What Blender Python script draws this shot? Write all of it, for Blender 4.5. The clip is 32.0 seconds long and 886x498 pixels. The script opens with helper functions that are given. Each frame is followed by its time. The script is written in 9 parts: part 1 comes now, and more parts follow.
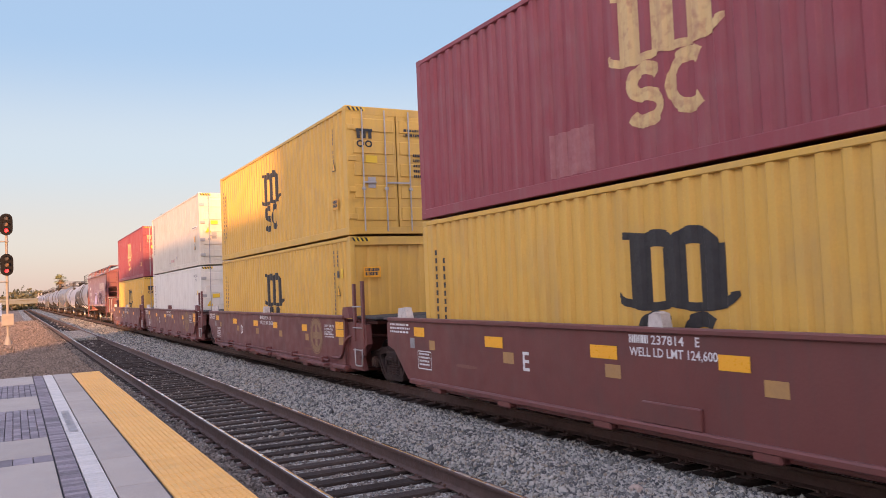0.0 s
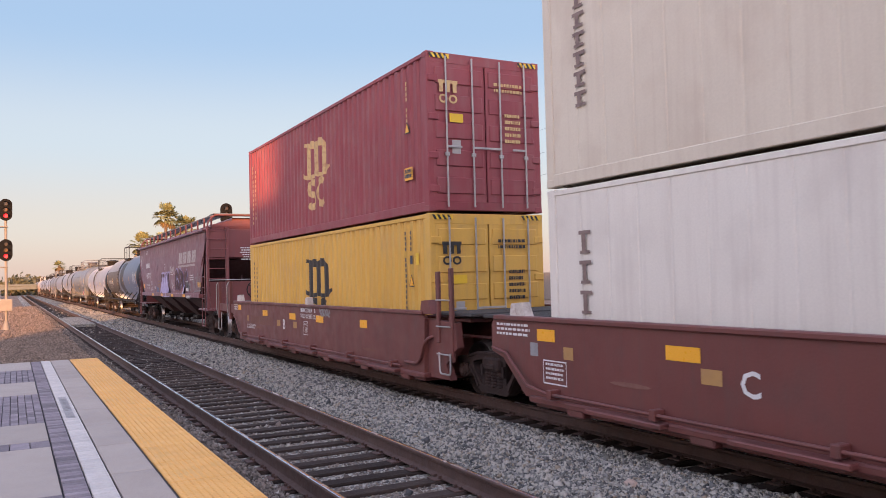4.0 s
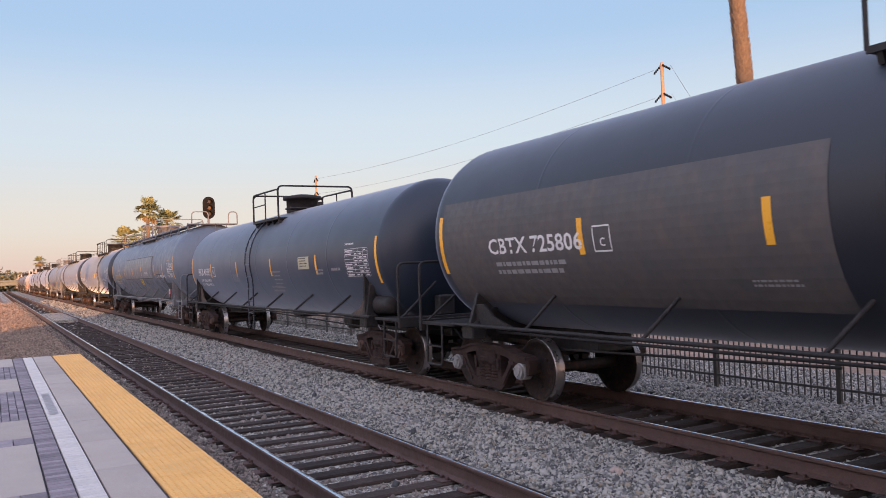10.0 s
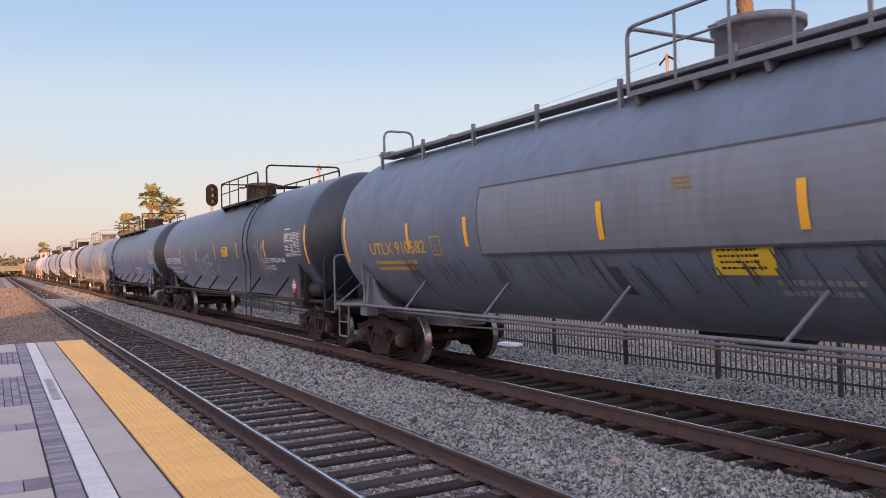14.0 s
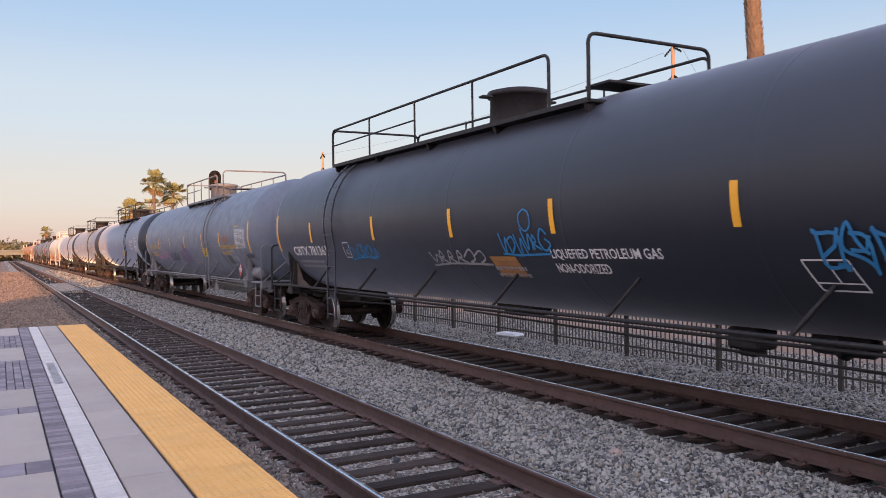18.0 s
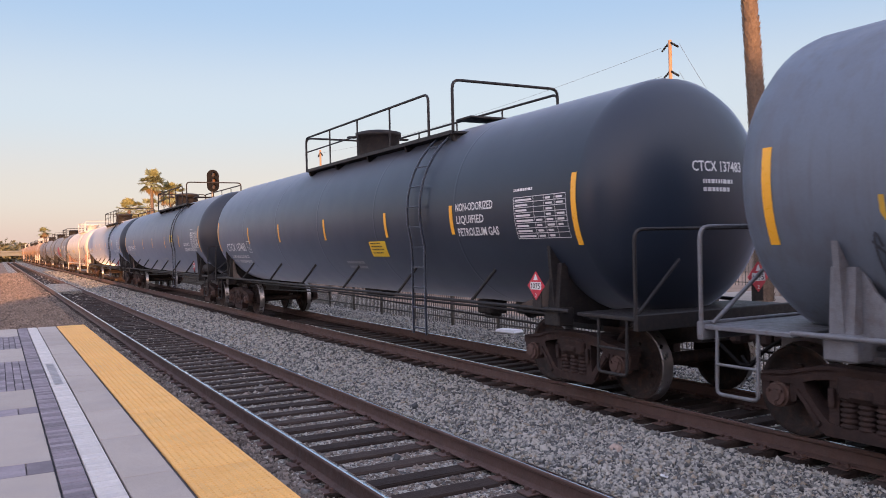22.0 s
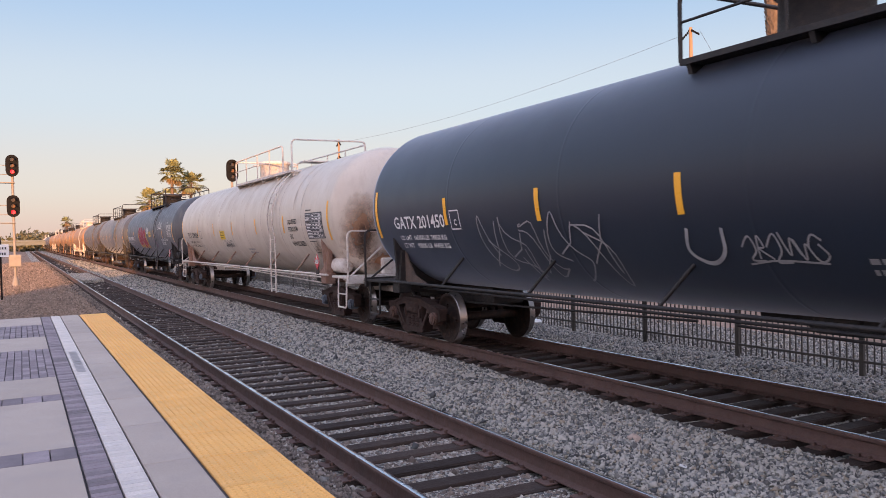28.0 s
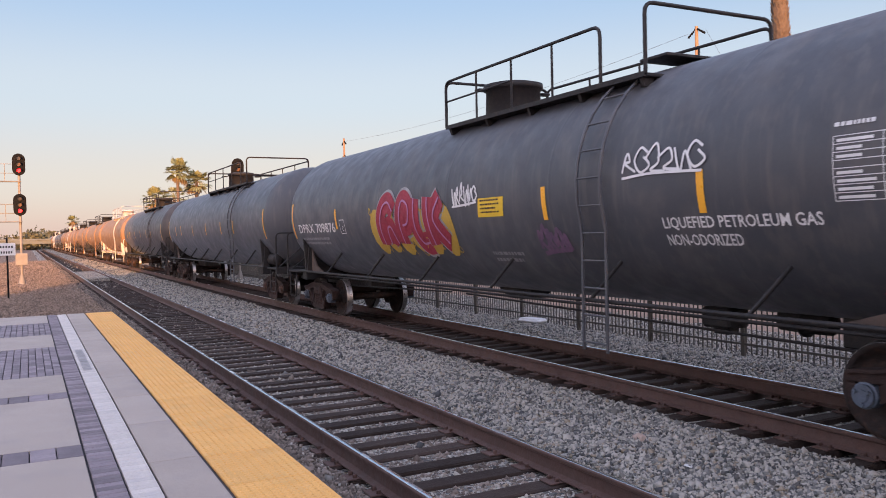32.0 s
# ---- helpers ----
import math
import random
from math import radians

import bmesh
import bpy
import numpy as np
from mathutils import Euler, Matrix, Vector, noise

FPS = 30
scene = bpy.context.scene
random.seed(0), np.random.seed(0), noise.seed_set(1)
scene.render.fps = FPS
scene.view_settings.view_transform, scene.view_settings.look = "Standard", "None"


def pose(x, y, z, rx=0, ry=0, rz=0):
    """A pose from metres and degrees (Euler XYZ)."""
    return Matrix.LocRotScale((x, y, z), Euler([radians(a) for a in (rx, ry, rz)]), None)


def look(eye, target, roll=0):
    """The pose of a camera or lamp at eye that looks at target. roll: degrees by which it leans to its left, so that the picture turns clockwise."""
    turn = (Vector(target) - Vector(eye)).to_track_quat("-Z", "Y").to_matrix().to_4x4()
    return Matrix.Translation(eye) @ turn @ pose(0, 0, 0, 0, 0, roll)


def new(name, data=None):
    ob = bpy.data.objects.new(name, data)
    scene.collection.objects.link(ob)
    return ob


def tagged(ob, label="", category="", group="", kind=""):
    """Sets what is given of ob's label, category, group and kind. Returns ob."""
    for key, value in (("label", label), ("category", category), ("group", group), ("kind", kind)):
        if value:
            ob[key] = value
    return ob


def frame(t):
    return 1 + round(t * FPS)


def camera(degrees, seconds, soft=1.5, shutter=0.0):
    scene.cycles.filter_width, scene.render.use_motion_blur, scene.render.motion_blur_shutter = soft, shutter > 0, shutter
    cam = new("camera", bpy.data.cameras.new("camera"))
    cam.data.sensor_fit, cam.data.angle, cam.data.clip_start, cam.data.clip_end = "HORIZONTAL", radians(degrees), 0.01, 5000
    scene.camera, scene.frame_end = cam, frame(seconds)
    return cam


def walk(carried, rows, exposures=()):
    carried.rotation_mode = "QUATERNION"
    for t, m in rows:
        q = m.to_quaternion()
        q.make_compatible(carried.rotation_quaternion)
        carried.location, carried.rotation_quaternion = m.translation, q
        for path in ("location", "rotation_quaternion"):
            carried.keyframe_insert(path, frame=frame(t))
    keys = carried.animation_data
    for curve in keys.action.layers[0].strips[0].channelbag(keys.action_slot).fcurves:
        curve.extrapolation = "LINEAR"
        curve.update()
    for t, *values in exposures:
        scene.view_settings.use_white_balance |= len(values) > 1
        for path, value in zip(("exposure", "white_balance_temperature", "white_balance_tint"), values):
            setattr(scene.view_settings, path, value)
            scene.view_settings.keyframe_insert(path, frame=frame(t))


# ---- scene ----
cam = camera(57.94, 32.0, soft=0.5, shutter=0.07)
EYE = (0.0, 0.0, 2.033)
# seconds, heading to the left of the track, upward tilt, lean (degrees)
PATH = [
    (0, -28.305, 2.589, -2.398),
    (0.5, -28.467, 2.516, -2.331),
    (1, -28.548, 2.443, -2.261),
    (1.5, -28.589, 2.388, -2.110),
    (2, -28.540, 2.313, -1.877),
    (2.5, -28.506, 2.256, -1.650),
    (3, -28.422, 2.195, -1.510),
    (3.5, -28.340, 2.136, -1.419),
    (5.5, -28.374, 1.773, -1.697),
    (6, -28.416, 1.673, -1.685),
    (6.5, -28.463, 1.563, -1.584),
    (7, -28.538, 1.428, -1.504),
    (7.5, -28.626, 1.298, -1.459),
    (8, -28.784, 1.210, -1.491),
    (8.5, -28.994, 1.170, -1.665),
    (9, -29.185, 1.212, -1.832),
    (9.5, -29.353, 1.284, -1.996),
    (10, -29.439, 1.392, -2.110),
    (10.5, -29.474, 1.478, -2.179),
    (11, -29.480, 1.515, -2.207),
    (11.5, -29.426, 1.474, -2.196),
    (12, -29.343, 1.399, -2.096),
    (12.5, -29.256, 1.260, -1.969),
    (13, -29.212, 1.072, -1.832),
    (13.5, -29.201, 0.867, -1.727),
    (14, -29.223, 0.657, -1.550),
    (14.5, -29.211, 0.443, -1.375),
    (16.5, -29.128, 0.206, -1.229),
    (17, -29.110, 0.143, -1.134),
    (17.5, -29.063, 0.034, -0.982),
    (18, -29.039, -0.113, -0.858),
    (18.5, -29.036, -0.265, -0.712),
    (19, -29.065, -0.370, -0.684),
    (19.5, -29.094, -0.422, -0.746),
    (20, -29.111, -0.427, -0.873),
    (20.5, -29.130, -0.399, -0.994),
    (21, -29.148, -0.349, -1.174),
    (21.5, -29.148, -0.298, -1.270),
    (22, -29.130, -0.305, -1.344),
    (22.5, -29.073, -0.396, -1.369),
    (23, -28.989, -0.545, -1.318),
    (23.5, -28.871, -0.714, -1.263),
    (24, -28.741, -0.802, -1.248),
    (24.5, -28.614, -0.829, -1.277),
    (25, -28.519, -0.797, -1.353),
    (25.5, -28.420, -0.762, -1.420),
    (27.5, -27.906, -0.982, -1.444),
    (28, -27.813, -1.026, -1.329),
    (28.5, -27.752, -1.014, -1.175),
    (29, -27.711, -0.968, -1.111),
    (29.5, -27.724, -0.903, -1.127),
    (30, -27.758, -0.812, -1.115),
    (30.5, -27.747, -0.734, -1.159),
    (31, -27.651, -0.778, -1.220),
    (31.5, -27.530, -0.894, -1.214),
    (32, -27.446, -1.087, -1.271),
]


def aimed(yaw, tilt, lean):
    a, b = radians(yaw), radians(tilt)
    ahead = Vector((-math.sin(a) * math.cos(b), math.cos(a) * math.cos(b), math.sin(b)))
    return look(EYE, Vector(EYE) + 2 * ahead, lean)


walk(cam, [(t, aimed(a, b, c)) for t, a, b, c in PATH])
TRAIN_SPEED = 8.9
XN, XF, ZF = 3.469, 7.76, 0.04  # track centres, height of the far rails

# ---- light ----
SUN_AZ = radians(-158.0)  # towards the sun, from +y to the right
SUN_EL = radians(4.2)
world = bpy.data.worlds.new("world")
scene.world = world
world.use_nodes = True
wn = world.node_tree


def world_sky():
    """Evening sky: a clear Nishita sky, hazed by height above the horizon and brighter all round towards the low sun."""
    link = wn.links.new
    sky = wn.nodes.new("ShaderNodeTexSky")
    sky.sky_type, sky.sun_disc = "NISHITA", False
    sky.sun_elevation, sky.sun_rotation = SUN_EL, SUN_AZ
    sky.air_density, sky.dust_density, sky.ozone_density = 1.0, 0.6, 2.0
    co = wn.nodes.new("ShaderNodeTexCoord")
    sep = wn.nodes.new("ShaderNodeSeparateXYZ")
    link(co.outputs["Generated"], sep.inputs[0])
    haze = wn.nodes.new("ShaderNodeValToRGB")
    haze.color_ramp.interpolation = "EASE"
    el = haze.color_ramp.elements
    for i, (z, c) in enumerate(((0.0, (0.8, 0.6, 0.59)), (0.07, (0.82, 0.715, 0.715)), (0.17, (0.715, 0.76, 0.855)), (0.3, (0.46, 0.62, 0.88)), (1.0, (0.28, 0.42, 0.72)))):
        e = el[i] if i < 2 else el.new(0.5)
        e.position, e.color = z, (*c, 1)
    link(sep.outputs["Z"], haze.inputs[0])
    lift = wn.nodes.new("ShaderNodeVectorMath")
    lift.operation, lift.inputs["Scale"].default_value = "SCALE", 3.33
    link(haze.outputs[0], lift.inputs[0])
    air = wn.nodes.new("ShaderNodeMix")
    air.data_type, air.inputs["Factor"].default_value = "RGBA", 0.8
    link(sky.outputs[0], air.inputs["A"])
    link(lift.outputs[0], air.inputs["B"])
    toward_sun = wn.nodes.new("ShaderNodeVectorMath")
    toward_sun.operation = "DOT_PRODUCT"
    toward_sun.inputs[1].default_value = (math.sin(GLOW_AZ) * 0.62, math.cos(GLOW_AZ) * 0.62, 0.78)
    link(co.outputs["Generated"], toward_sun.inputs[0])
    near = wn.nodes.new("ShaderNodeMapRange")
    near.interpolation_type = "SMOOTHSTEP"
    near.inputs["From Min"].default_value, near.inputs["From Max"].default_value = -0.25, 0.85
    link(toward_sun.outputs["Value"], near.inputs["Value"])
    warm = wn.nodes.new("ShaderNodeMix")
    warm.data_type = "RGBA"
    warm.inputs["A"].default_value, warm.inputs["B"].default_value = (1, 1, 1, 1), (GLOW * 1.42, GLOW, GLOW * 0.85, 1)
    link(near.outputs[0], warm.inputs["Factor"])
    bright = wn.nodes.new("ShaderNodeVectorMath")
    bright.operation = "MULTIPLY"
    link(air.outputs["Result"], bright.inputs[0])
    link(warm.outputs["Result"], bright.inputs[1])
    link(bright.outputs[0], wn.nodes["Background"].inputs[0])
    wn.nodes["Background"].inputs[1].default_value = 0.15


GLOW = 3.15  # the sky round the sun against the sky opposite
GLOW_AZ = radians(-148.0)
world_sky()
sun = new("sun", bpy.data.lights.new("sun", "SUN"))
sun.data.energy, sun.data.angle, sun.data.color = 4.6, radians(0.8), (1.0, 0.47, 0.18)
toward = Vector((math.sin(SUN_AZ) * math.cos(SUN_EL), math.cos(SUN_AZ) * math.cos(SUN_EL), math.sin(SUN_EL)))
sun.matrix_basis = look(toward * 50, (0, 0, 0))
scene.view_settings.exposure = 1.0


# ---- mesh tools ----
class Build:
    """Collects vertices and faces of one mesh."""

    def __init__(self):
        self.v, self.f, self.s, self.coats = [], [], [], 0

    def add(self, verts, faces, smooth=False):
        n = len(self.v)
        self.v.extend(tuple(p) for p in verts)
        self.f.extend(tuple(n + i for i in f) for f in faces)
        self.s.extend([smooth] * len(faces))
        return self

    def box(self, x0, x1, y0, y1, z0, z1):
        v = [(x, y, z) for x in (x0, x1) for y in (y0, y1) for z in (z0, z1)]
        return self.add(v, [(0, 1, 3, 2), (4, 6, 7, 5), (0, 4, 5, 1), (2, 3, 7, 6), (0, 2, 6, 4), (1, 5, 7, 3)])

    def soft(self, x0, x1, y0, y1, z0, z1, b=0.01):
        """A box with chamfered edges."""
        b = min(b, (x1 - x0) * 0.45, (y1 - y0) * 0.45, (z1 - z0) * 0.45)
        bm = bmesh.new()
        bmesh.ops.create_cube(bm, size=1)
        for p in bm.verts:
            p.co = ((x0 + x1) / 2 + p.co.x * (x1 - x0), (y0 + y1) / 2 + p.co.y * (y1 - y0), (z0 + z1) / 2 + p.co.z * (z1 - z0))
        bmesh.ops.bevel(bm, geom=bm.edges[:], offset=b, segments=1, affect="EDGES")
        bm.verts.index_update()
        self.add([p.co for p in bm.verts], [[p.index for p in f.verts] for f in bm.faces])
        bm.free()
        return self

    def cyl(self, p, q, r, n=12, r2=None, smooth=True):
        p, q = Vector(p), Vector(q)
        r2 = r if r2 is None else r2
        d = (q - p).normalized()
        a = d.cross((0, 0, 1) if abs(d.z) < 0.9 else (1, 0, 0)).normalized()
        b = d.cross(a)
        ring = [a * math.cos(2 * math.pi * k / n) + b * math.sin(2 * math.pi * k / n) for k in range(n)]
        self.add([p + c * r for c in ring] + [q + c * r2 for c in ring], [(k, (k + 1) % n, n + (k + 1) % n, n + k) for k in range(n)], smooth)
        self.add([p + c * r for c in ring], [tuple(range(n))[::-1]])
        return self.add([q + c * r2 for c in ring], [tuple(range(n))])

    def tube(self, pts, r, n=6):
        """A bent pipe along pts."""
        pts = [Vector(p) for p in pts]
        rings = []
        a = None
        for i, p in enumerate(pts):
            d = (pts[min(i + 1, len(pts) - 1)] - pts[max(i - 1, 0)]).normalized()
            a = d.cross((0, 0, 1) if abs(d.z) < 0.9 else (1, 0, 0)) if a is None else a - d * a.dot(d)
            a.normalize()
            b = d.cross(a)
            rings.append([p + (a * math.cos(2 * math.pi * k / n) + b * math.sin(2 * math.pi * k / n)) * r for k in range(n)])
        faces = [(i * n + k, i * n + (k + 1) % n, (i + 1) * n + (k + 1) % n, (i + 1) * n + k) for i in range(len(pts) - 1) for k in range(n)]
        self.add([p for ring in rings for p in ring], faces, True)
        self.add(rings[0], [tuple(range(n))[::-1]])
        return self.add(rings[-1], [tuple(range(n))])

    def prism(self, poly, axis, a, b, smooth=False):
        """Extrude a polygon: axis 'x' takes (y, z) points, 'y' takes (x, z), 'z' takes (x, y)."""
        def at(p, t):
            return {"x": (t, p[0], p[1]), "y": (p[0], t, p[1]), "z": (p[0], p[1], t)}[axis]
        n = len(poly)
        self.add([at(p, a) for p in poly] + [at(p, b) for p in poly], [(k, (k + 1) % n, n + (k + 1) % n, n + k) for k in range(n)], smooth)
        self.add([at(p, a) for p in poly], [tuple(range(n))[::-1]])
        return self.add([at(p, b) for p in poly], [tuple(range(n))])

    def bar(self, p, q, w, x0, x1):
        """A straight member in the y-z plane from p to q, w deep, between x0 and x1."""
        d = Vector((q[0] - p[0], q[1] - p[1])).normalized()
        n = Vector((-d.y, d.x)) * w / 2
        return self.prism([(p[0] + n.x, p[1] + n.y), (q[0] + n.x, q[1] + n.y), (q[0] - n.x, q[1] - n.y), (p[0] - n.x, p[1] - n.y)], "x", x0, x1)

    def lathe(self, profile, centre, axis="y", n=48, smooth=True):
        """Turn (along, radius) pairs round an axis through centre."""
        c = Vector(centre)
        rings = []
        for s, r in profile:
            for k in range(n):
                a = 2 * math.pi * k / n
                u, v = r * math.cos(a), r * math.sin(a)
                rings.append(c + Vector({"y": (u, s, v), "x": (s, u, v), "z": (u, v, s)}[axis]))
        self.add(rings, [(i * n + k, i * n + (k + 1) % n, (i + 1) * n + (k + 1) % n, (i + 1) * n + k) for i in range(len(profile) - 1) for k in range(n)], smooth)
        return self

    def mesh(self, name):
        me = bpy.data.meshes.new(name)
        me.from_pydata(self.v, [], self.f)
        me.polygons.foreach_set("use_smooth", self.s)
        bm = bmesh.new()
        bm.from_mesh(me)
        bmesh.ops.recalc_face_normals(bm, faces=bm.faces[:])
        bm.to_mesh(me)
        bm.free()
        return me


MESHES = {}


def stock(key, make):
    """The mesh kept under key, made once by make()."""
    if key not in MESHES:
        made = make()
        MESHES[key] = made.mesh(key if isinstance(key, str) else str(key[0])) if isinstance(made, Build) else made
    return MESHES[key]


# rows of tiny marks that stay one piece each
FINE_PRINT = {"small_stencil", "weight_stencil", "owner_mark", "warning_panel", "load_limit", "light_weight", "brake_stencil", "vertical_lettering", "number_column", "capacity_stencil", "end_stencil", "sign_writing", "data_panel", "notice_print", "door_stencil", "strip_writing", "hazard_stripes", "test_frame", "notice_frame", "spray_stroke", "spray_fill", "spray_outline"}


def part(name, data, material, parent=None, label="", m=None):
    """One mesh object under a thing or a part."""
    me = data.mesh(name) if isinstance(data, Build) else data
    if material is not None and not me.materials:
        me.materials.append(material)
    ob = new(name, me)
    if material is not None and me.materials[0] is not material:
        ob.material_slots[0].link = "OBJECT"
        ob.material_slots[0].material = material
    ob.parent = parent
    if m is not None:
        ob.matrix_basis = m
    return tagged(ob, label=label, kind="stuff" if name in FINE_PRINT else "")


def thing(name, label, category, m=None, group="", kind=""):
    ob = new(name)
    ob.empty_display_size = 0.2
    if m is not None:
        ob.matrix_basis = m
    return tagged(ob, label, category, group, kind)


def bend(pts, r=0.12, n=4):
    """Round the corners of a path."""
    pts = [Vector(p) for p in pts]
    out = [pts[0]]
    for a, b, c in zip(pts, pts[1:], pts[2:]):
        u, v = (a - b), (c - b)
        k = min(r, u.length * 0.45, v.length * 0.45)
        p, q = b + u.normalized() * k, b + v.normalized() * k
        for i in range(n + 1):
            t = i / n
            out.append(p * (1 - t) ** 2 + b * 2 * t * (1 - t) + q * t * t)
    return out + [pts[-1]]


# ---- materials ----
def surf(name, col, col2=None, rough=0.6, metal=0.0, scale=3.0, fine=60.0, bump=0.15, streak=0.0, dirt=None, dirt_amount=0.35, spec=0.5, island=0.0, mix=0.5, even=0.12):
    """Paint, stone, steel or wood: two scales of noise in colour, a fine relief, and stains or rain streaks of a shape of their own."""
    mat = bpy.data.materials.new(name)
    mat.use_nodes = True
    nt = mat.node_tree
    n, link = nt.nodes, nt.links.new
    b = n["Principled BSDF"]
    co = n.new("ShaderNodeTexCoord")
    info = n.new("ShaderNodeObjectInfo")
    shift = n.new("ShaderNodeVectorMath")
    shift.operation = "ADD"
    off = n.new("ShaderNodeMath")
    off.operation, off.inputs[1].default_value = "MULTIPLY", 57.0
    link(info.outputs["Random"], off.inputs[0])
    link(co.outputs["Object"], shift.inputs[0])
    link(off.outputs[0], shift.inputs[1])

    def tex(sc, detail=4.0, stretch=None):
        t = n.new("ShaderNodeTexNoise")
        t.inputs["Scale"].default_value, t.inputs["Detail"].default_value = sc, detail
        if stretch:
            mp = n.new("ShaderNodeMapping")
            mp.inputs["Scale"].default_value = stretch
            link(shift.outputs[0], mp.inputs[0])
            link(mp.outputs[0], t.inputs["Vector"])
        else:
            link(shift.outputs[0], t.inputs["Vector"])
        return t.outputs["Fac"]

    def ramp(src, lo, hi, a=0.0, z=1.0):
        r = n.new("ShaderNodeMapRange")
        r.inputs["From Min"].default_value, r.inputs["From Max"].default_value = lo, hi
        r.inputs["To Min"].default_value, r.inputs["To Max"].default_value = a, z
        link(src, r.inputs["Value"])
        return r.outputs[0]

    def blend(fac, a, c, how="MIX"):
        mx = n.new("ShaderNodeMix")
        mx.data_type, mx.blend_type = "RGBA", how
        for sock, val in ((mx.inputs["Factor"], fac), (mx.inputs["A"], a), (mx.inputs["B"], c)):
            if isinstance(val, (int, float)):
                sock.default_value = val
            elif isinstance(val, tuple):
                sock.default_value = (*val, 1)
            else:
                link(val, sock)
        return mx.outputs["Result"]

    col2 = col2 or tuple(c * 0.75 for c in col)
    base = blend(ramp(tex(scale), 0.5 - mix / 2, 0.5 + mix / 2), tuple(col), tuple(col2))
    grain = ramp(tex(fine, 3.0), 0.3, 0.7, *((0.86, 1.12) if bump > 0.09 else (0.965, 1.03)))
    g = n.new("ShaderNodeCombineColor")
    for i in range(3):
        link(grain, g.inputs[i])
    base = blend(1.0, base, g.outputs[0], "MULTIPLY")
    if dirt:
        amount = ramp(tex(scale * 2.3, 6.0), 0.5, 0.72, 0.0, dirt_amount)
        base = blend(amount, base, tuple(dirt))
        if streak:
            s = ramp(tex(1.0, 4.0, (9.0, 9.0, 0.5)), 0.5, 0.7, 0.0, streak)
            base = blend(s, base, tuple(dirt))
    if island:
        geo = n.new("ShaderNodeNewGeometry")
        hs = n.new("ShaderNodeHueSaturation")
        link(ramp(geo.outputs["Random Per Island"], 0, 1, 1 - island, 1 + island), hs.inputs["Value"])
        link(base, hs.inputs["Color"])
        base = hs.outputs[0]
    link(base, b.inputs["Base Color"])
    link(ramp(tex(scale * 4, 5.0), 0.3, 0.7, max(rough - even, 0.03), min(rough + even, 1)), b.inputs["Roughness"])
    b.inputs["Metallic"].default_value = metal
    b.inputs["Specular IOR Level"].default_value = spec
    if bump:
        bp = n.new("ShaderNodeBump")
        bp.inputs["Strength"].default_value, bp.inputs["Distance"].default_value = bump, 0.02
        link(tex(fine * 0.7, 5.0), bp.inputs["Height"])
        link(bp.outputs[0], b.inputs["Normal"])
    return mat


def glow(name, col, strength):
    mat = bpy.data.materials.new(name)
    mat.use_nodes = True
    b = mat.node_tree.nodes["Principled BSDF"]
    b.inputs["Base Color"].default_value = (*col, 1)
    b.inputs["Emission Color"].default_value = (*col, 1)
    b.inputs["Emission Strength"].default_value = strength
    return mat


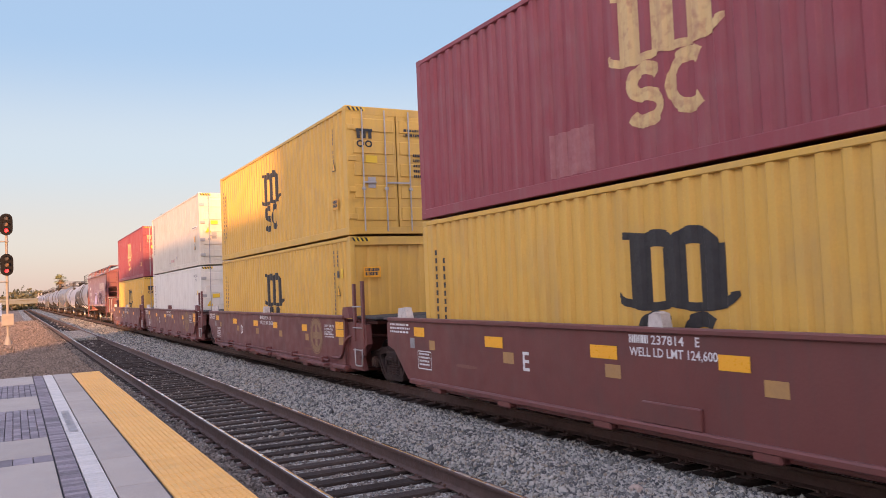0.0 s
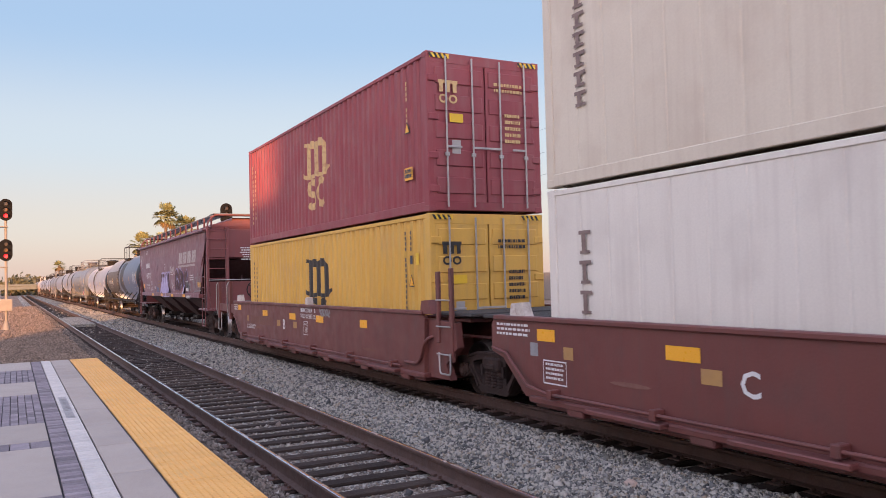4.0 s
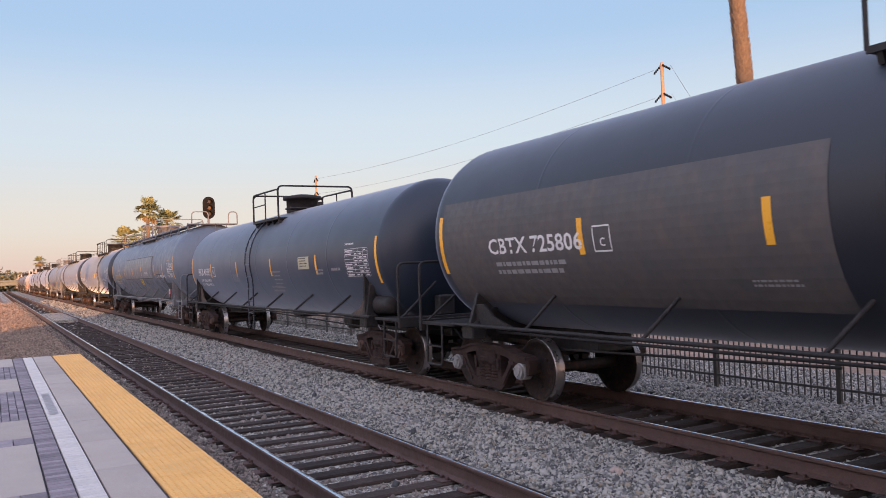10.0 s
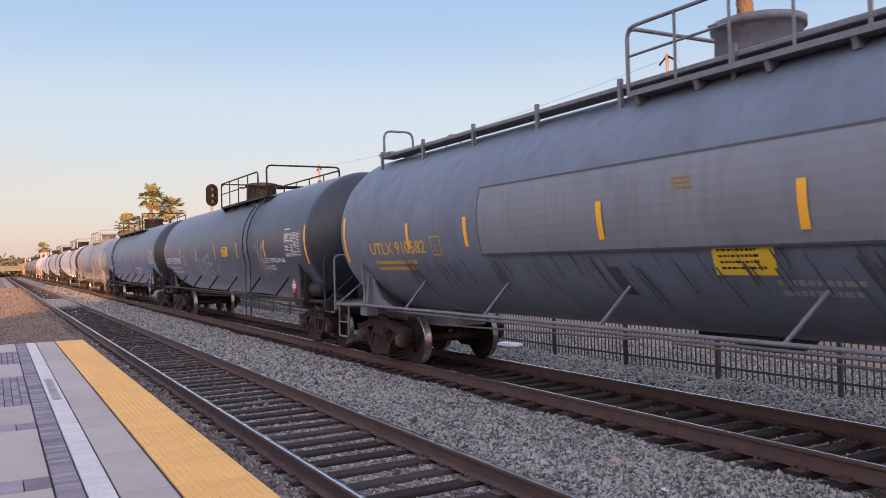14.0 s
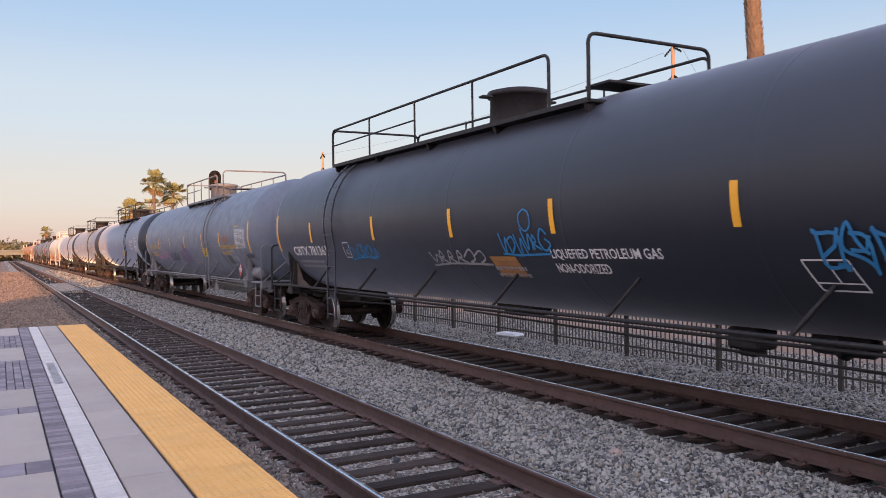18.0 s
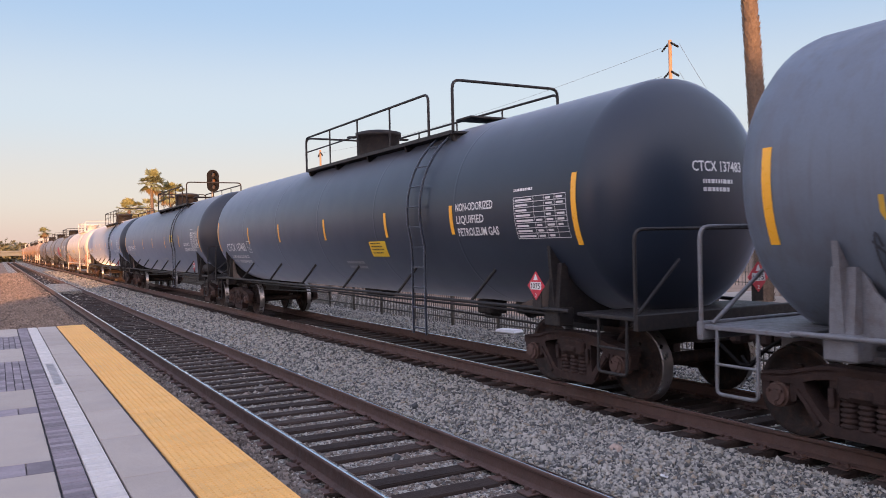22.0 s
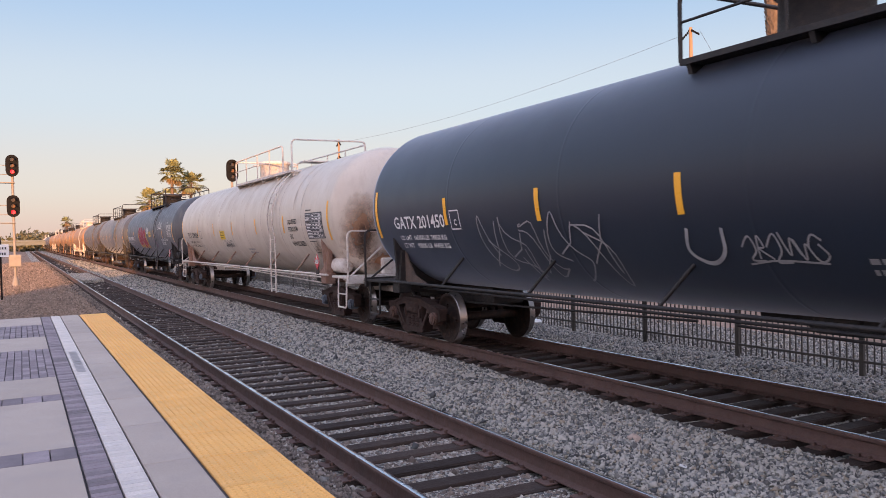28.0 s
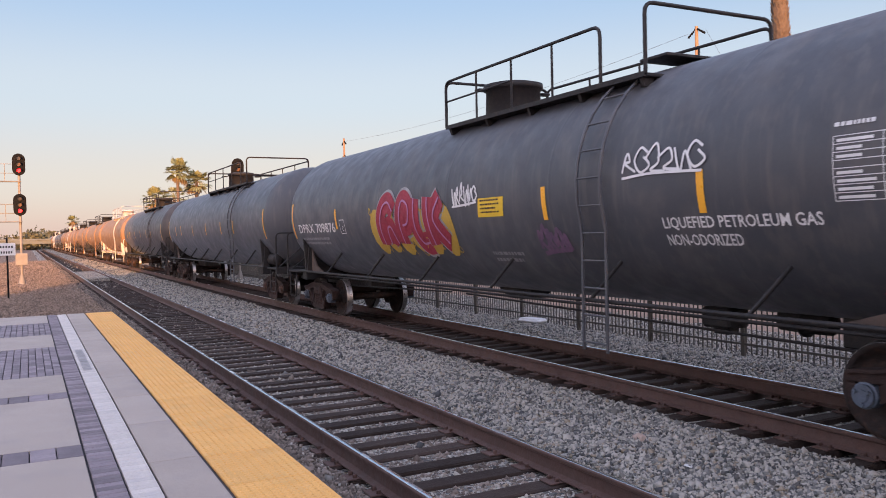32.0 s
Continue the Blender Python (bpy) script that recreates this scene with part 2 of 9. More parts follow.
M = {
    "black_tank": surf("black_tank", (0.011, 0.0145, 0.023), (0.016, 0.02, 0.03), 0.42, 0, 0.5, 30, 0.0, 0.05, (0.04, 0.036, 0.036), 0.1, 0.5, even=0.03),
    "worn_tank": surf("worn_tank", (0.04, 0.034, 0.034), (0.06, 0.05, 0.048), 0.5, 0, 0.7, 30, 0.05, 0.3, (0.12, 0.09, 0.08), 0.4),
    "blue_black_tank": surf("blue_black_tank", (0.01, 0.017, 0.03), (0.015, 0.023, 0.038), 0.4, 0, 0.5, 30, 0.0, 0.05, (0.03, 0.032, 0.038), 0.1, 0.42, even=0.03),
    "grey_tank": surf("grey_tank", (0.1, 0.126, 0.168), (0.126, 0.152, 0.192), 0.5, 0, 0.8, 30, 0.05, 0.35, (0.085, 0.083, 0.09), 0.4),
    "dark_grey_tank": surf("dark_grey_tank", (0.05, 0.055, 0.066), (0.066, 0.07, 0.08), 0.5, 0, 0.8, 30, 0.05, 0.35, (0.13, 0.12, 0.115), 0.35),
    "white_tank": surf("white_tank", (0.53, 0.48, 0.42), (0.49, 0.435, 0.375), 0.42, 0, 0.5, 30, 0.03, 0.22, (0.34, 0.27, 0.22), 0.25),
    # orange of the low sun put into the paint of the far cars
    "sun_tinted_tank": surf("sun_tinted_tank", (0.27, 0.135, 0.055), (0.32, 0.175, 0.08), 0.5, 0, 0.8, 30, 0.05, 0.3, (0.2, 0.13, 0.1), 0.4),
    "dark_steel": surf("dark_steel", (0.014, 0.014, 0.016), (0.024, 0.022, 0.022), 0.6, 0.0, 5, 90, 0.2, 0, (0.05, 0.036, 0.03), 0.45, 0.3),
    "white_steel": surf("white_steel", (0.6, 0.57, 0.54), (0.45, 0.4, 0.36), 0.55, 0.0, 5, 90, 0.15, 0, (0.2, 0.12, 0.09), 0.5),
    "grey_steel": surf("grey_steel", (0.16, 0.17, 0.19), (0.12, 0.12, 0.13), 0.55, 0.0, 5, 90, 0.15, 0, (0.09, 0.07, 0.06), 0.5),
    "truck_iron": surf("truck_iron", (0.026, 0.018, 0.017), (0.046, 0.03, 0.027), 0.85, 0.0, 4, 70, 0.4, 0, (0.075, 0.042, 0.032), 0.4, 0.2),
    "wheel_iron": surf("wheel_iron", (0.015, 0.013, 0.013), (0.03, 0.02, 0.018), 0.7, 0.2, 5, 70, 0.3, 0, (0.09, 0.045, 0.03), 0.5, 0.3),
    "bright_steel": surf("bright_steel", (0.82, 0.82, 0.84), (0.7, 0.69, 0.7), 0.24, 1.0, 0.5, 3, 0.0),
    "worn_tread": surf("worn_tread", (0.34, 0.32, 0.31), (0.24, 0.22, 0.21), 0.34, 0.9, 3, 40, 0.0),
    "strip_ink": surf("strip_ink", (0.3, 0.28, 0.275), (0.38, 0.35, 0.34), 0.7, 0, 8, 80, 0.02),
    "rail_rust": surf("rail_rust", (0.064, 0.034, 0.028), (0.09, 0.05, 0.04), 0.8, 0.0, 3, 60, 0.3, 0, (0.06, 0.045, 0.04), 0.4),
    "tie_wood": surf("tie_wood", (0.032, 0.023, 0.02), (0.055, 0.04, 0.034), 0.9, 0, 3, 60, 0.6, 0, (0.035, 0.03, 0.03), 0.5, 0.2),
    "stone": surf("stone", (0.16, 0.15, 0.14), (0.22, 0.2, 0.185), 0.9, 0, 2, 60, 0.3, 0, (0.14, 0.1, 0.08), 0.4, 0.12, island=0.5),
    "foul_stone": surf("foul_stone", (0.13, 0.105, 0.09), (0.2, 0.168, 0.145), 0.9, 0, 2, 60, 0.3, 0, (0.07, 0.05, 0.04), 0.4, 0.25, island=0.5),
    "dirt": surf("dirt", (0.25, 0.18, 0.14), (0.33, 0.24, 0.19), 0.95, 0, 0.35, 6, 1.0, 0, (0.17, 0.13, 0.1), 0.5, 0.0),
    "yard_stone": surf("yard_stone", (0.2, 0.155, 0.125), (0.28, 0.21, 0.165), 0.95, 0, 2, 60, 0.3, 0, (0.13, 0.1, 0.085), 0.4, 0.05, island=0.45),
    "concrete": surf("concrete", (0.35, 0.295, 0.255), (0.41, 0.35, 0.305), 0.8, 0, 1.2, 120, 0.12, 0, (0.3, 0.27, 0.26), 0.4, 0.3),
    "paver": surf("paver", (0.17, 0.14, 0.155), (0.25, 0.21, 0.225), 0.75, 0, 3, 90, 0.25, 0, (0.14, 0.12, 0.13), 0.4, 0.35),
    "white_tile": surf("white_tile", (0.58, 0.52, 0.48), (0.5, 0.45, 0.41), 0.6, 0, 3, 90, 0.1, 0, (0.42, 0.4, 0.42), 0.4),
    "tactile": surf("tactile", (0.76, 0.41, 0.115), (0.7, 0.36, 0.095), 0.65, 0, 1.5, 80, 0.1, 0, (0.5, 0.3, 0.1), 0.4),
    "mortar": surf("mortar", (0.07, 0.065, 0.07), None, 0.95, 0, 3, 80, 0.3),
    "well_brown": surf("well_brown", (0.125, 0.036, 0.032), (0.155, 0.048, 0.042), 0.55, 0, 0.8, 40, 0.08, 0.3, (0.09, 0.05, 0.045), 0.4),
    "hopper_brown": surf("hopper_brown", (0.16, 0.046, 0.05), (0.2, 0.063, 0.065), 0.55, 0, 0.8, 40, 0.06, 0.3, (0.1, 0.06, 0.06), 0.35),
    "red_box": surf("red_box", (0.225, 0.04, 0.054), (0.27, 0.056, 0.07), 0.55, 0, 0.6, 40, 0.05, 0.3, (0.26, 0.12, 0.12), 0.35),
    "yellow_box": surf("yellow_box", (0.58, 0.345, 0.06), (0.64, 0.395, 0.082), 0.5, 0, 0.6, 40, 0.05, 0.25, (0.4, 0.27, 0.11), 0.35),
    "white_box": surf("white_box", (0.71, 0.685, 0.625), (0.65, 0.62, 0.56), 0.45, 0, 0.6, 40, 0.05, 0.3, (0.5, 0.46, 0.42), 0.4),
    "cream_box": surf("cream_box", (0.64, 0.585, 0.48), (0.58, 0.52, 0.425), 0.5, 0, 0.6, 40, 0.05, 0.3, (0.46, 0.38, 0.3), 0.45),
    "reflector": surf("reflector", (0.85, 0.42, 0.03), (0.8, 0.38, 0.03), 0.35, 0, 6, 80, 0.02),
    "dull_reflector": surf("dull_reflector", (0.42, 0.24, 0.08), (0.34, 0.2, 0.09), 0.6, 0, 6, 80, 0.02),
    "yellow_sign": surf("yellow_sign", (0.75, 0.5, 0.03), (0.68, 0.45, 0.03), 0.45, 0, 6, 80, 0.02),
    "white_mark": surf("white_mark", (0.72, 0.72, 0.72), (0.6, 0.6, 0.6), 0.55, 0, 8, 80, 0.02),
    "grey_mark": surf("grey_mark", (0.3, 0.3, 0.31), (0.22, 0.22, 0.23), 0.6, 0, 8, 80, 0.02),
    "yellow_mark": surf("yellow_mark", (0.6, 0.36, 0.03), (0.5, 0.3, 0.04), 0.55, 0, 8, 80, 0.02),
    "black_mark": surf("black_mark", (0.015, 0.015, 0.018), (0.03, 0.03, 0.03), 0.55, 0, 8, 80, 0.02),
    "cream_mark": surf("cream_mark", (0.62, 0.45, 0.2), (0.52, 0.36, 0.17), 0.55, 0, 4, 60, 0.02, 0.3, (0.25, 0.06, 0.06), 0.5),
    "red_mark": surf("red_mark", (0.55, 0.03, 0.06), (0.45, 0.03, 0.05), 0.45, 0, 8, 80, 0.02),
    "fence_paint": surf("fence_paint", (0.05, 0.047, 0.041), (0.07, 0.064, 0.055), 0.5, 0, 6, 80, 0.05),
    "palm_trunk": surf("palm_trunk", (0.09, 0.065, 0.048), (0.17, 0.125, 0.092), 0.9, 0, 9, 40, 0.6, 0, (0.14, 0.085, 0.06), 0.5),
    "palm_leaf": surf("palm_leaf", (0.16, 0.18, 0.08), (0.22, 0.22, 0.11), 0.6, 0, 5, 40, 0.1, island=0.35),
    "dry_leaf": surf("dry_leaf", (0.22, 0.15, 0.07), (0.16, 0.11, 0.05), 0.8, 0, 5, 40, 0.1, island=0.3),
    "tree_leaf": surf("tree_leaf", (0.085, 0.085, 0.045), (0.12, 0.115, 0.065), 0.7, 0, 5, 40, 0.1, island=0.4),
    "roof_metal": surf("roof_metal", (0.17, 0.06, 0.075), (0.2, 0.075, 0.09), 0.45, 0.0, 1, 40, 0.05),
    "pole_wood": surf("pole_wood", (0.26, 0.16, 0.1), (0.33, 0.21, 0.13), 0.85, 0, 4, 60, 0.3),
    "galvanized": surf("galvanized", (0.4, 0.4, 0.4), (0.33, 0.33, 0.33), 0.45, 0.4, 4, 60, 0.05),
    "mast_grey": surf("mast_grey", (0.2, 0.18, 0.165), (0.26, 0.23, 0.2), 0.6, 0, 4, 60, 0.05),
    "signal_black": surf("signal_black", (0.008, 0.008, 0.009), (0.014, 0.013, 0.013), 0.8, 0, 6, 60, 0.05, 0, None, 0.35, 0.1),
    "signal_red": glow("signal_red", (1.0, 0.012, 0.02), 2.2),
    "lens_dark": surf("lens_dark", (0.05, 0.03, 0.02), None, 0.15, 0, 6, 60, 0.0),
    "lens_amber": surf("lens_amber", (0.16, 0.07, 0.02), None, 0.15, 0, 6, 60, 0.0),
    "building": surf("building", (0.45, 0.36, 0.3), (0.5, 0.41, 0.34), 0.9, 0, 0.5, 20, 0.1),
    "low_wall": surf("low_wall", (0.2, 0.17, 0.15), (0.25, 0.215, 0.19), 0.9, 0, 0.5, 20, 0.1),
    "bridge_paint": surf("bridge_paint", (0.15, 0.165, 0.16), (0.12, 0.135, 0.13), 0.8, 0, 0.5, 20, 0.1),
    "wire": surf("wire", (0.1, 0.1, 0.1), None, 0.6, 0, 4, 60, 0.0),
}

def bloom(name, col, dense=0.9, across="X"):
    """A soft-edged stain: thick in the middle of its mesh, broken up by noise, gone at the rim."""
    mat = bpy.data.materials.new(name)
    mat.use_nodes = True
    nt = mat.node_tree
    n, link = nt.nodes, nt.links.new
    b = n["Principled BSDF"]
    b.inputs["Base Color"].default_value, b.inputs["Roughness"].default_value = (*col, 1), 0.8
    co, sep, cmb = n.new("ShaderNodeTexCoord"), n.new("ShaderNodeSeparateXYZ"), n.new("ShaderNodeCombineXYZ")
    link(co.outputs["Generated"], sep.inputs[0])
    link(sep.outputs[across], cmb.inputs[0])
    link(sep.outputs["Z"], cmb.inputs[1])
    far = n.new("ShaderNodeVectorMath")
    far.operation, far.inputs[1].default_value = "DISTANCE", (0.5, 0.5, 0.0)
    link(cmb.outputs[0], far.inputs[0])
    tex = n.new("ShaderNodeTexNoise")
    tex.inputs["Scale"].default_value, tex.inputs["Detail"].default_value = 6.0, 5.0
    link(co.outputs["Object"], tex.inputs["Vector"])
    rough = n.new("ShaderNodeMath")
    rough.operation, rough.inputs[1].default_value, rough.inputs[2].default_value = "MULTIPLY_ADD", 0.35, -0.175
    link(tex.outputs["Fac"], rough.inputs[0])
    add = n.new("ShaderNodeMath")
    link(far.outputs["Value"], add.inputs[0])
    link(rough.outputs[0], add.inputs[1])
    mr = n.new("ShaderNodeMapRange")
    mr.inputs["From Min"].default_value, mr.inputs["From Max"].default_value = 0.46, 0.1
    mr.inputs["To Max"].default_value = dense
    link(add.outputs[0], mr.inputs["Value"])
    link(mr.outputs[0], b.inputs["Alpha"])
    return mat


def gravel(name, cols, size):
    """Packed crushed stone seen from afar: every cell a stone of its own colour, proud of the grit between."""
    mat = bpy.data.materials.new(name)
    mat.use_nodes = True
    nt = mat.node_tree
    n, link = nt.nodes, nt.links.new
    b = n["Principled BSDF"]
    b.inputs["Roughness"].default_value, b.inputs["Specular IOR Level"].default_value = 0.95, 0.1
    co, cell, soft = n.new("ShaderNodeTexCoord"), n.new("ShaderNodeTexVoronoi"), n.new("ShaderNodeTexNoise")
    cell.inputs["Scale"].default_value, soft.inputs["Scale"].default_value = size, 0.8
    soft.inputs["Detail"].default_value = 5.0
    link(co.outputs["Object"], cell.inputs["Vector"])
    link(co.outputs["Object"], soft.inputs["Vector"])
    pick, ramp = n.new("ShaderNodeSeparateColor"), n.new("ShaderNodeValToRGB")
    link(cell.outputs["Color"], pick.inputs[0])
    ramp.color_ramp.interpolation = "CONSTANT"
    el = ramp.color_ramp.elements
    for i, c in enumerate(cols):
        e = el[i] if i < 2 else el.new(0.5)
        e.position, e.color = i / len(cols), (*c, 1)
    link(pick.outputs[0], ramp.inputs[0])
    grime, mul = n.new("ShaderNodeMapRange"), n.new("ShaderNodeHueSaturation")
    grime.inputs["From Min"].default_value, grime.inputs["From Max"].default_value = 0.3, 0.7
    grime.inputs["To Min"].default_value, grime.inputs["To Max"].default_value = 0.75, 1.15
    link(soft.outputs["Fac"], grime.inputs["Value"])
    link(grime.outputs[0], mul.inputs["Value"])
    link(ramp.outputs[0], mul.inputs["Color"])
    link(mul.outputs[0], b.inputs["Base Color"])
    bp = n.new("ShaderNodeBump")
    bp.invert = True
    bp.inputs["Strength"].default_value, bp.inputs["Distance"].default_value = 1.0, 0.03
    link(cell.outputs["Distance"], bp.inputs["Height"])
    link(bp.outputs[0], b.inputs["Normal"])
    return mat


def many_coloured(mat, cols):
    """Give each loose piece one of several colours, under the material's own grain."""
    nt = mat.node_tree
    geo = nt.nodes.new("ShaderNodeNewGeometry")
    ramp = nt.nodes.new("ShaderNodeValToRGB")
    ramp.color_ramp.interpolation = "CONSTANT"
    el = ramp.color_ramp.elements
    for i, c in enumerate(cols):
        e = el[i] if i < 2 else el.new(0.5)
        e.position, e.color = i / len(cols), (*c, 1)
    mix = nt.nodes.new("ShaderNodeMix")
    mix.data_type = "RGBA"
    mix.inputs["Factor"].default_value = 0.88
    b = nt.nodes["Principled BSDF"]
    old = b.inputs["Base Color"].links[0].from_socket
    nt.links.new(geo.outputs["Random Per Island"], ramp.inputs[0])
    nt.links.new(old, mix.inputs["A"])
    nt.links.new(ramp.outputs[0], mix.inputs["B"])
    nt.links.new(mix.outputs["Result"], b.inputs["Base Color"])


def vary_pieces(mat, amount):
    """Each piece a little lighter or darker than the next."""
    nt = mat.node_tree
    b = nt.nodes["Principled BSDF"]
    old = b.inputs["Base Color"].links[0].from_socket
    info = nt.nodes.new("ShaderNodeObjectInfo")
    mr = nt.nodes.new("ShaderNodeMapRange")
    mr.inputs["To Min"].default_value, mr.inputs["To Max"].default_value = 1 - amount, 1 + amount
    hs = nt.nodes.new("ShaderNodeHueSaturation")
    nt.links.new(info.outputs["Random"], mr.inputs["Value"])
    nt.links.new(mr.outputs[0], hs.inputs["Value"])
    nt.links.new(old, hs.inputs["Color"])
    nt.links.new(hs.outputs[0], b.inputs["Base Color"])


for key, amount in (("paver", 0.3), ("concrete", 0.07), ("white_tile", 0.07), ("tactile", 0.04), ("tie_wood", 0.3)):
    vary_pieces(M[key], amount)
for key, weight in (("black_tank", 0.5), ("blue_black_tank", 0.65), ("dark_grey_tank", 0.15), ("worn_tank", 0.1), ("grey_tank", 0.15), ("hopper_brown", 0.3), ("well_brown", 0.08)):
    b = M[key].node_tree.nodes["Principled BSDF"]  # road dust on the paint
    b.inputs["Sheen Weight"].default_value, b.inputs["Sheen Roughness"].default_value = weight, 0.3
    b.inputs["Sheen Tint"].default_value = (0.72, 0.8, 1.0, 1)
STONES = [(0.071, 0.074, 0.078), (0.2, 0.198, 0.186), (0.123, 0.126, 0.126), (0.294, 0.246, 0.186), (0.171, 0.164, 0.15), (0.276, 0.271, 0.252), (0.088, 0.086, 0.084), (0.388, 0.366, 0.324), (0.153, 0.158, 0.162), (0.247, 0.198, 0.15), (0.106, 0.108, 0.108), (0.223, 0.222, 0.206), (0.165, 0.166, 0.161), (0.141, 0.134, 0.122)]
many_coloured(M["stone"], STONES)
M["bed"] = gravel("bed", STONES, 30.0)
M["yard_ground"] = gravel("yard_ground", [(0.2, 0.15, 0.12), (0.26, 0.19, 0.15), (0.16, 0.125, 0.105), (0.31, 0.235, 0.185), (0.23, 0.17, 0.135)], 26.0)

# ---- ground, ballast, tracks ----
def rise(x, y):
    """Height of the ballast and the ground."""
    if 1.9 < x < 10.6:
        bank = min(max((x - 4.3) / 0.6, 0.0), 1.0) * min(max((6.77 + 0.05 * math.sin(y * 1.7) + 0.04 * math.sin(y * 5.3) - x) / 0.32, 0.0), 1.0)
        mound = bank * 0.095 + math.exp(-((x - 10.1) / 0.8) ** 4) * 0.05
        return -0.235 + mound - (0.02 if x < 2.25 else 0.0)
    if x >= 10.6:
        return max(-0.215 - (x - 10.6) * 0.12, -0.3)
    return -0.22 - min(max(1.9 - x, 0) * 0.02, 0.12)


def build_ground():
    g = Build()
    s = 4000
    g.add([(-s, -s, -0.36), (s, -s, -0.36), (s, s, -0.36), (-s, s, -0.36)], [(0, 1, 2, 3)])
    tagged(part("ground", g, M["dirt"]), "bare brown dirt reaching to the horizon", "ground", kind="structure")
    xs = [-14, -8, -4, -1, 1.2, 1.8, 1.95] + [2.2 + 0.3 * i for i in range(29)] + [11.0, 11.5, 12.5, 14]
    ys = [-12 + 3 * i for i in range(30)]
    v = [(x, y, rise(x, y)) for y in ys for x in xs]
    w = len(xs)
    f = [(j * w + i, j * w + i + 1, (j + 1) * w + i + 1, (j + 1) * w + i) for j in range(len(ys) - 1) for i in range(w - 1)]
    yard = [q for q in f if v[q[1]][0] < 1.9]
    b = Build().add(v, [q for q in f if v[q[1]][0] >= 1.9], True)
    y0 = Build().add(v, yard, True)
    y0.add([(-14, 75, -0.34), (1.2, 75, -0.24), (1.2, 260, -0.24), (-14, 260, -0.34)], [(0, 1, 2, 3)], True)
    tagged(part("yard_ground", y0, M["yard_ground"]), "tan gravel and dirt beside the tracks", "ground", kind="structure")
    xs = [1.2, 1.9, 3.4, 4.6, 5.6, 6.6, 8.5, 10.6, 11.5]
    ys = [75, 120, 200, 400, 900]
    v = [(x, y, rise(x, 0)) for y in ys for x in xs]
    w = len(xs)
    b.add(v, [(j * w + i, j * w + i + 1, (j + 1) * w + i + 1, (j + 1) * w + i) for j in range(len(ys) - 1) for i in range(w - 1)], True)
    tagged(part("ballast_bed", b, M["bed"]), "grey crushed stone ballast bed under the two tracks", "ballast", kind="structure")


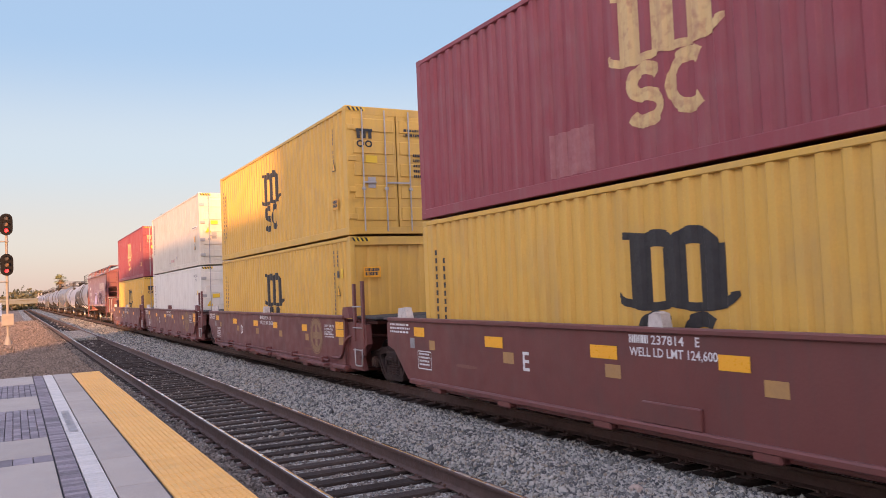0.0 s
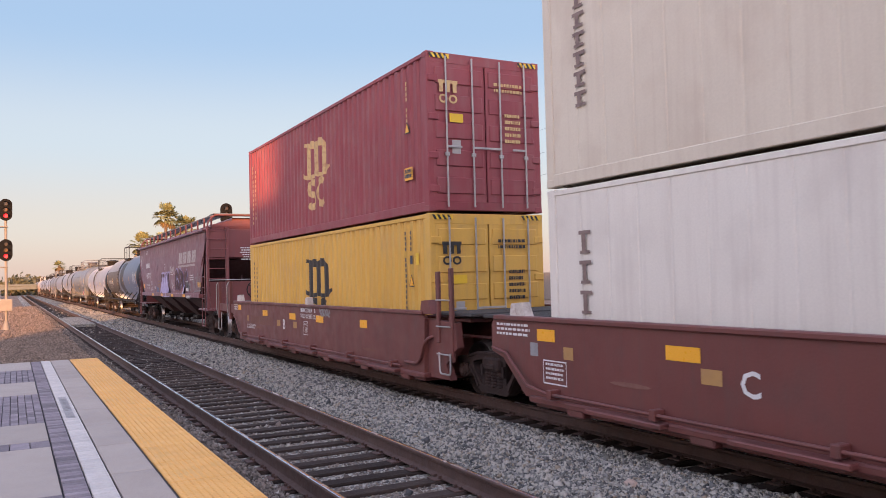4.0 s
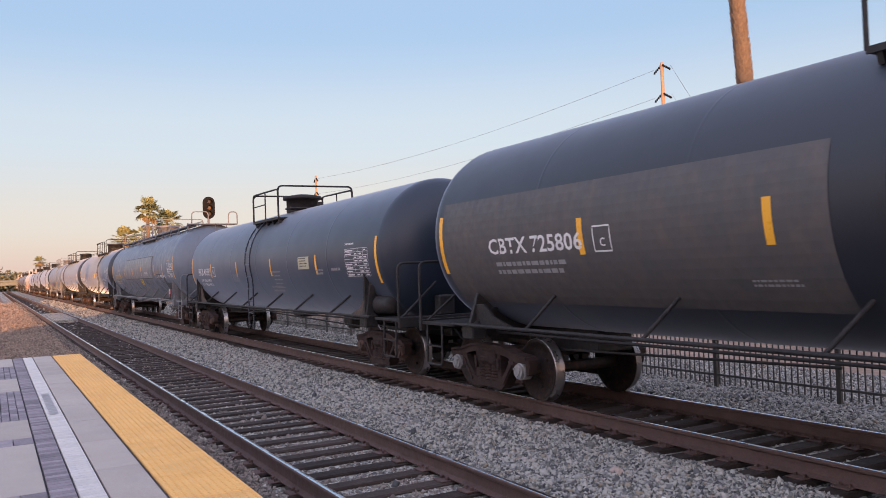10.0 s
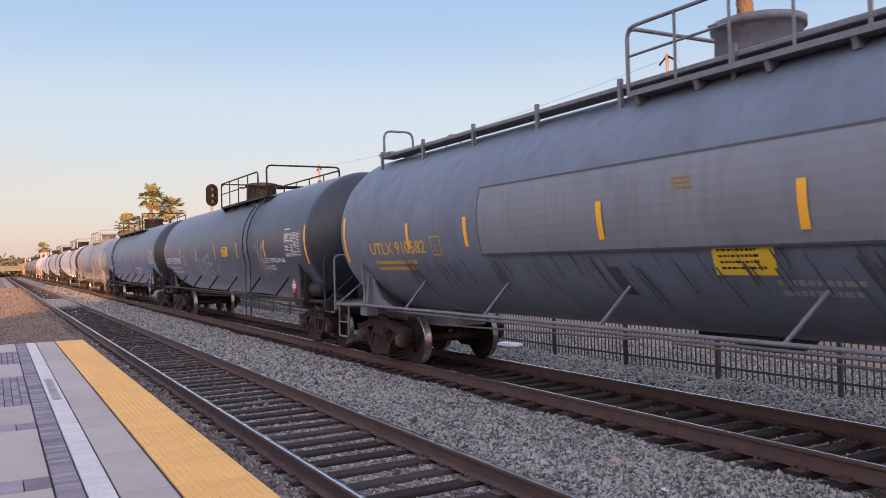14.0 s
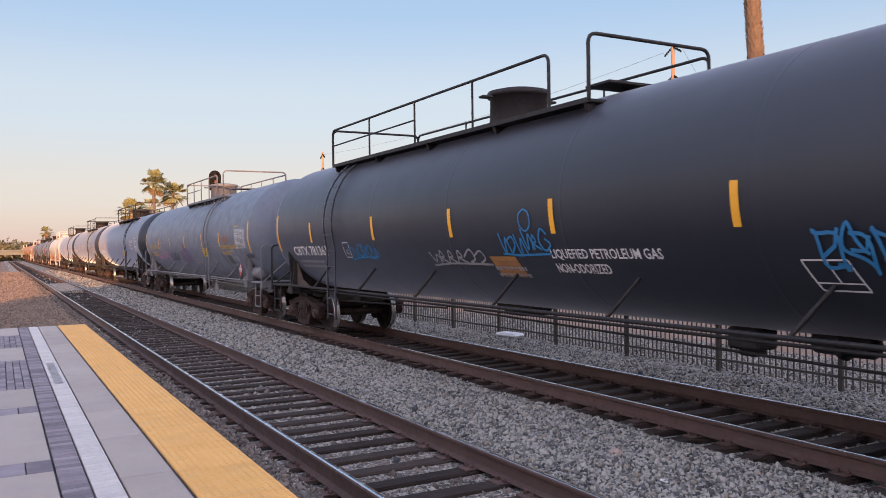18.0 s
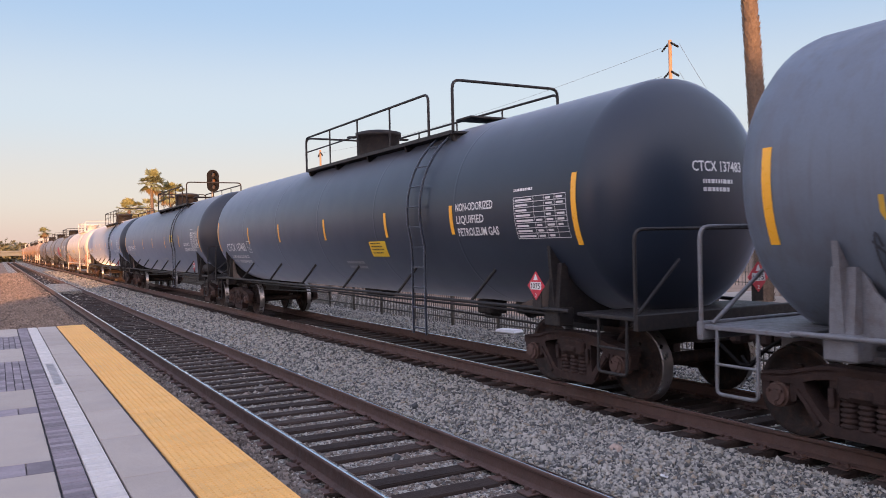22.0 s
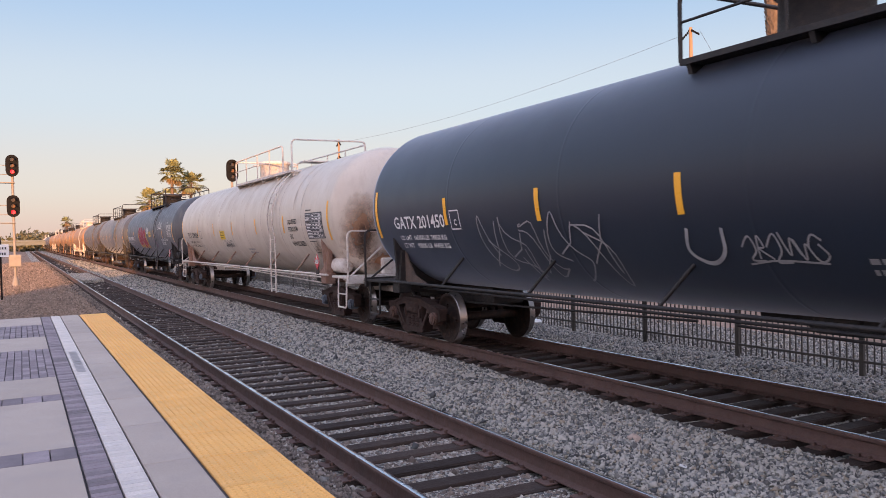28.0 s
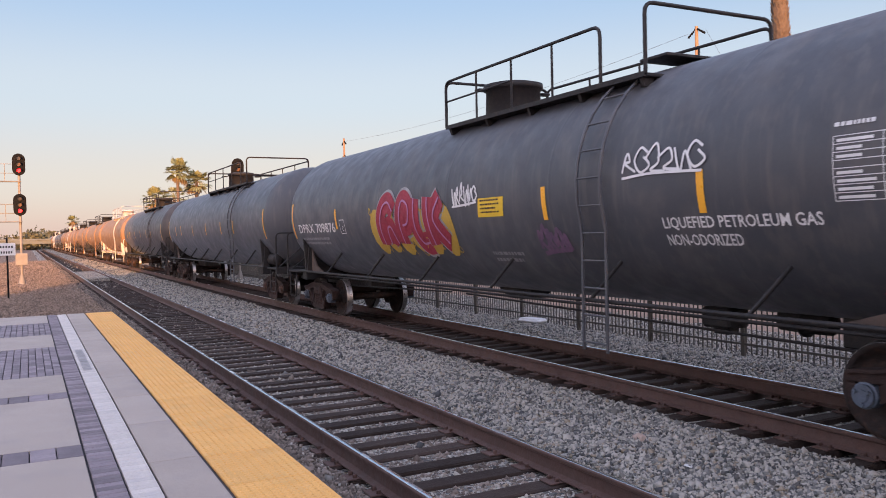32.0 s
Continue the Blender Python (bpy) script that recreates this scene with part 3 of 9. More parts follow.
def build_stones():
    """Loose crushed stone, one sheet of stuff."""
    rng = np.random.default_rng(4)
    lump = np.array([(1, 0, 0), (0, 1, 0), (-1, 0, 0), (0, -1, 0), (0, 0, 1), (0, 0, -1)], float)
    facets = np.array([(0, 1, 4), (1, 2, 4), (2, 3, 4), (3, 0, 4), (1, 0, 5), (2, 1, 5), (3, 2, 5), (0, 3, 5)])
    pts = []
    for y0, y1, per, size in ((2.6, 8, 2150, 0.0168), (8, 14, 1500, 0.0175), (14, 24, 760, 0.019), (24, 40, 230, 0.021), (40, 66, 70, 0.03), (66, 110, 20, 0.045)):
        for x0, x1 in ((1.95, 10.9), (10.9, 14.5)) if y0 < 24 else ((-7.0, 14.5),):
            n = int((x1 - x0) * (y1 - y0) * per * (0.35 if x0 > 10 else 1))
            x, y = rng.uniform(x0, x1, n), rng.uniform(y0, y1, n)
            keep = (x > -0.05 * y - 0.6) & (x < y * 1.65 + 0.6)
            for c in (XN, XF):
                keep &= np.abs(np.abs(x - c) - 0.7535) > 0.09
            keep &= ~((x < 2.02) & (y < 22.6))
            x, y = x[keep], y[keep]
            pts.append(np.stack([x, y, size * rng.lognormal(0, 0.3, len(x))], 1))
    p = np.concatenate(pts)
    n = len(p)
    z = np.array([rise(a, b) for a, b, _ in p])
    rise_at = z.copy()
    tie = np.zeros(n, bool)
    for c, (first, step) in TIES.items():
        tie |= (np.abs(p[:, 0] - c) < 1.27) & (p[:, 0] > 2.52) & (rise_at < -0.175 + rng.uniform(-0.02, 0.02, n)) & (np.abs((p[:, 1] - first + step / 2) % step - step / 2) < 0.118 + p[:, 2] * 0.5)
    crib = (np.abs(p[:, 0] - XN) < 1.15) | (np.abs(p[:, 0] - XF) < 1.1)
    z = z + np.where(crib, -0.016, 0.0) + np.where(p[:, 0] < 2.52, 0.045, 0.0) + p[:, 2] * rng.uniform(0.0, 0.6, n)
    keep = ~(tie & (rng.random(n) < 0.985))
    p, z = p[keep], z[keep]
    n = len(p)
    v = (lump[None] * rng.uniform(0.75, 1.35, (n, 6, 1)) + rng.uniform(-0.32, 0.32, (n, 6, 3))) * p[:, 2][:, None, None] * rng.uniform(0.7, 1.3, (n, 1, 3))
    a = rng.uniform(0, 2 * np.pi, (n, 3))
    for k, (i, j) in enumerate(((0, 1), (1, 2), (0, 2))):
        c, s = np.cos(a[:, k])[:, None], np.sin(a[:, k])[:, None]
        vi, vj = v[..., i].copy(), v[..., j].copy()
        v[..., i], v[..., j] = c * vi - s * vj, s * vi + c * vj
    v += np.stack([p[:, 0], p[:, 1], z], 1)[:, None]
    foul = (p[:, 0] < 2.62 + rng.normal(0, 0.12, n)) | ((np.abs(p[:, 0] - XN) < 0.95) & (rng.random(n) < 0.75)) | ((np.abs(p[:, 0] - XF) < 0.7) & (rng.random(n) < 0.4))
    yard = (p[:, 0] < 2.2) & (p[:, 1] > 22.4)
    for name, mat, label, pick in (("ballast_stones", "stone", "loose grey and tan crushed stone ballast", ~foul & ~yard), ("fouled_ballast", "foul_stone", "dirty dark brown ballast between the rails", foul & ~yard), ("yard_gravel", "yard_stone", "tan and pinkish gravel beyond the platform", yard)):
        w = v[pick]
        m = len(w)
        f = facets[None] + 6 * np.arange(m)[:, None, None]
        me = bpy.data.meshes.new(name)
        me.vertices.add(m * 6)
        me.vertices.foreach_set("co", w.ravel())
        me.loops.add(m * 24)
        me.loops.foreach_set("vertex_index", f.ravel().astype(np.int32))
        me.polygons.add(m * 8)
        me.polygons.foreach_set("loop_start", np.arange(0, m * 24, 3, dtype=np.int32))
        me.update()
        me.validate()
        tagged(part(name, me, M[mat]), label, "ballast", kind="stuff")


RAIL = [(-0.076, 0), (0.076, 0), (0.076, 0.011), (0.012, 0.03), (0.009, 0.06), (0.009, 0.13), (0.034, 0.145), (0.037, 0.172), (0.028, 0.183), (-0.028, 0.183), (-0.037, 0.172), (-0.034, 0.145), (-0.009, 0.13), (-0.009, 0.06), (-0.012, 0.03), (-0.076, 0.011)]


TIES = {XN: (7.44, 0.52), XF: (6.13, 0.457)}  # one tie's place and the spacing, by track


def build_track(name, xc, z, label):
    track = thing(name, label, "railway track", pose(xc, 0, z), kind="structure")
    rail = stock("rail", lambda: Build().prism([(a, b - 0.185) for a, b in RAIL], "y", -30, 900))
    crown = [(0.03 * math.sin(radians(a)), -0.012 + 0.0135 * math.cos(radians(a)) ** 0.7) for a in range(-80, 81, 16)]
    head = stock("railhead", lambda: Build().prism(crown + [(0.026, -0.013), (-0.026, -0.013)], "y", -30, 900, True))
    for sx in (-0.7535, 0.7535):
        r = part("rail", rail, M["rail_rust"], track, "rusty brown steel rail", pose(sx, 0, 0))
        part("running_surface", head, M["bright_steel"], r, "polished bright rail head")
    rng = random.Random(int(xc * 10))
    ties = [stock(("tie", i), lambda: tie_mesh(i)) for i in range(5)]
    plate = stock("tie_plate", plate_mesh)
    first, step = TIES[xc]
    y = first - step * 22
    k = 0
    while y < 72:
        ob = part("tie", ties[k % 5], M["tie_wood"], track, "", pose(rng.uniform(-0.03, 0.03), y + rng.uniform(-0.02, 0.02), -0.2 + rng.uniform(-0.008, 0.004), 0, 0, rng.uniform(-0.8, 0.8)))
        if 2.5 < y < 20:
            for sx in (-0.7535, 0.7535):
                part("tie_plate", plate, M["rail_rust"], ob, "", pose(sx, 0, 0))
        y += step
        k += 1
    far = Build()
    while y < 260:
        far.box(-1.28, 1.28, y - 0.11, y + 0.11, -0.38, -0.2)
        y += step
    tagged(part("ties_far", far, M["tie_wood"], track, "dark weathered wooden ties"), kind="stuff")


def tie_mesh(seed):
    rng = random.Random(seed)
    b = Build().soft(-1.29, 1.29, -0.112, 0.112, -0.178, 0, 0.014)
    b.v = [(x + rng.uniform(-0.012, 0.012), y + rng.uniform(-0.008, 0.008), z + rng.uniform(-0.006, 0.004)) for x, y, z in b.v]
    return b


def plate_mesh():
    b = Build().soft(-0.19, 0.19, -0.095, 0.095, 0, 0.016, 0.005)
    for sx in (-0.105, 0.105):
        for sy in (-0.06, 0.05):
            b.soft(sx - 0.02, sx + 0.02, sy - 0.014, sy + 0.014, 0.01, 0.05, 0.006)
    return b


build_ground()
build_track("track_near", XN, 0, "unused straight track on dark wooden ties beside the platform")
build_track("track_far", XF, ZF, "main track on wooden ties under the passing freight train")

# ---- platform ----
PZ, PEND = 0.202, 22.45


def build_platform():
    p = thing("platform", "station platform with concrete slabs, purple-grey pavers and a yellow tactile edge", "platform", kind="structure")
    b = Build().box(-9, 1.86, -12, PEND - 0.02, -0.36, PZ - 0.03)
    part("platform_base", b, M["mortar"], p, "dark concrete platform body")
    b = Build().soft(1.84, 1.9, -12, PEND, -0.3, PZ - 0.012, 0.01)
    part("edge_face", b, M["concrete"], p, "weathered concrete platform edge")

    def slab(name, x0, x1, y0, y1, mat, gap=0.006, b=0.006, dz=0.0):
        me = stock((name, round(x1 - x0, 3), round(y1 - y0, 3)), lambda: Build().soft(-(x1 - x0) / 2 + gap, (x1 - x0) / 2 - gap, -(y1 - y0) / 2 + gap, (y1 - y0) / 2 - gap, -0.035, 0, b))
        return part(name, me, M[mat], p, "", pose((x0 + x1) / 2, (y0 + y1) / 2, PZ + dz))

    # yellow tactile panels with rows of domes
    y = PEND - 0.915 * 37
    for i in range(37):
        t = slab("tactile_panel", 1.275, 1.918, y, y + 0.915, "tactile", 0.003, 0.008)
        if y > 3:
            part("dome_rows", stock("domes", dome_mesh), M["tactile"], t, "", pose(0, 0, 0))
        y += 0.915
    y = PEND - 1.55 * 22
    for i in range(22):
        slab("concrete_slab", 0.835, 1.25, y, y + 1.55, "concrete", 0.005)
        y += 1.55
    y = PEND - 0.1 * 190
    rng = random.Random(3)
    while y < PEND - 0.01:
        slab("white_paver", 0.615, 0.825, y, y + 0.1, "white_tile", 0.0025, 0.004, rng.uniform(-0.001, 0.001))
        slab("paver", 0.395, 0.605, y, y + 0.1, "paver", 0.003, 0.006, rng.uniform(-0.002, 0.001))
        y += 0.1
    flat = PlatformTop()
    part("strip_writing", bars(flat, 14.85, 0.66, 2.9, 0.12, 1, None, 3, 0.95), M["strip_ink"], p, "worn grey stencilled warning on the white strip")
    b = Build().box(0.395, 0.825, -12, PEND - 19.02, PZ - 0.03, PZ)
    part("paver_band", b, M["paver"], p)
    # field of slabs between paver rows
    y = PEND
    kinds = [("s", 2.1), ("f", 2.65), ("s", 2.1), ("f", 3.35), ("s", 1.45), ("r", 0.43), ("s", 2.45), ("r", 0.43), ("s", 2.45), ("r", 0.43), ("s", 2.45), ("r", 0.43), ("s", 2.45), ("r", 0.43), ("s", 2.45), ("r", 0.43), ("s", 2.45), ("r", 0.43), ("s", 2.45), ("r", 0.43), ("s", 2.2)]
    for kind, d in kinds:
        y0 = y - d
        if kind == "s":
            for x0, x1 in ((-1.3, 0.385), (-3.0, -1.31), (-4.7, -3.01), (-6.4, -4.71), (-8.98, -6.41)):
                slab("concrete_slab", x0, x1, y0, y, "concrete", 0.005)
        elif kind == "r":
            for i in range(44 if y0 > -6 else 0):
                slab("paver", 0.385 - 0.21 * (i + 1), 0.385 - 0.21 * i, y0, y, "paver", 0.004, 0.006)
        else:
            n = int(d / 0.21)
            for j in range(n):
                for i in range(26):
                    slab("paver", 0.385 - 0.105 * (i + 1), 0.385 - 0.105 * i, y0 + d * j / n, y0 + d * (j + 1) / n, "paver", 0.004, 0.006)
        y = y0


class PlatformTop:
    """The platform's top, written along -y."""

    def strip(self, b, y0, y1, x0, x1, n=1):
        return b.add([(0.72 * 2 - x, y, PZ + 0.005) for y, x in ((y0, x0), (y1, x0), (y1, x1), (y0, x1))], [(0, 1, 2, 3)])


def dome_mesh():
    b = Build()
    nx, ny = 10, 15
    for i in range(nx):
        for j in range(ny):
            x, y = (i - (nx - 1) / 2) * 0.061, (j - (ny - 1) / 2) * 0.061
            c = [(math.cos(math.pi * k / 3), math.sin(math.pi * k / 3)) for k in range(6)]
            b.add([(x + 0.0125 * u, y + 0.0125 * v, -0.001) for u, v in c] + [(x + 0.007 * u, y + 0.007 * v, 0.006) for u, v in c],
                  [(k, (k + 1) % 6, 6 + (k + 1) % 6, 6 + k) for k in range(6)] + [tuple(range(6, 12))])
    return b


# ---- rolling stock: shared parts ----
def truck_parts(parent, y, wheels, cap="rail_rust"):
    """A two-axle truck with its centre at y."""
    t = part("truck", stock("bolster", bolster_mesh), M["truck_iron"], parent, "dark cast-steel freight truck", pose(0, y, 0))
    for s in (-1, 1):
        part("side_frame", stock(("side_frame", s), lambda: side_frame_mesh(s)), M["truck_iron"], t, "cast side frame with two windows")
        for k in (-0.889, 0.889):
            part("bearing_cap", stock(("cap", s), lambda: cap_mesh(s)), M[cap], t, "", pose(0, k, 0))
    for k in (-0.17, 0.0, 0.17):
        part("spring", stock("spring", spring_mesh), M["truck_iron"], t, "", pose(-1.06, k, 0))
    for k in (-1, 1):
        part("brake_shoe", stock("shoe", lambda: Build().soft(-0.86, -0.68, -0.06, 0.06, 0.34, 0.66, 0.03)), M["rail_rust"], t, "", pose(0, k * 0.4, 0))
    for dy in (-0.889, 0.889):
        w = part("wheelset", stock("wheelset", wheel_mesh), M["wheel_iron"], t, "rusty wheelset with a bright tread", pose(0, dy, 0.457))
        wheels.append(w)
    return t


def bolster_mesh():
    return Build().soft(-1.16, 1.16, -0.25, 0.25, 0.53, 0.72, 0.03).soft(-0.35, 0.35, -0.3, 0.3, 0.7, 0.82, 0.03)


def cap_mesh(s):
    """Roller bearing and its end cap with three bolts."""
    b = Build().lathe([(s * 0.98, 0.125), (s * 1.125, 0.125), (s * 1.13, 0.108), (s * 1.165, 0.106), (s * 1.167, 0.06), (s * 1.178, 0.055), (s * 1.179, 0.0)], (0, 0, 0.457), "x", 16, False)
    for k in range(3):
        a = 2.094 * k + 0.5
        y, z = 0.078 * math.cos(a), 0.457 + 0.078 * math.sin(a)
        b.cyl((s * 1.16, y, z), (s * 1.19, y, z), 0.019, 6, None, False)
    return b


def side_frame_mesh(s):
    """Cast frame: arched top chord, two slanting tension members, columns beside the springs, and a jaw over each bearing."""
    b = Build()
    w0, w1 = sorted((s * 0.94, s * 1.12))
    i0, i1 = sorted((s * 0.96, s * 1.1))
    f0, f1 = sorted((s * 1.1, s * 1.145))
    up = [(0.0, 0.8), (0.3, 0.8), (0.46, 0.785), (0.62, 0.745), (0.76, 0.705), (0.95, 0.69), (1.06, 0.67), (1.1, 0.63)]
    dn = [(1.1, 0.57), (0.78, 0.575), (0.66, 0.6), (0.5, 0.645), (0.32, 0.67), (0.0, 0.67)]
    half = up + dn
    b.prism([(-y, z) for y, z in half[::-1]] + half[1:-1], "x", w0, w1)
    rim = up[:7] + [(y, z - 0.035) for y, z in up[:7]][::-1]
    for k in (-1, 1):
        b.prism([(k * y, z) for y, z in rim], "x", f0, f1)
        b.prism([(k * y, z) for y, z in [(0.72, 0.62), (0.72, 0.53), (0.6, 0.4), (0.45, 0.2), (0.38, 0.15), (0.27, 0.145), (0.27, 0.26), (0.36, 0.28), (0.47, 0.4), (0.58, 0.54), (0.62, 0.62)]], "x", w0, w1)
        b.prism([(k * y, z) for y, z in [(0.7, 0.53), (0.6, 0.42), (0.45, 0.22), (0.42, 0.25), (0.56, 0.43), (0.66, 0.545)]], "x", f0, f1)
        b.prism([(k * 0.255, 0.24), (k * 0.36, 0.26), (k * 0.345, 0.7), (k * 0.255, 0.7)], "x", i0, i1)
        b.prism([(k * y, z) for y, z in [(0.7, 0.6), (0.7, 0.42), (0.76, 0.4), (0.775, 0.58)]], "x", i0, i1)
        b.prism([(k * y, z) for y, z in [(1.0, 0.59), (1.015, 0.4), (1.07, 0.42), (1.11, 0.6)]], "x", i0, i1)
        b.soft(i0, i1, k * 0.889 - 0.11, k * 0.889 + 0.11, 0.565, 0.6, 0.01)
        b.soft(f0, f1, k * 0.31 - 0.03, k * 0.31 + 0.03, 0.42, 0.6, 0.008)
    b.prism([(-0.38, 0.15), (0.38, 0.15), (0.33, 0.26), (-0.33, 0.26)], "x", w0, w1)
    b.soft(min(s * 1.0, s * 1.16), max(s * 1.0, s * 1.16), -0.235, 0.235, 0.5, 0.655, 0.03)
    b.soft(min(s * 1.1, s * 1.18), max(s * 1.1, s * 1.18), -0.12, 0.12, 0.53, 0.62, 0.02)
    return b


def spring_mesh():
    prof = [(0.25, 0.0)]
    for j in range(6):
        z = 0.25 + j * 0.048
        prof += [(z, 0.066), (z + 0.012, 0.084), (z + 0.028, 0.084), (z + 0.04, 0.066)]
    return Build().lathe(prof + [(0.54, 0.066), (0.54, 0.0)], (0, 0, 0), "z", 12)


def wheel_mesh():
    b = Build().cyl((-1.0, 0, 0), (1.0, 0, 0), 0.085, 12)
    for s in (-1, 1):
        prof = [(0.815, 0.0), (0.815, 0.12), (0.77, 0.16), (0.76, 0.36), (0.805, 0.39), (0.815, 0.448), (0.8, 0.457), (0.715, 0.46), (0.69, 0.484), (0.675, 0.484), (0.672, 0.39), (0.715, 0.36), (0.725, 0.16), (0.66, 0.12), (0.66, 0.0)]
        b.lathe([(s * a, r) for a, r in prof], (0, 0, 0), "x", 40)
        for k in range(3):
            a = 2.1 * k + 0.4
            b.cyl((s * 0.8, 0.24 * math.cos(a), 0.24 * math.sin(a)), (s * 0.768, 0.24 * math.cos(a), 0.24 * math.sin(a)), 0.03, 6)
    me = b.mesh("wheelset")
    me.materials.append(M["wheel_iron"])
    me.materials.append(M["worn_tread"])
    for f in me.polygons:
        if math.hypot(f.center.y, f.center.z) > 0.447 and abs(f.center.x) > 0.68:
            f.material_index = 1
    return me


def coupler(parent, y, s, mat):
    """Knuckle coupler and draft sill at the car's end; s points outwards."""
    b = Build().soft(-0.11, 0.11, min(y, y - s * 0.75), max(y, y - s * 0.75), 0.78, 0.98, 0.03)
    b.soft(-0.17, 0.15, min(y, y + s * 0.16), max(y, y + s * 0.16), 0.74, 1.0, 0.04)
    b.soft(0.02, 0.17, min(y + s * 0.05, y + s * 0.26), max(y + s * 0.05, y + s * 0.26), 0.76, 0.98, 0.03)
    part("coupler", b, M["truck_iron"], parent, "dark steel knuckle coupler")
    hose = Build().tube(bend([(-0.25, y - s * 0.3, 0.9), (-0.27, y, 0.72), (-0.2, y + s * 0.25, 0.48), (-0.12, y + s * 0.42, 0.6)], 0.15), 0.022)
    part("brake_hose", hose, M["signal_black"], parent)


# marks that lie on a tank or on a flat side
class Side:
    """The near side of a car in (along to the right, height), laid on a cylinder (xc, zc, r) or a plane x = flat."""

    def __init__(self, flat=None, zc=0.0, r=0.0, proud=0.006):
        self.flat, self.zc, self.r, self.proud = flat, zc, r, proud

    def at(self, y, z, lift=0.0):
        if self.flat is not None:
            return (self.flat - self.proud - lift, y, z)
        a = self.r + self.proud + lift
        return (-math.sqrt(max(a * a - (z - self.zc) ** 2, 0.02)), y, z)

    def strip(self, b, y0, y1, z0, z1, n=8, slant=0.0):
        """A rectangle; slant shifts the top along y."""
        v, f = [], []
        for k in range(n + 1):
            t = k / n
            z = z0 + (z1 - z0) * t
            v += [self.at(y0 + slant * t, z), self.at(y1 + slant * t, z)]
        for k in range(n):
            f.append((2 * k, 2 * k + 1, 2 * k + 3, 2 * k + 2))
        return b.add(v, f)

    def line(self, b, pts, w):
        """A painted stroke through (y, z) points."""
        p = [Vector(q) for q in pts]
        if self.flat is None:
            q = p[:1]
            for a, c in zip(p, p[1:]):
                n = max(1, math.ceil(abs(c.y - a.y) / 0.07))
                q += [a.lerp(c, k / n) for k in range(1, n + 1)]
            p = q
        v, f = [], []
        b.coats += 1
        for i, q in enumerate(p):
            up = 0.0006 * b.coats + 0.00008 * i
            d = (p[min(i + 1, len(p) - 1)] - p[max(i - 1, 0)])
            d = d.normalized() if d.length > 1e-6 else Vector((1, 0))
            n = Vector((-d.y, d.x)) * w / 2
            v += [self.at(q.x + n.x, q.y + n.y, up), self.at(q.x - n.x, q.y - n.y, up)]
        for i in range(len(p) - 1):
            f.append((2 * i, 2 * i + 1, 2 * i + 3, 2 * i + 2))
        return b.add(v, f)

    def disc(self, b, y, z, ry, rz, n=20, y2=0.0, z2=0.0):
        """A filled ellipse, or a ring when an inner size is given."""
        b.coats += 1
        up = 0.0006 * b.coats
        if y2:
            v = [self.at(y + ry * math.cos(2 * math.pi * k / n), z + rz * math.sin(2 * math.pi * k / n), up) for k in range(n)]
            v += [self.at(y + y2 * math.cos(2 * math.pi * k / n), z + z2 * math.sin(2 * math.pi * k / n), up) for k in range(n)]
            return b.add(v, [(k, (k + 1) % n, n + (k + 1) % n, n + k) for k in range(n)])
        v = [self.at(y, z, up)]
        for j in range(1, 7):
            v += [self.at(y + ry * j / 6 * math.cos(2 * math.pi * k / n), z + rz * j / 6 * math.sin(2 * math.pi * k / n), up) for k in range(n)]
        f = [(0, 1 + k, 1 + (k + 1) % n) for k in range(n)]
        for j in range(5):
            f += [(1 + j * n + k, 1 + j * n + (k + 1) % n, 1 + (j + 1) * n + (k + 1) % n, 1 + (j + 1) * n + k) for k in range(n)]
        return b.add(v, f)


LETTERS = {}


def letters(text, thick=0.016):
    """Outline of a line of writing, one unit high, in x and y."""
    if (text, thick) not in LETTERS:
        cu = bpy.data.curves.new("writing", "FONT")
        cu.body, cu.resolution_u, cu.offset = text, 2, thick
        ob = bpy.data.objects.new("writing", cu)
        scene.collection.objects.link(ob)
        me = ob.to_mesh()
        co = [tuple(v.co) for v in me.vertices]
        fa = [tuple(p.vertices) for p in me.polygons]
        ob.to_mesh_clear()
        bpy.data.objects.remove(ob)
        bpy.data.curves.remove(cu)
        x0, x1 = min(c[0] for c in co), max(c[0] for c in co)
        top = max(c[1] for c in co)
        LETTERS[text, thick] = ([((c[0] - x0) / top, c[1] / top) for c in co], fa, (x1 - x0) / top)
    return LETTERS[text, thick]


def write(side, text, y, z, height, width=None, b=None, slant=0.0, thick=0.016):
    """Writing that begins at y (its left end) and runs to the right, towards -y."""
    b = b or Build()
    co, fa, w = letters(text, thick)
    k = (width / w) if width else height
    return b.add([side.at(y - c[0] * k - slant * c[1], z + c[1] * height) for c in co], fa)


def bars(side, y, z, width, height, rows, b=None, seed=1, fill=0.52):
    """Plain bars in place of small writing that cannot be read."""
    b = b or Build()
    rng = random.Random(seed)
    step = height / rows
    for i in range(rows):
        a = 0.0
        while a < width * rng.uniform(0.8, 1.0):
            d = rng.uniform(0.035, 0.13) * min(width, 1.2)
            side.strip(b, y - a, y - min(a + d, width), z + height - (i + fill) * step, z + height - i * step, 1)
            a += d + 0.028 * min(width, 1.0)
    return b


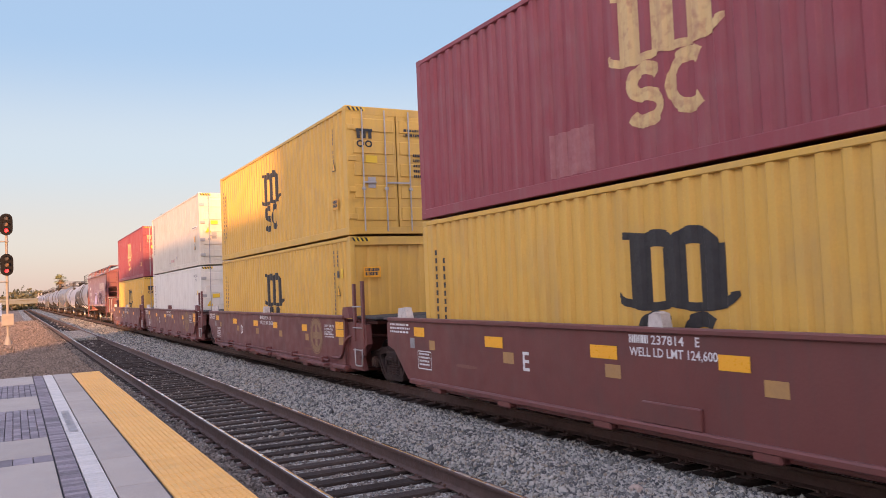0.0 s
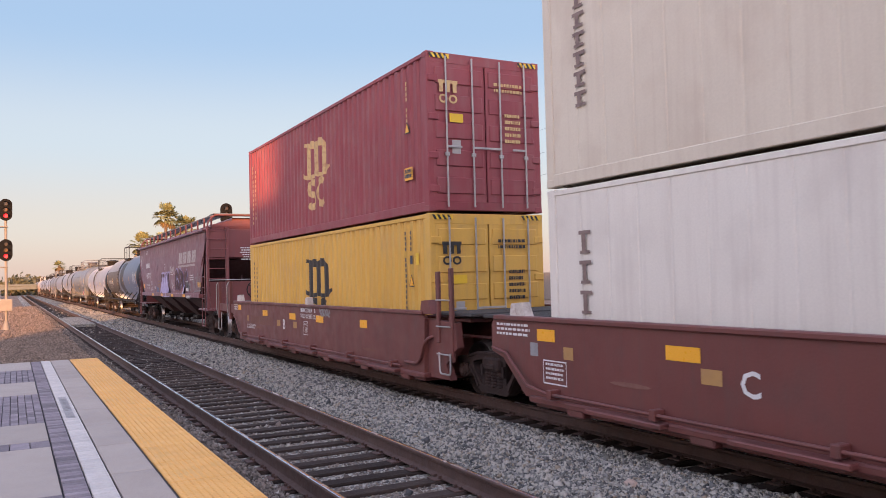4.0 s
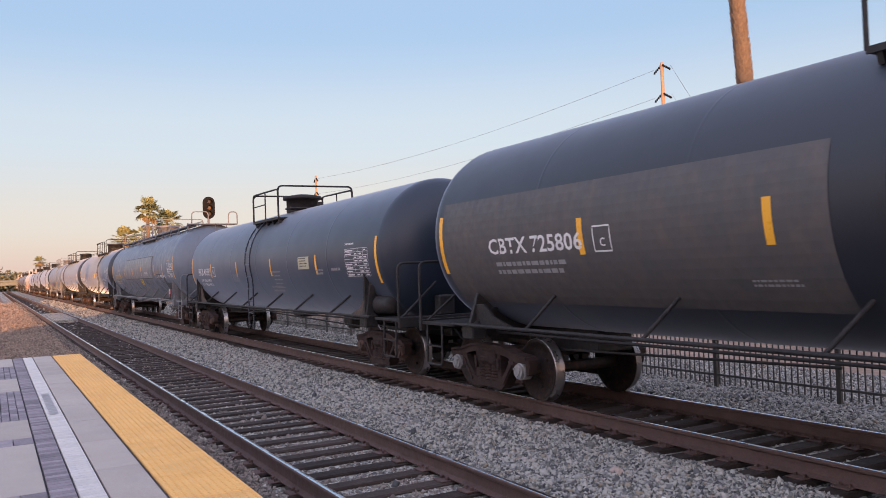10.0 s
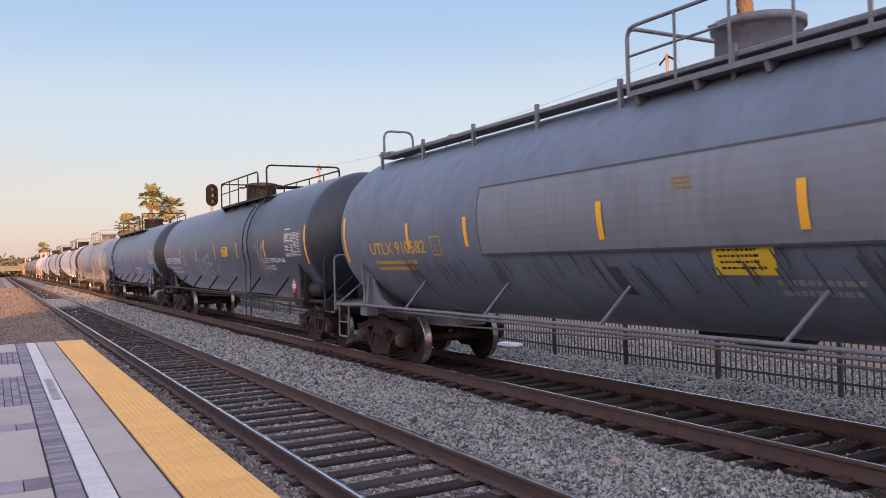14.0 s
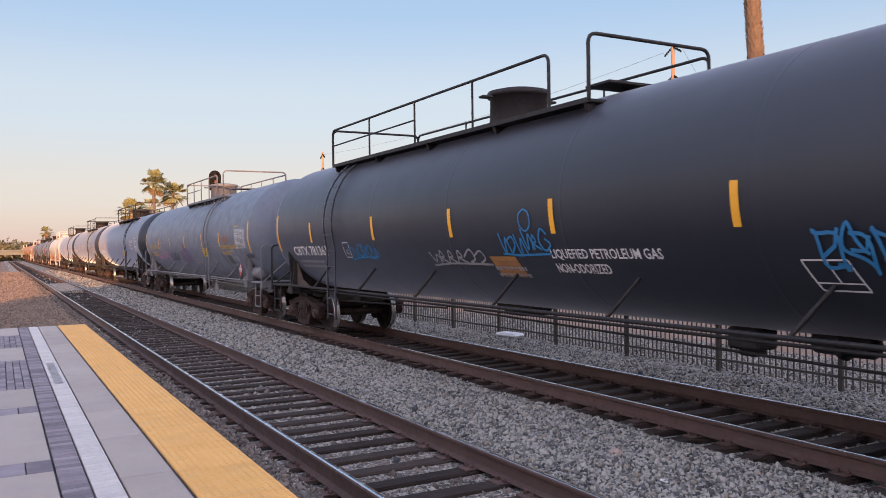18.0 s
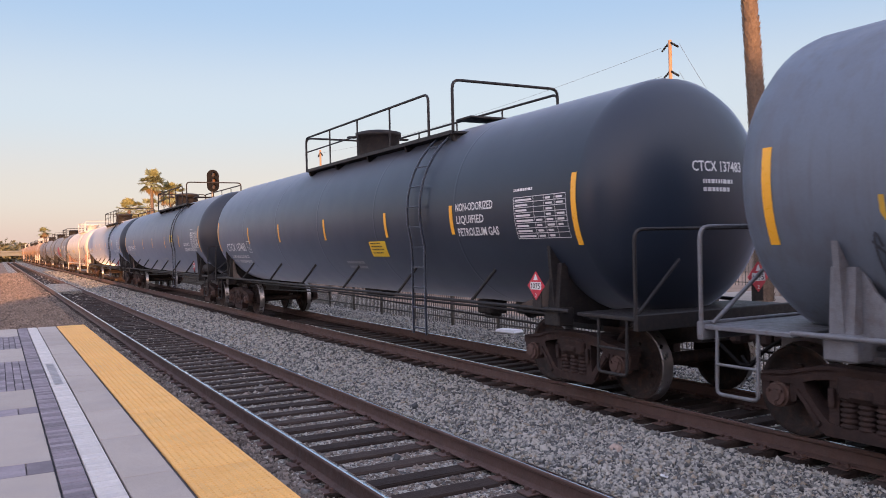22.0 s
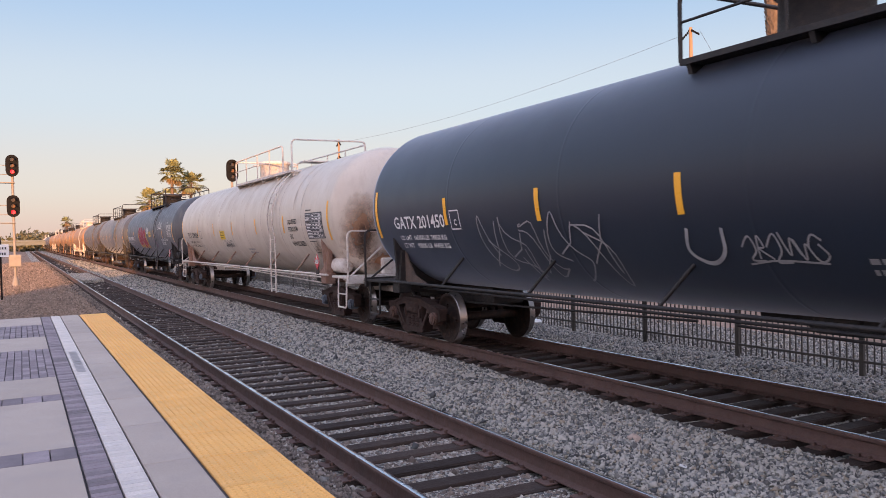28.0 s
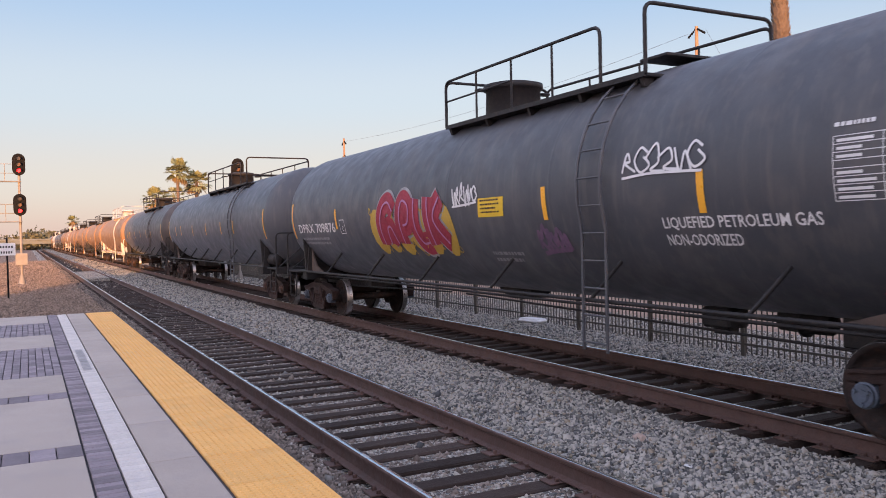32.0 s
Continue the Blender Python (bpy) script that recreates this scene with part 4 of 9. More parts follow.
def ladder_mesh(x, y, w, z0, z1, step=0.3, r=0.014, curve=None):
    """Two stiles and rungs; curve gives x for a height."""
    f = curve or (lambda z: x)
    n = max(2, int((z1 - z0) / 0.2))
    zs = [z0 + (z1 - z0) * k / n for k in range(n + 1)]
    b = Build()
    for s in (-w / 2, w / 2):
        b.tube([(f(z), y + s, z) for z in zs], r * 1.5, 6)
    z = z0 + 0.1
    while z < z1:
        b.cyl((f(z), y - w / 2, z), (f(z), y + w / 2, z), r, 6)
        z += step
    return b


MOVING = []   # things that ride with the train
WHEELS = []


def ride(ob, u, x=XF, z=ZF):
    """Put a thing on the far track, u metres ahead of the camera at the start."""
    ob.matrix_basis = pose(x, u, z)
    MOVING.append((ob, x, u, z))
    return ob


# ---- tank cars ----
M["cream_sign"] = surf("cream_sign", (0.5, 0.47, 0.33), (0.42, 0.4, 0.29), 0.55, 0, 6, 80, 0.02)
M["gusset_rust"] = surf("gusset_rust", (0.06, 0.042, 0.034), (0.1, 0.066, 0.05), 0.75, 0, 3, 60, 0.1, 0, (0.03, 0.027, 0.027), 0.5)


def tank_car(label, u0, u1, paint="black_tank", r=1.55, zc=2.55, steel="dark_steel", style="gas", detail=2, spin=True, top=(1.3, -4.7, 0.2), marks=None, group="tank cars", bar_at=None, code="", ink="white_mark", jacketed=None, cap="rail_rust", reservoir=True, saddle_paint="", saddle_top=1.95, head_at=(0.3, 0.28)):
    """A tank car whose end stripes lie at u0 (leading) and u1. style: gas, general, long walkway.
    top: the walkway's trailing end, the ladder, and the manway, along the car."""
    L = u1 - u0
    h = L / 2
    car = ride(thing("tank_car", label, "tank car", group=group), (u0 + u1) / 2)
    st = M[steel]
    wheels = []

    def shell():
        e = h + 0.12
        d = r * 0.42
        prof = [(-e - d, 0.001)]
        for k in range(1, 9):
            a = math.pi / 2 * k / 8
            prof.append((-e - d * math.cos(a), r * math.sin(a)))
        n = 6
        prof.append((-e + 0.06, r))
        for k in range(1, n):
            y = -e + 2 * e * k / n
            prof += [(y - 0.05, r), (y - 0.02, r), (y - 0.007, r + 0.0018), (y + 0.007, r + 0.0018), (y + 0.02, r), (y + 0.05, r)]
        prof.append((e - 0.06, r))
        for k in range(8, 0, -1):
            a = math.pi / 2 * k / 8
            prof.append((e + d * math.cos(a), r * math.sin(a)))
        prof.append((e + d, 0.001))
        return Build().lathe(prof, (0, 0, zc), "y", 56 if detail > 1 else 32)

    tank = part("tank", stock(("tank", round(L, 2), r, zc, detail), shell), M[paint], car)
    tr = h - 0.63
    for s in (-1, 1):
        wl = []
        truck_parts(car, s * tr, wl, cap)
        if spin:
            wheels += wl
        # stub sill, bolster saddle, platform, coupler
        y0, y1 = sorted((s * (tr - 1.7), s * (h + 0.85)))
        part("draft_sill", Build().soft(-0.32, 0.32, y0, y1, 0.72, 1.06, 0.02), st, car)

        on = M[saddle_paint] if saddle_paint else st
        for sx in (-1, 1):
            def web():
                a = [(sx * 0.3, 0.8), (sx * 1.42, 0.98), (sx * 1.42, 1.12)]
                for k in range(7):
                    z = saddle_top - (saddle_top - (zc - r + 0.02)) * (k / 6) ** 0.8
                    a.append((sx * (math.sqrt(max(r * r - (z - zc) ** 2, 0)) + (0.05 if k < 1 else 0.0)), z))
                return Build().prism(a, "y", s * tr - 0.03, s * tr + 0.03)

            def rib():
                z = saddle_top - 0.23
                e = math.sqrt(r * r - (z - 0.02 - zc) ** 2)
                return Build().prism([(sx * 1.25, 1.1), (sx * 1.42, 1.1), (sx * (e + 0.06), z), (sx * (e - 0.04), z)], "y", s * tr - 0.12, s * tr + 0.12)
            key = (round(L, 2), r, zc, s, sx)
            part("saddle_web", stock(("web",) + key, web), on, car)
            part("saddle_rib", stock(("rib",) + key, rib), on, car)
            part("jacking_pad", stock(("pad",) + key, lambda: Build().soft(min(sx * 1.2, sx * 1.46), max(sx * 1.2, sx * 1.46), s * tr - 0.16, s * tr + 0.16, 0.9, 1.14, 0.02)), on, car)
        web = [(tr + 0.06, 1.1), (tr + 0.06, 1.78), (tr - 0.1, 1.74), (tr - 0.24, 1.5), (tr - 0.5, 1.25), (tr - 0.95, 1.12)]
        part("gusset", Build().prism([(s * a, min(z, saddle_top - 0.17)) for a, z in web], "x", -1.3, -1.26), M["gusset_rust"] if steel == "dark_steel" and saddle_top > 1.7 else on, car)
        e0, e1 = sorted((s * (h - 0.15), s * (h + 0.95)))
        pl = Build().soft(-1.42, 1.42, e0, e1, 1.06, 1.11, 0.01).soft(-1.45, 1.45, min(s * (h + 0.9), s * (h + 0.98)), max(s * (h + 0.9), s * (h + 0.98)), 0.95, 1.14, 0.01)
        part("end_platform", pl, st, car)
        coupler(car, s * (h + 1.12), s, st)
        g = Build()
        yr = s * (h + 0.93)
        g.tube(bend([(-1.43, yr, 1.0), (-1.43, yr, 2.12), (1.43, yr, 2.12), (1.43, yr, 1.0)], 0.14), 0.024)
        part("end_railing", g, st, car, "bent pipe railing across the car's end")
        br = Build().tube([(-1.35, s * (h + 0.85), 1.12), (-0.55, s * (h + 0.75), 1.75)], 0.022)
        part("brace", br, st, car)
        for sx in (-1, 1):
            stp = Build().tube(bend([(sx * 1.4, s * (h + 0.25), 1.08), (sx * 1.42, s * (h + 0.25), 0.42), (sx * 1.42, s * (h + 0.75), 0.42), (sx * 1.4, s * (h + 0.75), 1.08)], 0.06), 0.02)
            stp.tube([(sx * 1.42, s * (h + 0.25), 0.72), (sx * 1.42, s * (h + 0.75), 0.72)], 0.016)
            part("stirrup_step", stp, st, car)
        # running rail on struts along the lower flank
    for sx in (-1, 1):
        rr = Build().tube([(sx * 1.5, -h + 0.2, 1.12), (sx * 1.5, h - 0.2, 1.12)], 0.028)
        part("side_rail", rr, st, car, "long steel running rail")
        n = 7
        for k in range(1, n):
            y = -h + L * k / n
            zz = zc - r * 0.62
            sb = Build().tube([(sx * 1.5, y, 1.12), (sx * (r * 0.78), y - 0.28, zz + 0.02)], 0.026)
            part("strut", sb, M["rusty_white"] if steel == "white_steel" else st, car)
    # brake gear hung under the belly
    if detail > 1:
        low = zc - r
        part("brake_cylinder", Build().lathe([(-0.42, 0.0), (-0.41, 0.1), (-0.38, 0.125), (-0.1, 0.13), (-0.09, 0.17), (-0.05, 0.17), (-0.04, 0.13), (0.25, 0.12), (0.27, 0.04), (0.55, 0.035), (0.56, 0.0)], (-0.2, -h + 2.9, low - 0.06), "y", 16), M["dark_steel"], car, "dark brake cylinder under the tank")
        part("brake_valve", Build().soft(-0.4, -0.05, -h + 3.75, -h + 4.2, low - 0.22, low + 0.03, 0.03).soft(-0.33, -0.12, -h + 3.83, -h + 4.1, low - 0.3, low - 0.2, 0.03), M["dark_steel"], car, "dark brake valve under the tank")
        part("outlet_skid", Build().prism([(-0.55, low + 0.06), (0.55, low + 0.06), (0.3, low - 0.14), (-0.3, low - 0.14)], "x", -0.22, 0.22), M["dark_steel"], car)
    # leading end: brake reservoir and gear
    y = -tr - 0.2
    if reservoir:
        part("air_reservoir", Build().lathe([(-0.55, 0.0), (-0.54, 0.08), (-0.53, 0.14), (-0.49, 0.172), (-0.04, 0.175), (-0.035, 0.19), (0.035, 0.19), (0.04, 0.175), (0.49, 0.172), (0.53, 0.14), (0.55, 0.08), (0.55, 0.0)], (-1.12, -h + 0.45, 1.33), "y", 18), st, car, "cylindrical brake air reservoir")
    gb = Build().soft(-0.5, -0.15, -h - 0.75, -h - 0.55, 1.12, 1.5, 0.03)
    if reservoir:
        part("valve_box", gb, st, car)
    if reservoir:
        part("brake_post", Build().cyl((0.35, -h - 0.66, 1.1), (0.35, -h - 0.66, 1.62), 0.03, 8), st, car)
        bw = Build().tube([(0.35 + 0.26 * math.cos(math.pi * k / 9), -h - 0.78, 1.72 + 0.26 * math.sin(math.pi * k / 9)) for k in range(19)], 0.018)
        for k in range(4):
            bw.tube([(0.35, -h - 0.74, 1.72), (0.35 + 0.25 * math.cos(1.57 * k + 0.4), -h - 0.78, 1.72 + 0.25 * math.sin(1.57 * k + 0.4))], 0.014)
        part("brake_wheel", bw.cyl((0.35, -h - 0.6, 1.72), (0.35, -h - 0.8, 1.72), 0.03, 8), st, car, "spoked hand brake wheel")
    if detail > 1:
        vb = Build().soft(-0.25, 0.25, -0.3, 0.3, zc - r - 0.16, zc - r + 0.05, 0.04)
        part("outlet_skid", vb, M["dark_steel"], car)
        part("brake_cylinder", Build().cyl((0.5, 0.9, 0.95), (0.5, 1.5, 0.95), 0.13, 12), M["dark_steel"], car)
        part("brake_rod", Build().tube([(-0.6, -tr + 0.9, 0.75), (-0.7, 0.9, 0.9)], 0.018), st, car)
        part("brake_rod", Build().tube([(-0.6, tr - 0.9, 0.75), (-0.7, 1.5, 0.9)], 0.018), st, car)
        part("train_line", Build().tube([(-0.95, -h + 0.3, 0.98), (-0.95, h - 0.3, 0.98)], 0.022), st, car)
    crest = zc + r
    hatch(car, style, h, r, zc, crest, st, top)
    if top[1] is not None:
        def hug(z):
            return -math.sqrt(max((r + 0.09) ** 2 - (z - zc) ** 2, 0.0)) if z > zc - 0.5 else -math.sqrt((r + 0.09) ** 2 - 0.25)
        part("ladder", ladder_mesh(0, top[1], 0.46, 0.5, zc + r * 0.86, 0.34, 0.014, hug), M[paint] if steel == "dark_steel" else st, car)
    else:
        ld = Build()
        e = -h - 0.2 - r * 0.42
        for sx in (0.08, 0.5):
            ld.tube(bend([(sx, e, 1.2), (sx, e, zc + 0.4), (sx, -h - 0.42, zc + r - 0.1), (sx, -h - 0.4, zc + r + 0.02)], 0.3), 0.02)
        for k in range(9):
            z = 1.35 + 0.3 * k
            y = e if z < zc + 0.4 else e + (-h - 0.42 - e) * (z - zc - 0.4) / (r - 0.5)
            ld.tube([(0.08, y, z), (0.5, y, z)], 0.014)
        part("ladder", ld, st, car)
    # marks on the leading head
    if detail > 1:
        head = Head(-h - 0.12, r * 0.42, zc, r)
        if code:
            part("head_mark", write(head, code, head_at[0], zc + head_at[1], 0.13, 0.9 if len(code) > 6 else 0.36), M[ink], car, "stencilled number on the tank head")
            part("capacity_stencil", bars(head, head_at[0] - 0.16, zc + head_at[1] - 0.3, 0.55, 0.2, 2, None, 4), M[ink], car)
        if style != "general":
            placard(car, None, 0.55, 1.5, end=-h - 0.98)
    # stripes
    side = Side(zc=zc, r=r)
    if detail > 0:
        spots = bar_at or [-h, -h * 0.55, -h * 0.33, -0.02 * h, h * 0.3, h * 0.62, h * 0.78, h]
        for y in spots:
            big = abs(abs(y) - h) < 0.01
            dz = zc - 2.55
            on = Side(zc=zc, r=r, proud=0.056) if jacketed and jacketed[0] < y < jacketed[1] else side
            sb = on.strip(Build(), y - 0.05, y + 0.05, dz + (1.95 if big else 2.15), dz + (2.85 if big else 2.6))
            part("reflective_stripe", sb, M["reflector"], car, "amber reflective stripe")
    if marks:
        marks(car, side, h)
    WHEELS.extend(wheels)
    return car


def hatch(car, style, h, r, zc, crest, st, top):
    """Manway, walkways and rails on top; crest is the tank's highest line."""
    y1, lad, man_y = top[:3]
    if style == "general":
        y0, w = y1 - 2.3, 0.72
        man = Build().lathe([(-0.1, 0.45), (0.3, 0.45), (0.31, 0.54), (0.4, 0.54), (0.46, 0.2), (0.46, 0.0)], (0, man_y, crest), "z", 24)
        man.cyl((0, man_y + 0.9, crest - 0.05), (0, man_y + 0.9, crest + 0.22), 0.1, 10).cyl((0.2, man_y - 0.9, crest - 0.05), (0.2, man_y - 0.9, crest + 0.18), 0.08, 10)
    else:
        y0, w = (lad - 0.45 if lad is not None and lad < y1 - 1 else y1 - 6.2), 0.74
        man = Build().lathe([(-0.1, 0.5), (0.4, 0.48), (0.41, 0.53), (0.5, 0.53), (0.54, 0.36), (0.55, 0.0)], (0, man_y, crest), "z", 24)
        for s in (-1, 1):
            man.soft(min(s * 0.55, s * 0.75), max(s * 0.55, s * 0.75), man_y - 0.08, man_y + 0.08, crest + 0.36, crest + 0.4, 0.01)
    if style == "long":
        y0 = y1 - 3.9
    if len(top) > 3:
        y0 = top[3]
    part("manway", man, st, car, "round manway housing")
    deck = zc + math.sqrt(r * r - 1.0) + 0.14
    post = deck + 0.8
    for s in (-1, 1):
        a, b_ = sorted((s * w, s * (w + 0.36)))
        part("walkway", Build().soft(a, b_, y0, y1, deck - 0.03, deck + 0.015, 0.008).box(min(s * (w + 0.34), s * (w + 0.37)), max(s * (w + 0.34), s * (w + 0.37)), y0, y1, deck - 0.035, deck + 0.03), st, car, "steel grating walkway")
        n = 4
        for k in range(n + 1):
            y = y0 + 0.1 + (y1 - y0 - 0.2) * k / n
            part("bracket", Build().prism([(s * w, deck - 0.03), (s * (w + 0.34), deck - 0.03), (s * (w + 0.3), deck - 0.14), (s * w, deck - 0.1)], "y", y - 0.03, y + 0.03), st, car)
        x = s * (w + 0.35)
        cut = y0 + 0.85 if s < 0 and style != "general" else y0
        g = Build().tube(bend([(x, y1, deck), (x, y1, post), (x, cut, post - 0.03), (x, cut, deck)], 0.14), 0.024)
        m = 4 if y1 - cut > 3 else 2
        for k in range(1, m):
            yy = y1 + (cut - y1) * k / m
            g.tube([(x, yy, deck), (x, yy, post - 0.02)], 0.018)
        g.tube([(x, y1, deck + 0.45), (x, y1 + (cut - y1) * 0.5, deck + 0.45)], 0.016)
        part("top_railing", g, st, car, "tubular safety railing")
    for y, up in ((y1, 0.0), (y0, 0.06)):
        g = Build().tube(bend([(-w - 0.35, y, deck), (-w - 0.35, y, post + up), (w + 0.35, y, post + up), (w + 0.35, y, deck)], 0.14), 0.026)
        part("end_guard", g, st, car, "tubular guard across the walkway")
    part("cross_walk", Build().soft(-w, w, y0, y0 + 0.5, deck + 0.25, deck + 0.29, 0.008), st, car)
    if style == "long":
        rw = Build().soft(-0.95, -0.62, -h - 0.2, h - 0.5, crest - 0.1, crest - 0.04, 0.01)
        part("roof_walk", rw, st, car, "narrow running board along the top")
        for k in range(11):
            y = -h - 0.1 + (2 * h - 0.5) * k / 10
            part("bracket", Build().bar((y, crest - 0.42), (y, crest + 0.04), 0.06, -0.97, -0.92), st, car)
        for y in (-h - 0.2, h - 0.7):
            part("end_deck", Build().soft(-0.95, 0.95, y - 0.25, y + 0.25, crest - 0.04, crest + 0.01, 0.01), st, car)
            for x, x2 in ((-0.85, -0.2), (0.6, 0.95)):
                yy = y - 0.2 if y < 0 else y + 0.2
                g = Build().tube(bend([(x, yy, crest), (x, yy, crest + 0.48), (x2, yy, crest + 0.48), (x2, yy, crest)], 0.16), 0.024)
                part("grab_loop", g, st, car, "bent pipe grab loop")


class Head(Side):
    """The leading head of a tank, in (to the left, height): writing runs towards +x."""

    def __init__(self, y0, d, zc, r):
        self.y0, self.d, self.zc, self.r = y0, d, zc, r

    def at(self, s, z, lift=0.0):
        x = -s
        k = max(1 - (x * x + (z - self.zc) ** 2) / self.r ** 2, 0.0)
        return (x, self.y0 - self.d * math.sqrt(k) - 0.008, z)


def lines_panel(side, y, z, w, h, rows, seed=1):
    """A framed table of small writing, as plain bars."""
    b = Build()
    for k in range(rows + 1):
        zz = z + h * k / rows
        side.strip(b, y, y - w, zz - 0.004, zz + 0.004, 1)
    for t in (0.0, 0.4, 0.6, 0.8, 1.0):
        side.strip(b, y - w * t - 0.004, y - w * t + 0.004, z, z + h, 6)
    rng = random.Random(seed)
    for k in range(rows):
        zz = z + h * (k + 0.25) / rows
        for a, c in ((0.03, 0.37), (0.43, 0.57), (0.63, 0.77), (0.83, 0.97)):
            if rng.random() < 0.8:
                side.strip(b, y - w * a, y - w * (a + (c - a) * rng.uniform(0.6, 1)), zz, zz + h / rows * 0.38, 1)
    return b


def placard(car, y, x, z, end=None):
    """Red diamond hazard placard on a holder; end puts it across the car instead of along its side."""
    base = part("placard_holder", Build().soft(-0.004, 0.014, -0.1, 0.1, -0.3, 0.0, 0.003), M["dark_steel"], car)
    base.matrix_basis = pose(x, y, z) if end is None else pose(x, end, z, 0, 0, 90)
    b = Build().prism([(0, -0.19), (-0.19, 0), (0, 0.19), (0.19, 0)], "x", -0.014, -0.005)
    p = part("placard", b, M["red_mark"], base, "red diamond placard reading 1075")
    s = Side(flat=-0.014, proud=0.002)
    t = Side(flat=-0.014, proud=0.004)
    marks = [(s.strip(Build(), 0.12, -0.12, -0.05, 0.05, 1), "white_mark"), (write(t, "1075", 0.1, -0.036, 0.072, 0.2), "black_mark"), (write(s, "2", 0.016, -0.15, 0.05), "white_mark"), (Build().add([s.at(0.0, 0.165), s.at(0.05, 0.075), s.at(-0.05, 0.075)], [(0, 1, 2)]), "white_mark")]
    for d, m in marks:
        part("placard_print", d, M[m], base)


def car_marks(code, number, col="white_mark", gas=True, lines=("LIQUEFIED PETROLEUM GAS", "NON-ODORIZED"), seed=1, big=0.22, width=2.1, num_y=8.2, num_z=2.1, sign=None, limits=(), words=(-5.0, 2.0), words_col="", panel=None, extra=None, plate_y=None, frame_at=None, sign_paint="yellow_sign"):
    """Reporting marks and stencils for a tank car's near side, along the car from the trailing end to the leading one."""
    def put(car, side, h):
        part("reporting_mark", write(side, f"{code} {number}", num_y, num_z, big, width), M[col], car, "stencilled reporting mark and number")
        z = num_z - 0.21
        for t in limits:
            part("weight_stencil", write(side, t, num_y - 0.12, z, 0.085, width * 0.9), M[col], car)
            z -= 0.145
        if not limits:
            part("weight_stencil", bars(side, num_y - 0.1, num_z - 0.34, width * 0.8, 0.22, 2, None, seed), M["grey_mark" if col == "white_mark" else col], car)
        py, pz = panel or (-h + 1.35, 2.06)
        if col == "black_mark":
            part("panel_ground", side.strip(Build(), py + 0.04, py - 1.2, pz - 0.03, pz + 0.6, 6), M["slate_mark"], car, "dark panel behind the data table")
            s3 = Side(zc=side.zc, r=side.r, proud=0.01)
            part("data_panel", lines_panel(s3, py, pz, 1.15, 0.56, 8, seed), M["white_mark"], car, "white stencilled data table")
        else:
            part("data_panel", lines_panel(side, py, pz, 1.15, 0.56, 8, seed), M["white_mark"], car, "white stencilled data table")
        part("small_stencil", bars(side, py, pz + 0.61, 0.45, 0.07, 1, None, seed + 7), M[col], car)
        e = plate_y or num_y - width - 0.22
        part("plate_mark", side.line(Build(), [(e, num_z - 0.04), (e - 0.3, num_z - 0.04), (e - 0.3, num_z + 0.26), (e, num_z + 0.26), (e, num_z - 0.04)], 0.02), M[col], car)
        part("plate_letter", write(side, "C", e - 0.11, num_z + 0.02, 0.1), M[col], car)
        part("small_stencil", bars(side, -h * 0.12, 1.5, 0.9, 0.2, 2, None, seed + 3), M["grey_mark"], car)
        if frame_at:
            fy, fz = frame_at
            fr = side.line(Build(), [(fy, fz), (fy - 0.46, fz)], 0.016)
            side.line(fr, [(fy - 0.46, fz), (fy - 0.36, fz + 0.28)], 0.016)
            side.line(fr, [(fy - 0.36, fz + 0.28), (fy + 0.1, fz + 0.28)], 0.016)
            side.line(fr, [(fy + 0.1, fz + 0.28), (fy, fz)], 0.016)
            side.line(fr, [(fy + 0.02, fz + 0.07), (fy - 0.43, fz + 0.07)], 0.012)
            side.line(fr, [(fy - 0.22, fz + 0.07), (fy - 0.15, fz + 0.28)], 0.012)
            part("test_frame", fr, M["white_mark" if col == "yellow_mark" else col], car)
        if gas:
            y, z = words
            for t in lines:
                part("contents_writing", write(side, t, y, z, 0.12, 0.088 * len(t)), M[words_col or col], car)
                z -= 0.19
            placard(car, -h + 0.85, -1.52, 1.42)
        if sign:
            y, z = sign
            b = side.strip(Build(), y + 0.38, y - 0.36, z - 0.145, z + 0.145, 5, -0.05)
            sg = part("warning_sign", b, M[sign_paint], car, "small notice with fine writing")
            s2 = Side(zc=side.zc, r=side.r, proud=0.01)
            part("sign_writing", bars(s2, y + 0.27, z - 0.12, 0.54, 0.24, 4, None, seed + 5, 0.4), M["black_mark"], sg)
        if extra:
            extra(car, side, h)
    return put


# ---- containers ----
CL, CW, CH = 12.192, 2.438, 2.896


def corrugated(axis_len, height, depth=0.045, pitch=0.278, flat=False):
    """A pressed steel panel in the y-z plane, facing -x, from y = 0 to axis_len and z = 0 to height."""
    ys = [0.0]
    prof = [0.0]
    y = 0.0
    while y + pitch < axis_len:
        for dy, x in ((0.094, 0.0), (0.139, depth), (0.233, depth), (pitch, 0.0)):
            ys.append(y + dy)
            prof.append(x)
        y += pitch
    ys.append(axis_len)
    prof.append(0.0)
    n = len(ys)
    v = [(x, y, z) for z in (0.0, height) for x, y in zip(prof, ys)]
    v += [(x + 0.004, y, z) for x, y, z in v]
    f = [(k, k + 1, n + k + 1, n + k) for k in range(n - 1)]
    f += [(2 * n + k, 3 * n + k, 3 * n + k + 1, 2 * n + k + 1) for k in range(n - 1)]
    return Build().add(v, f)


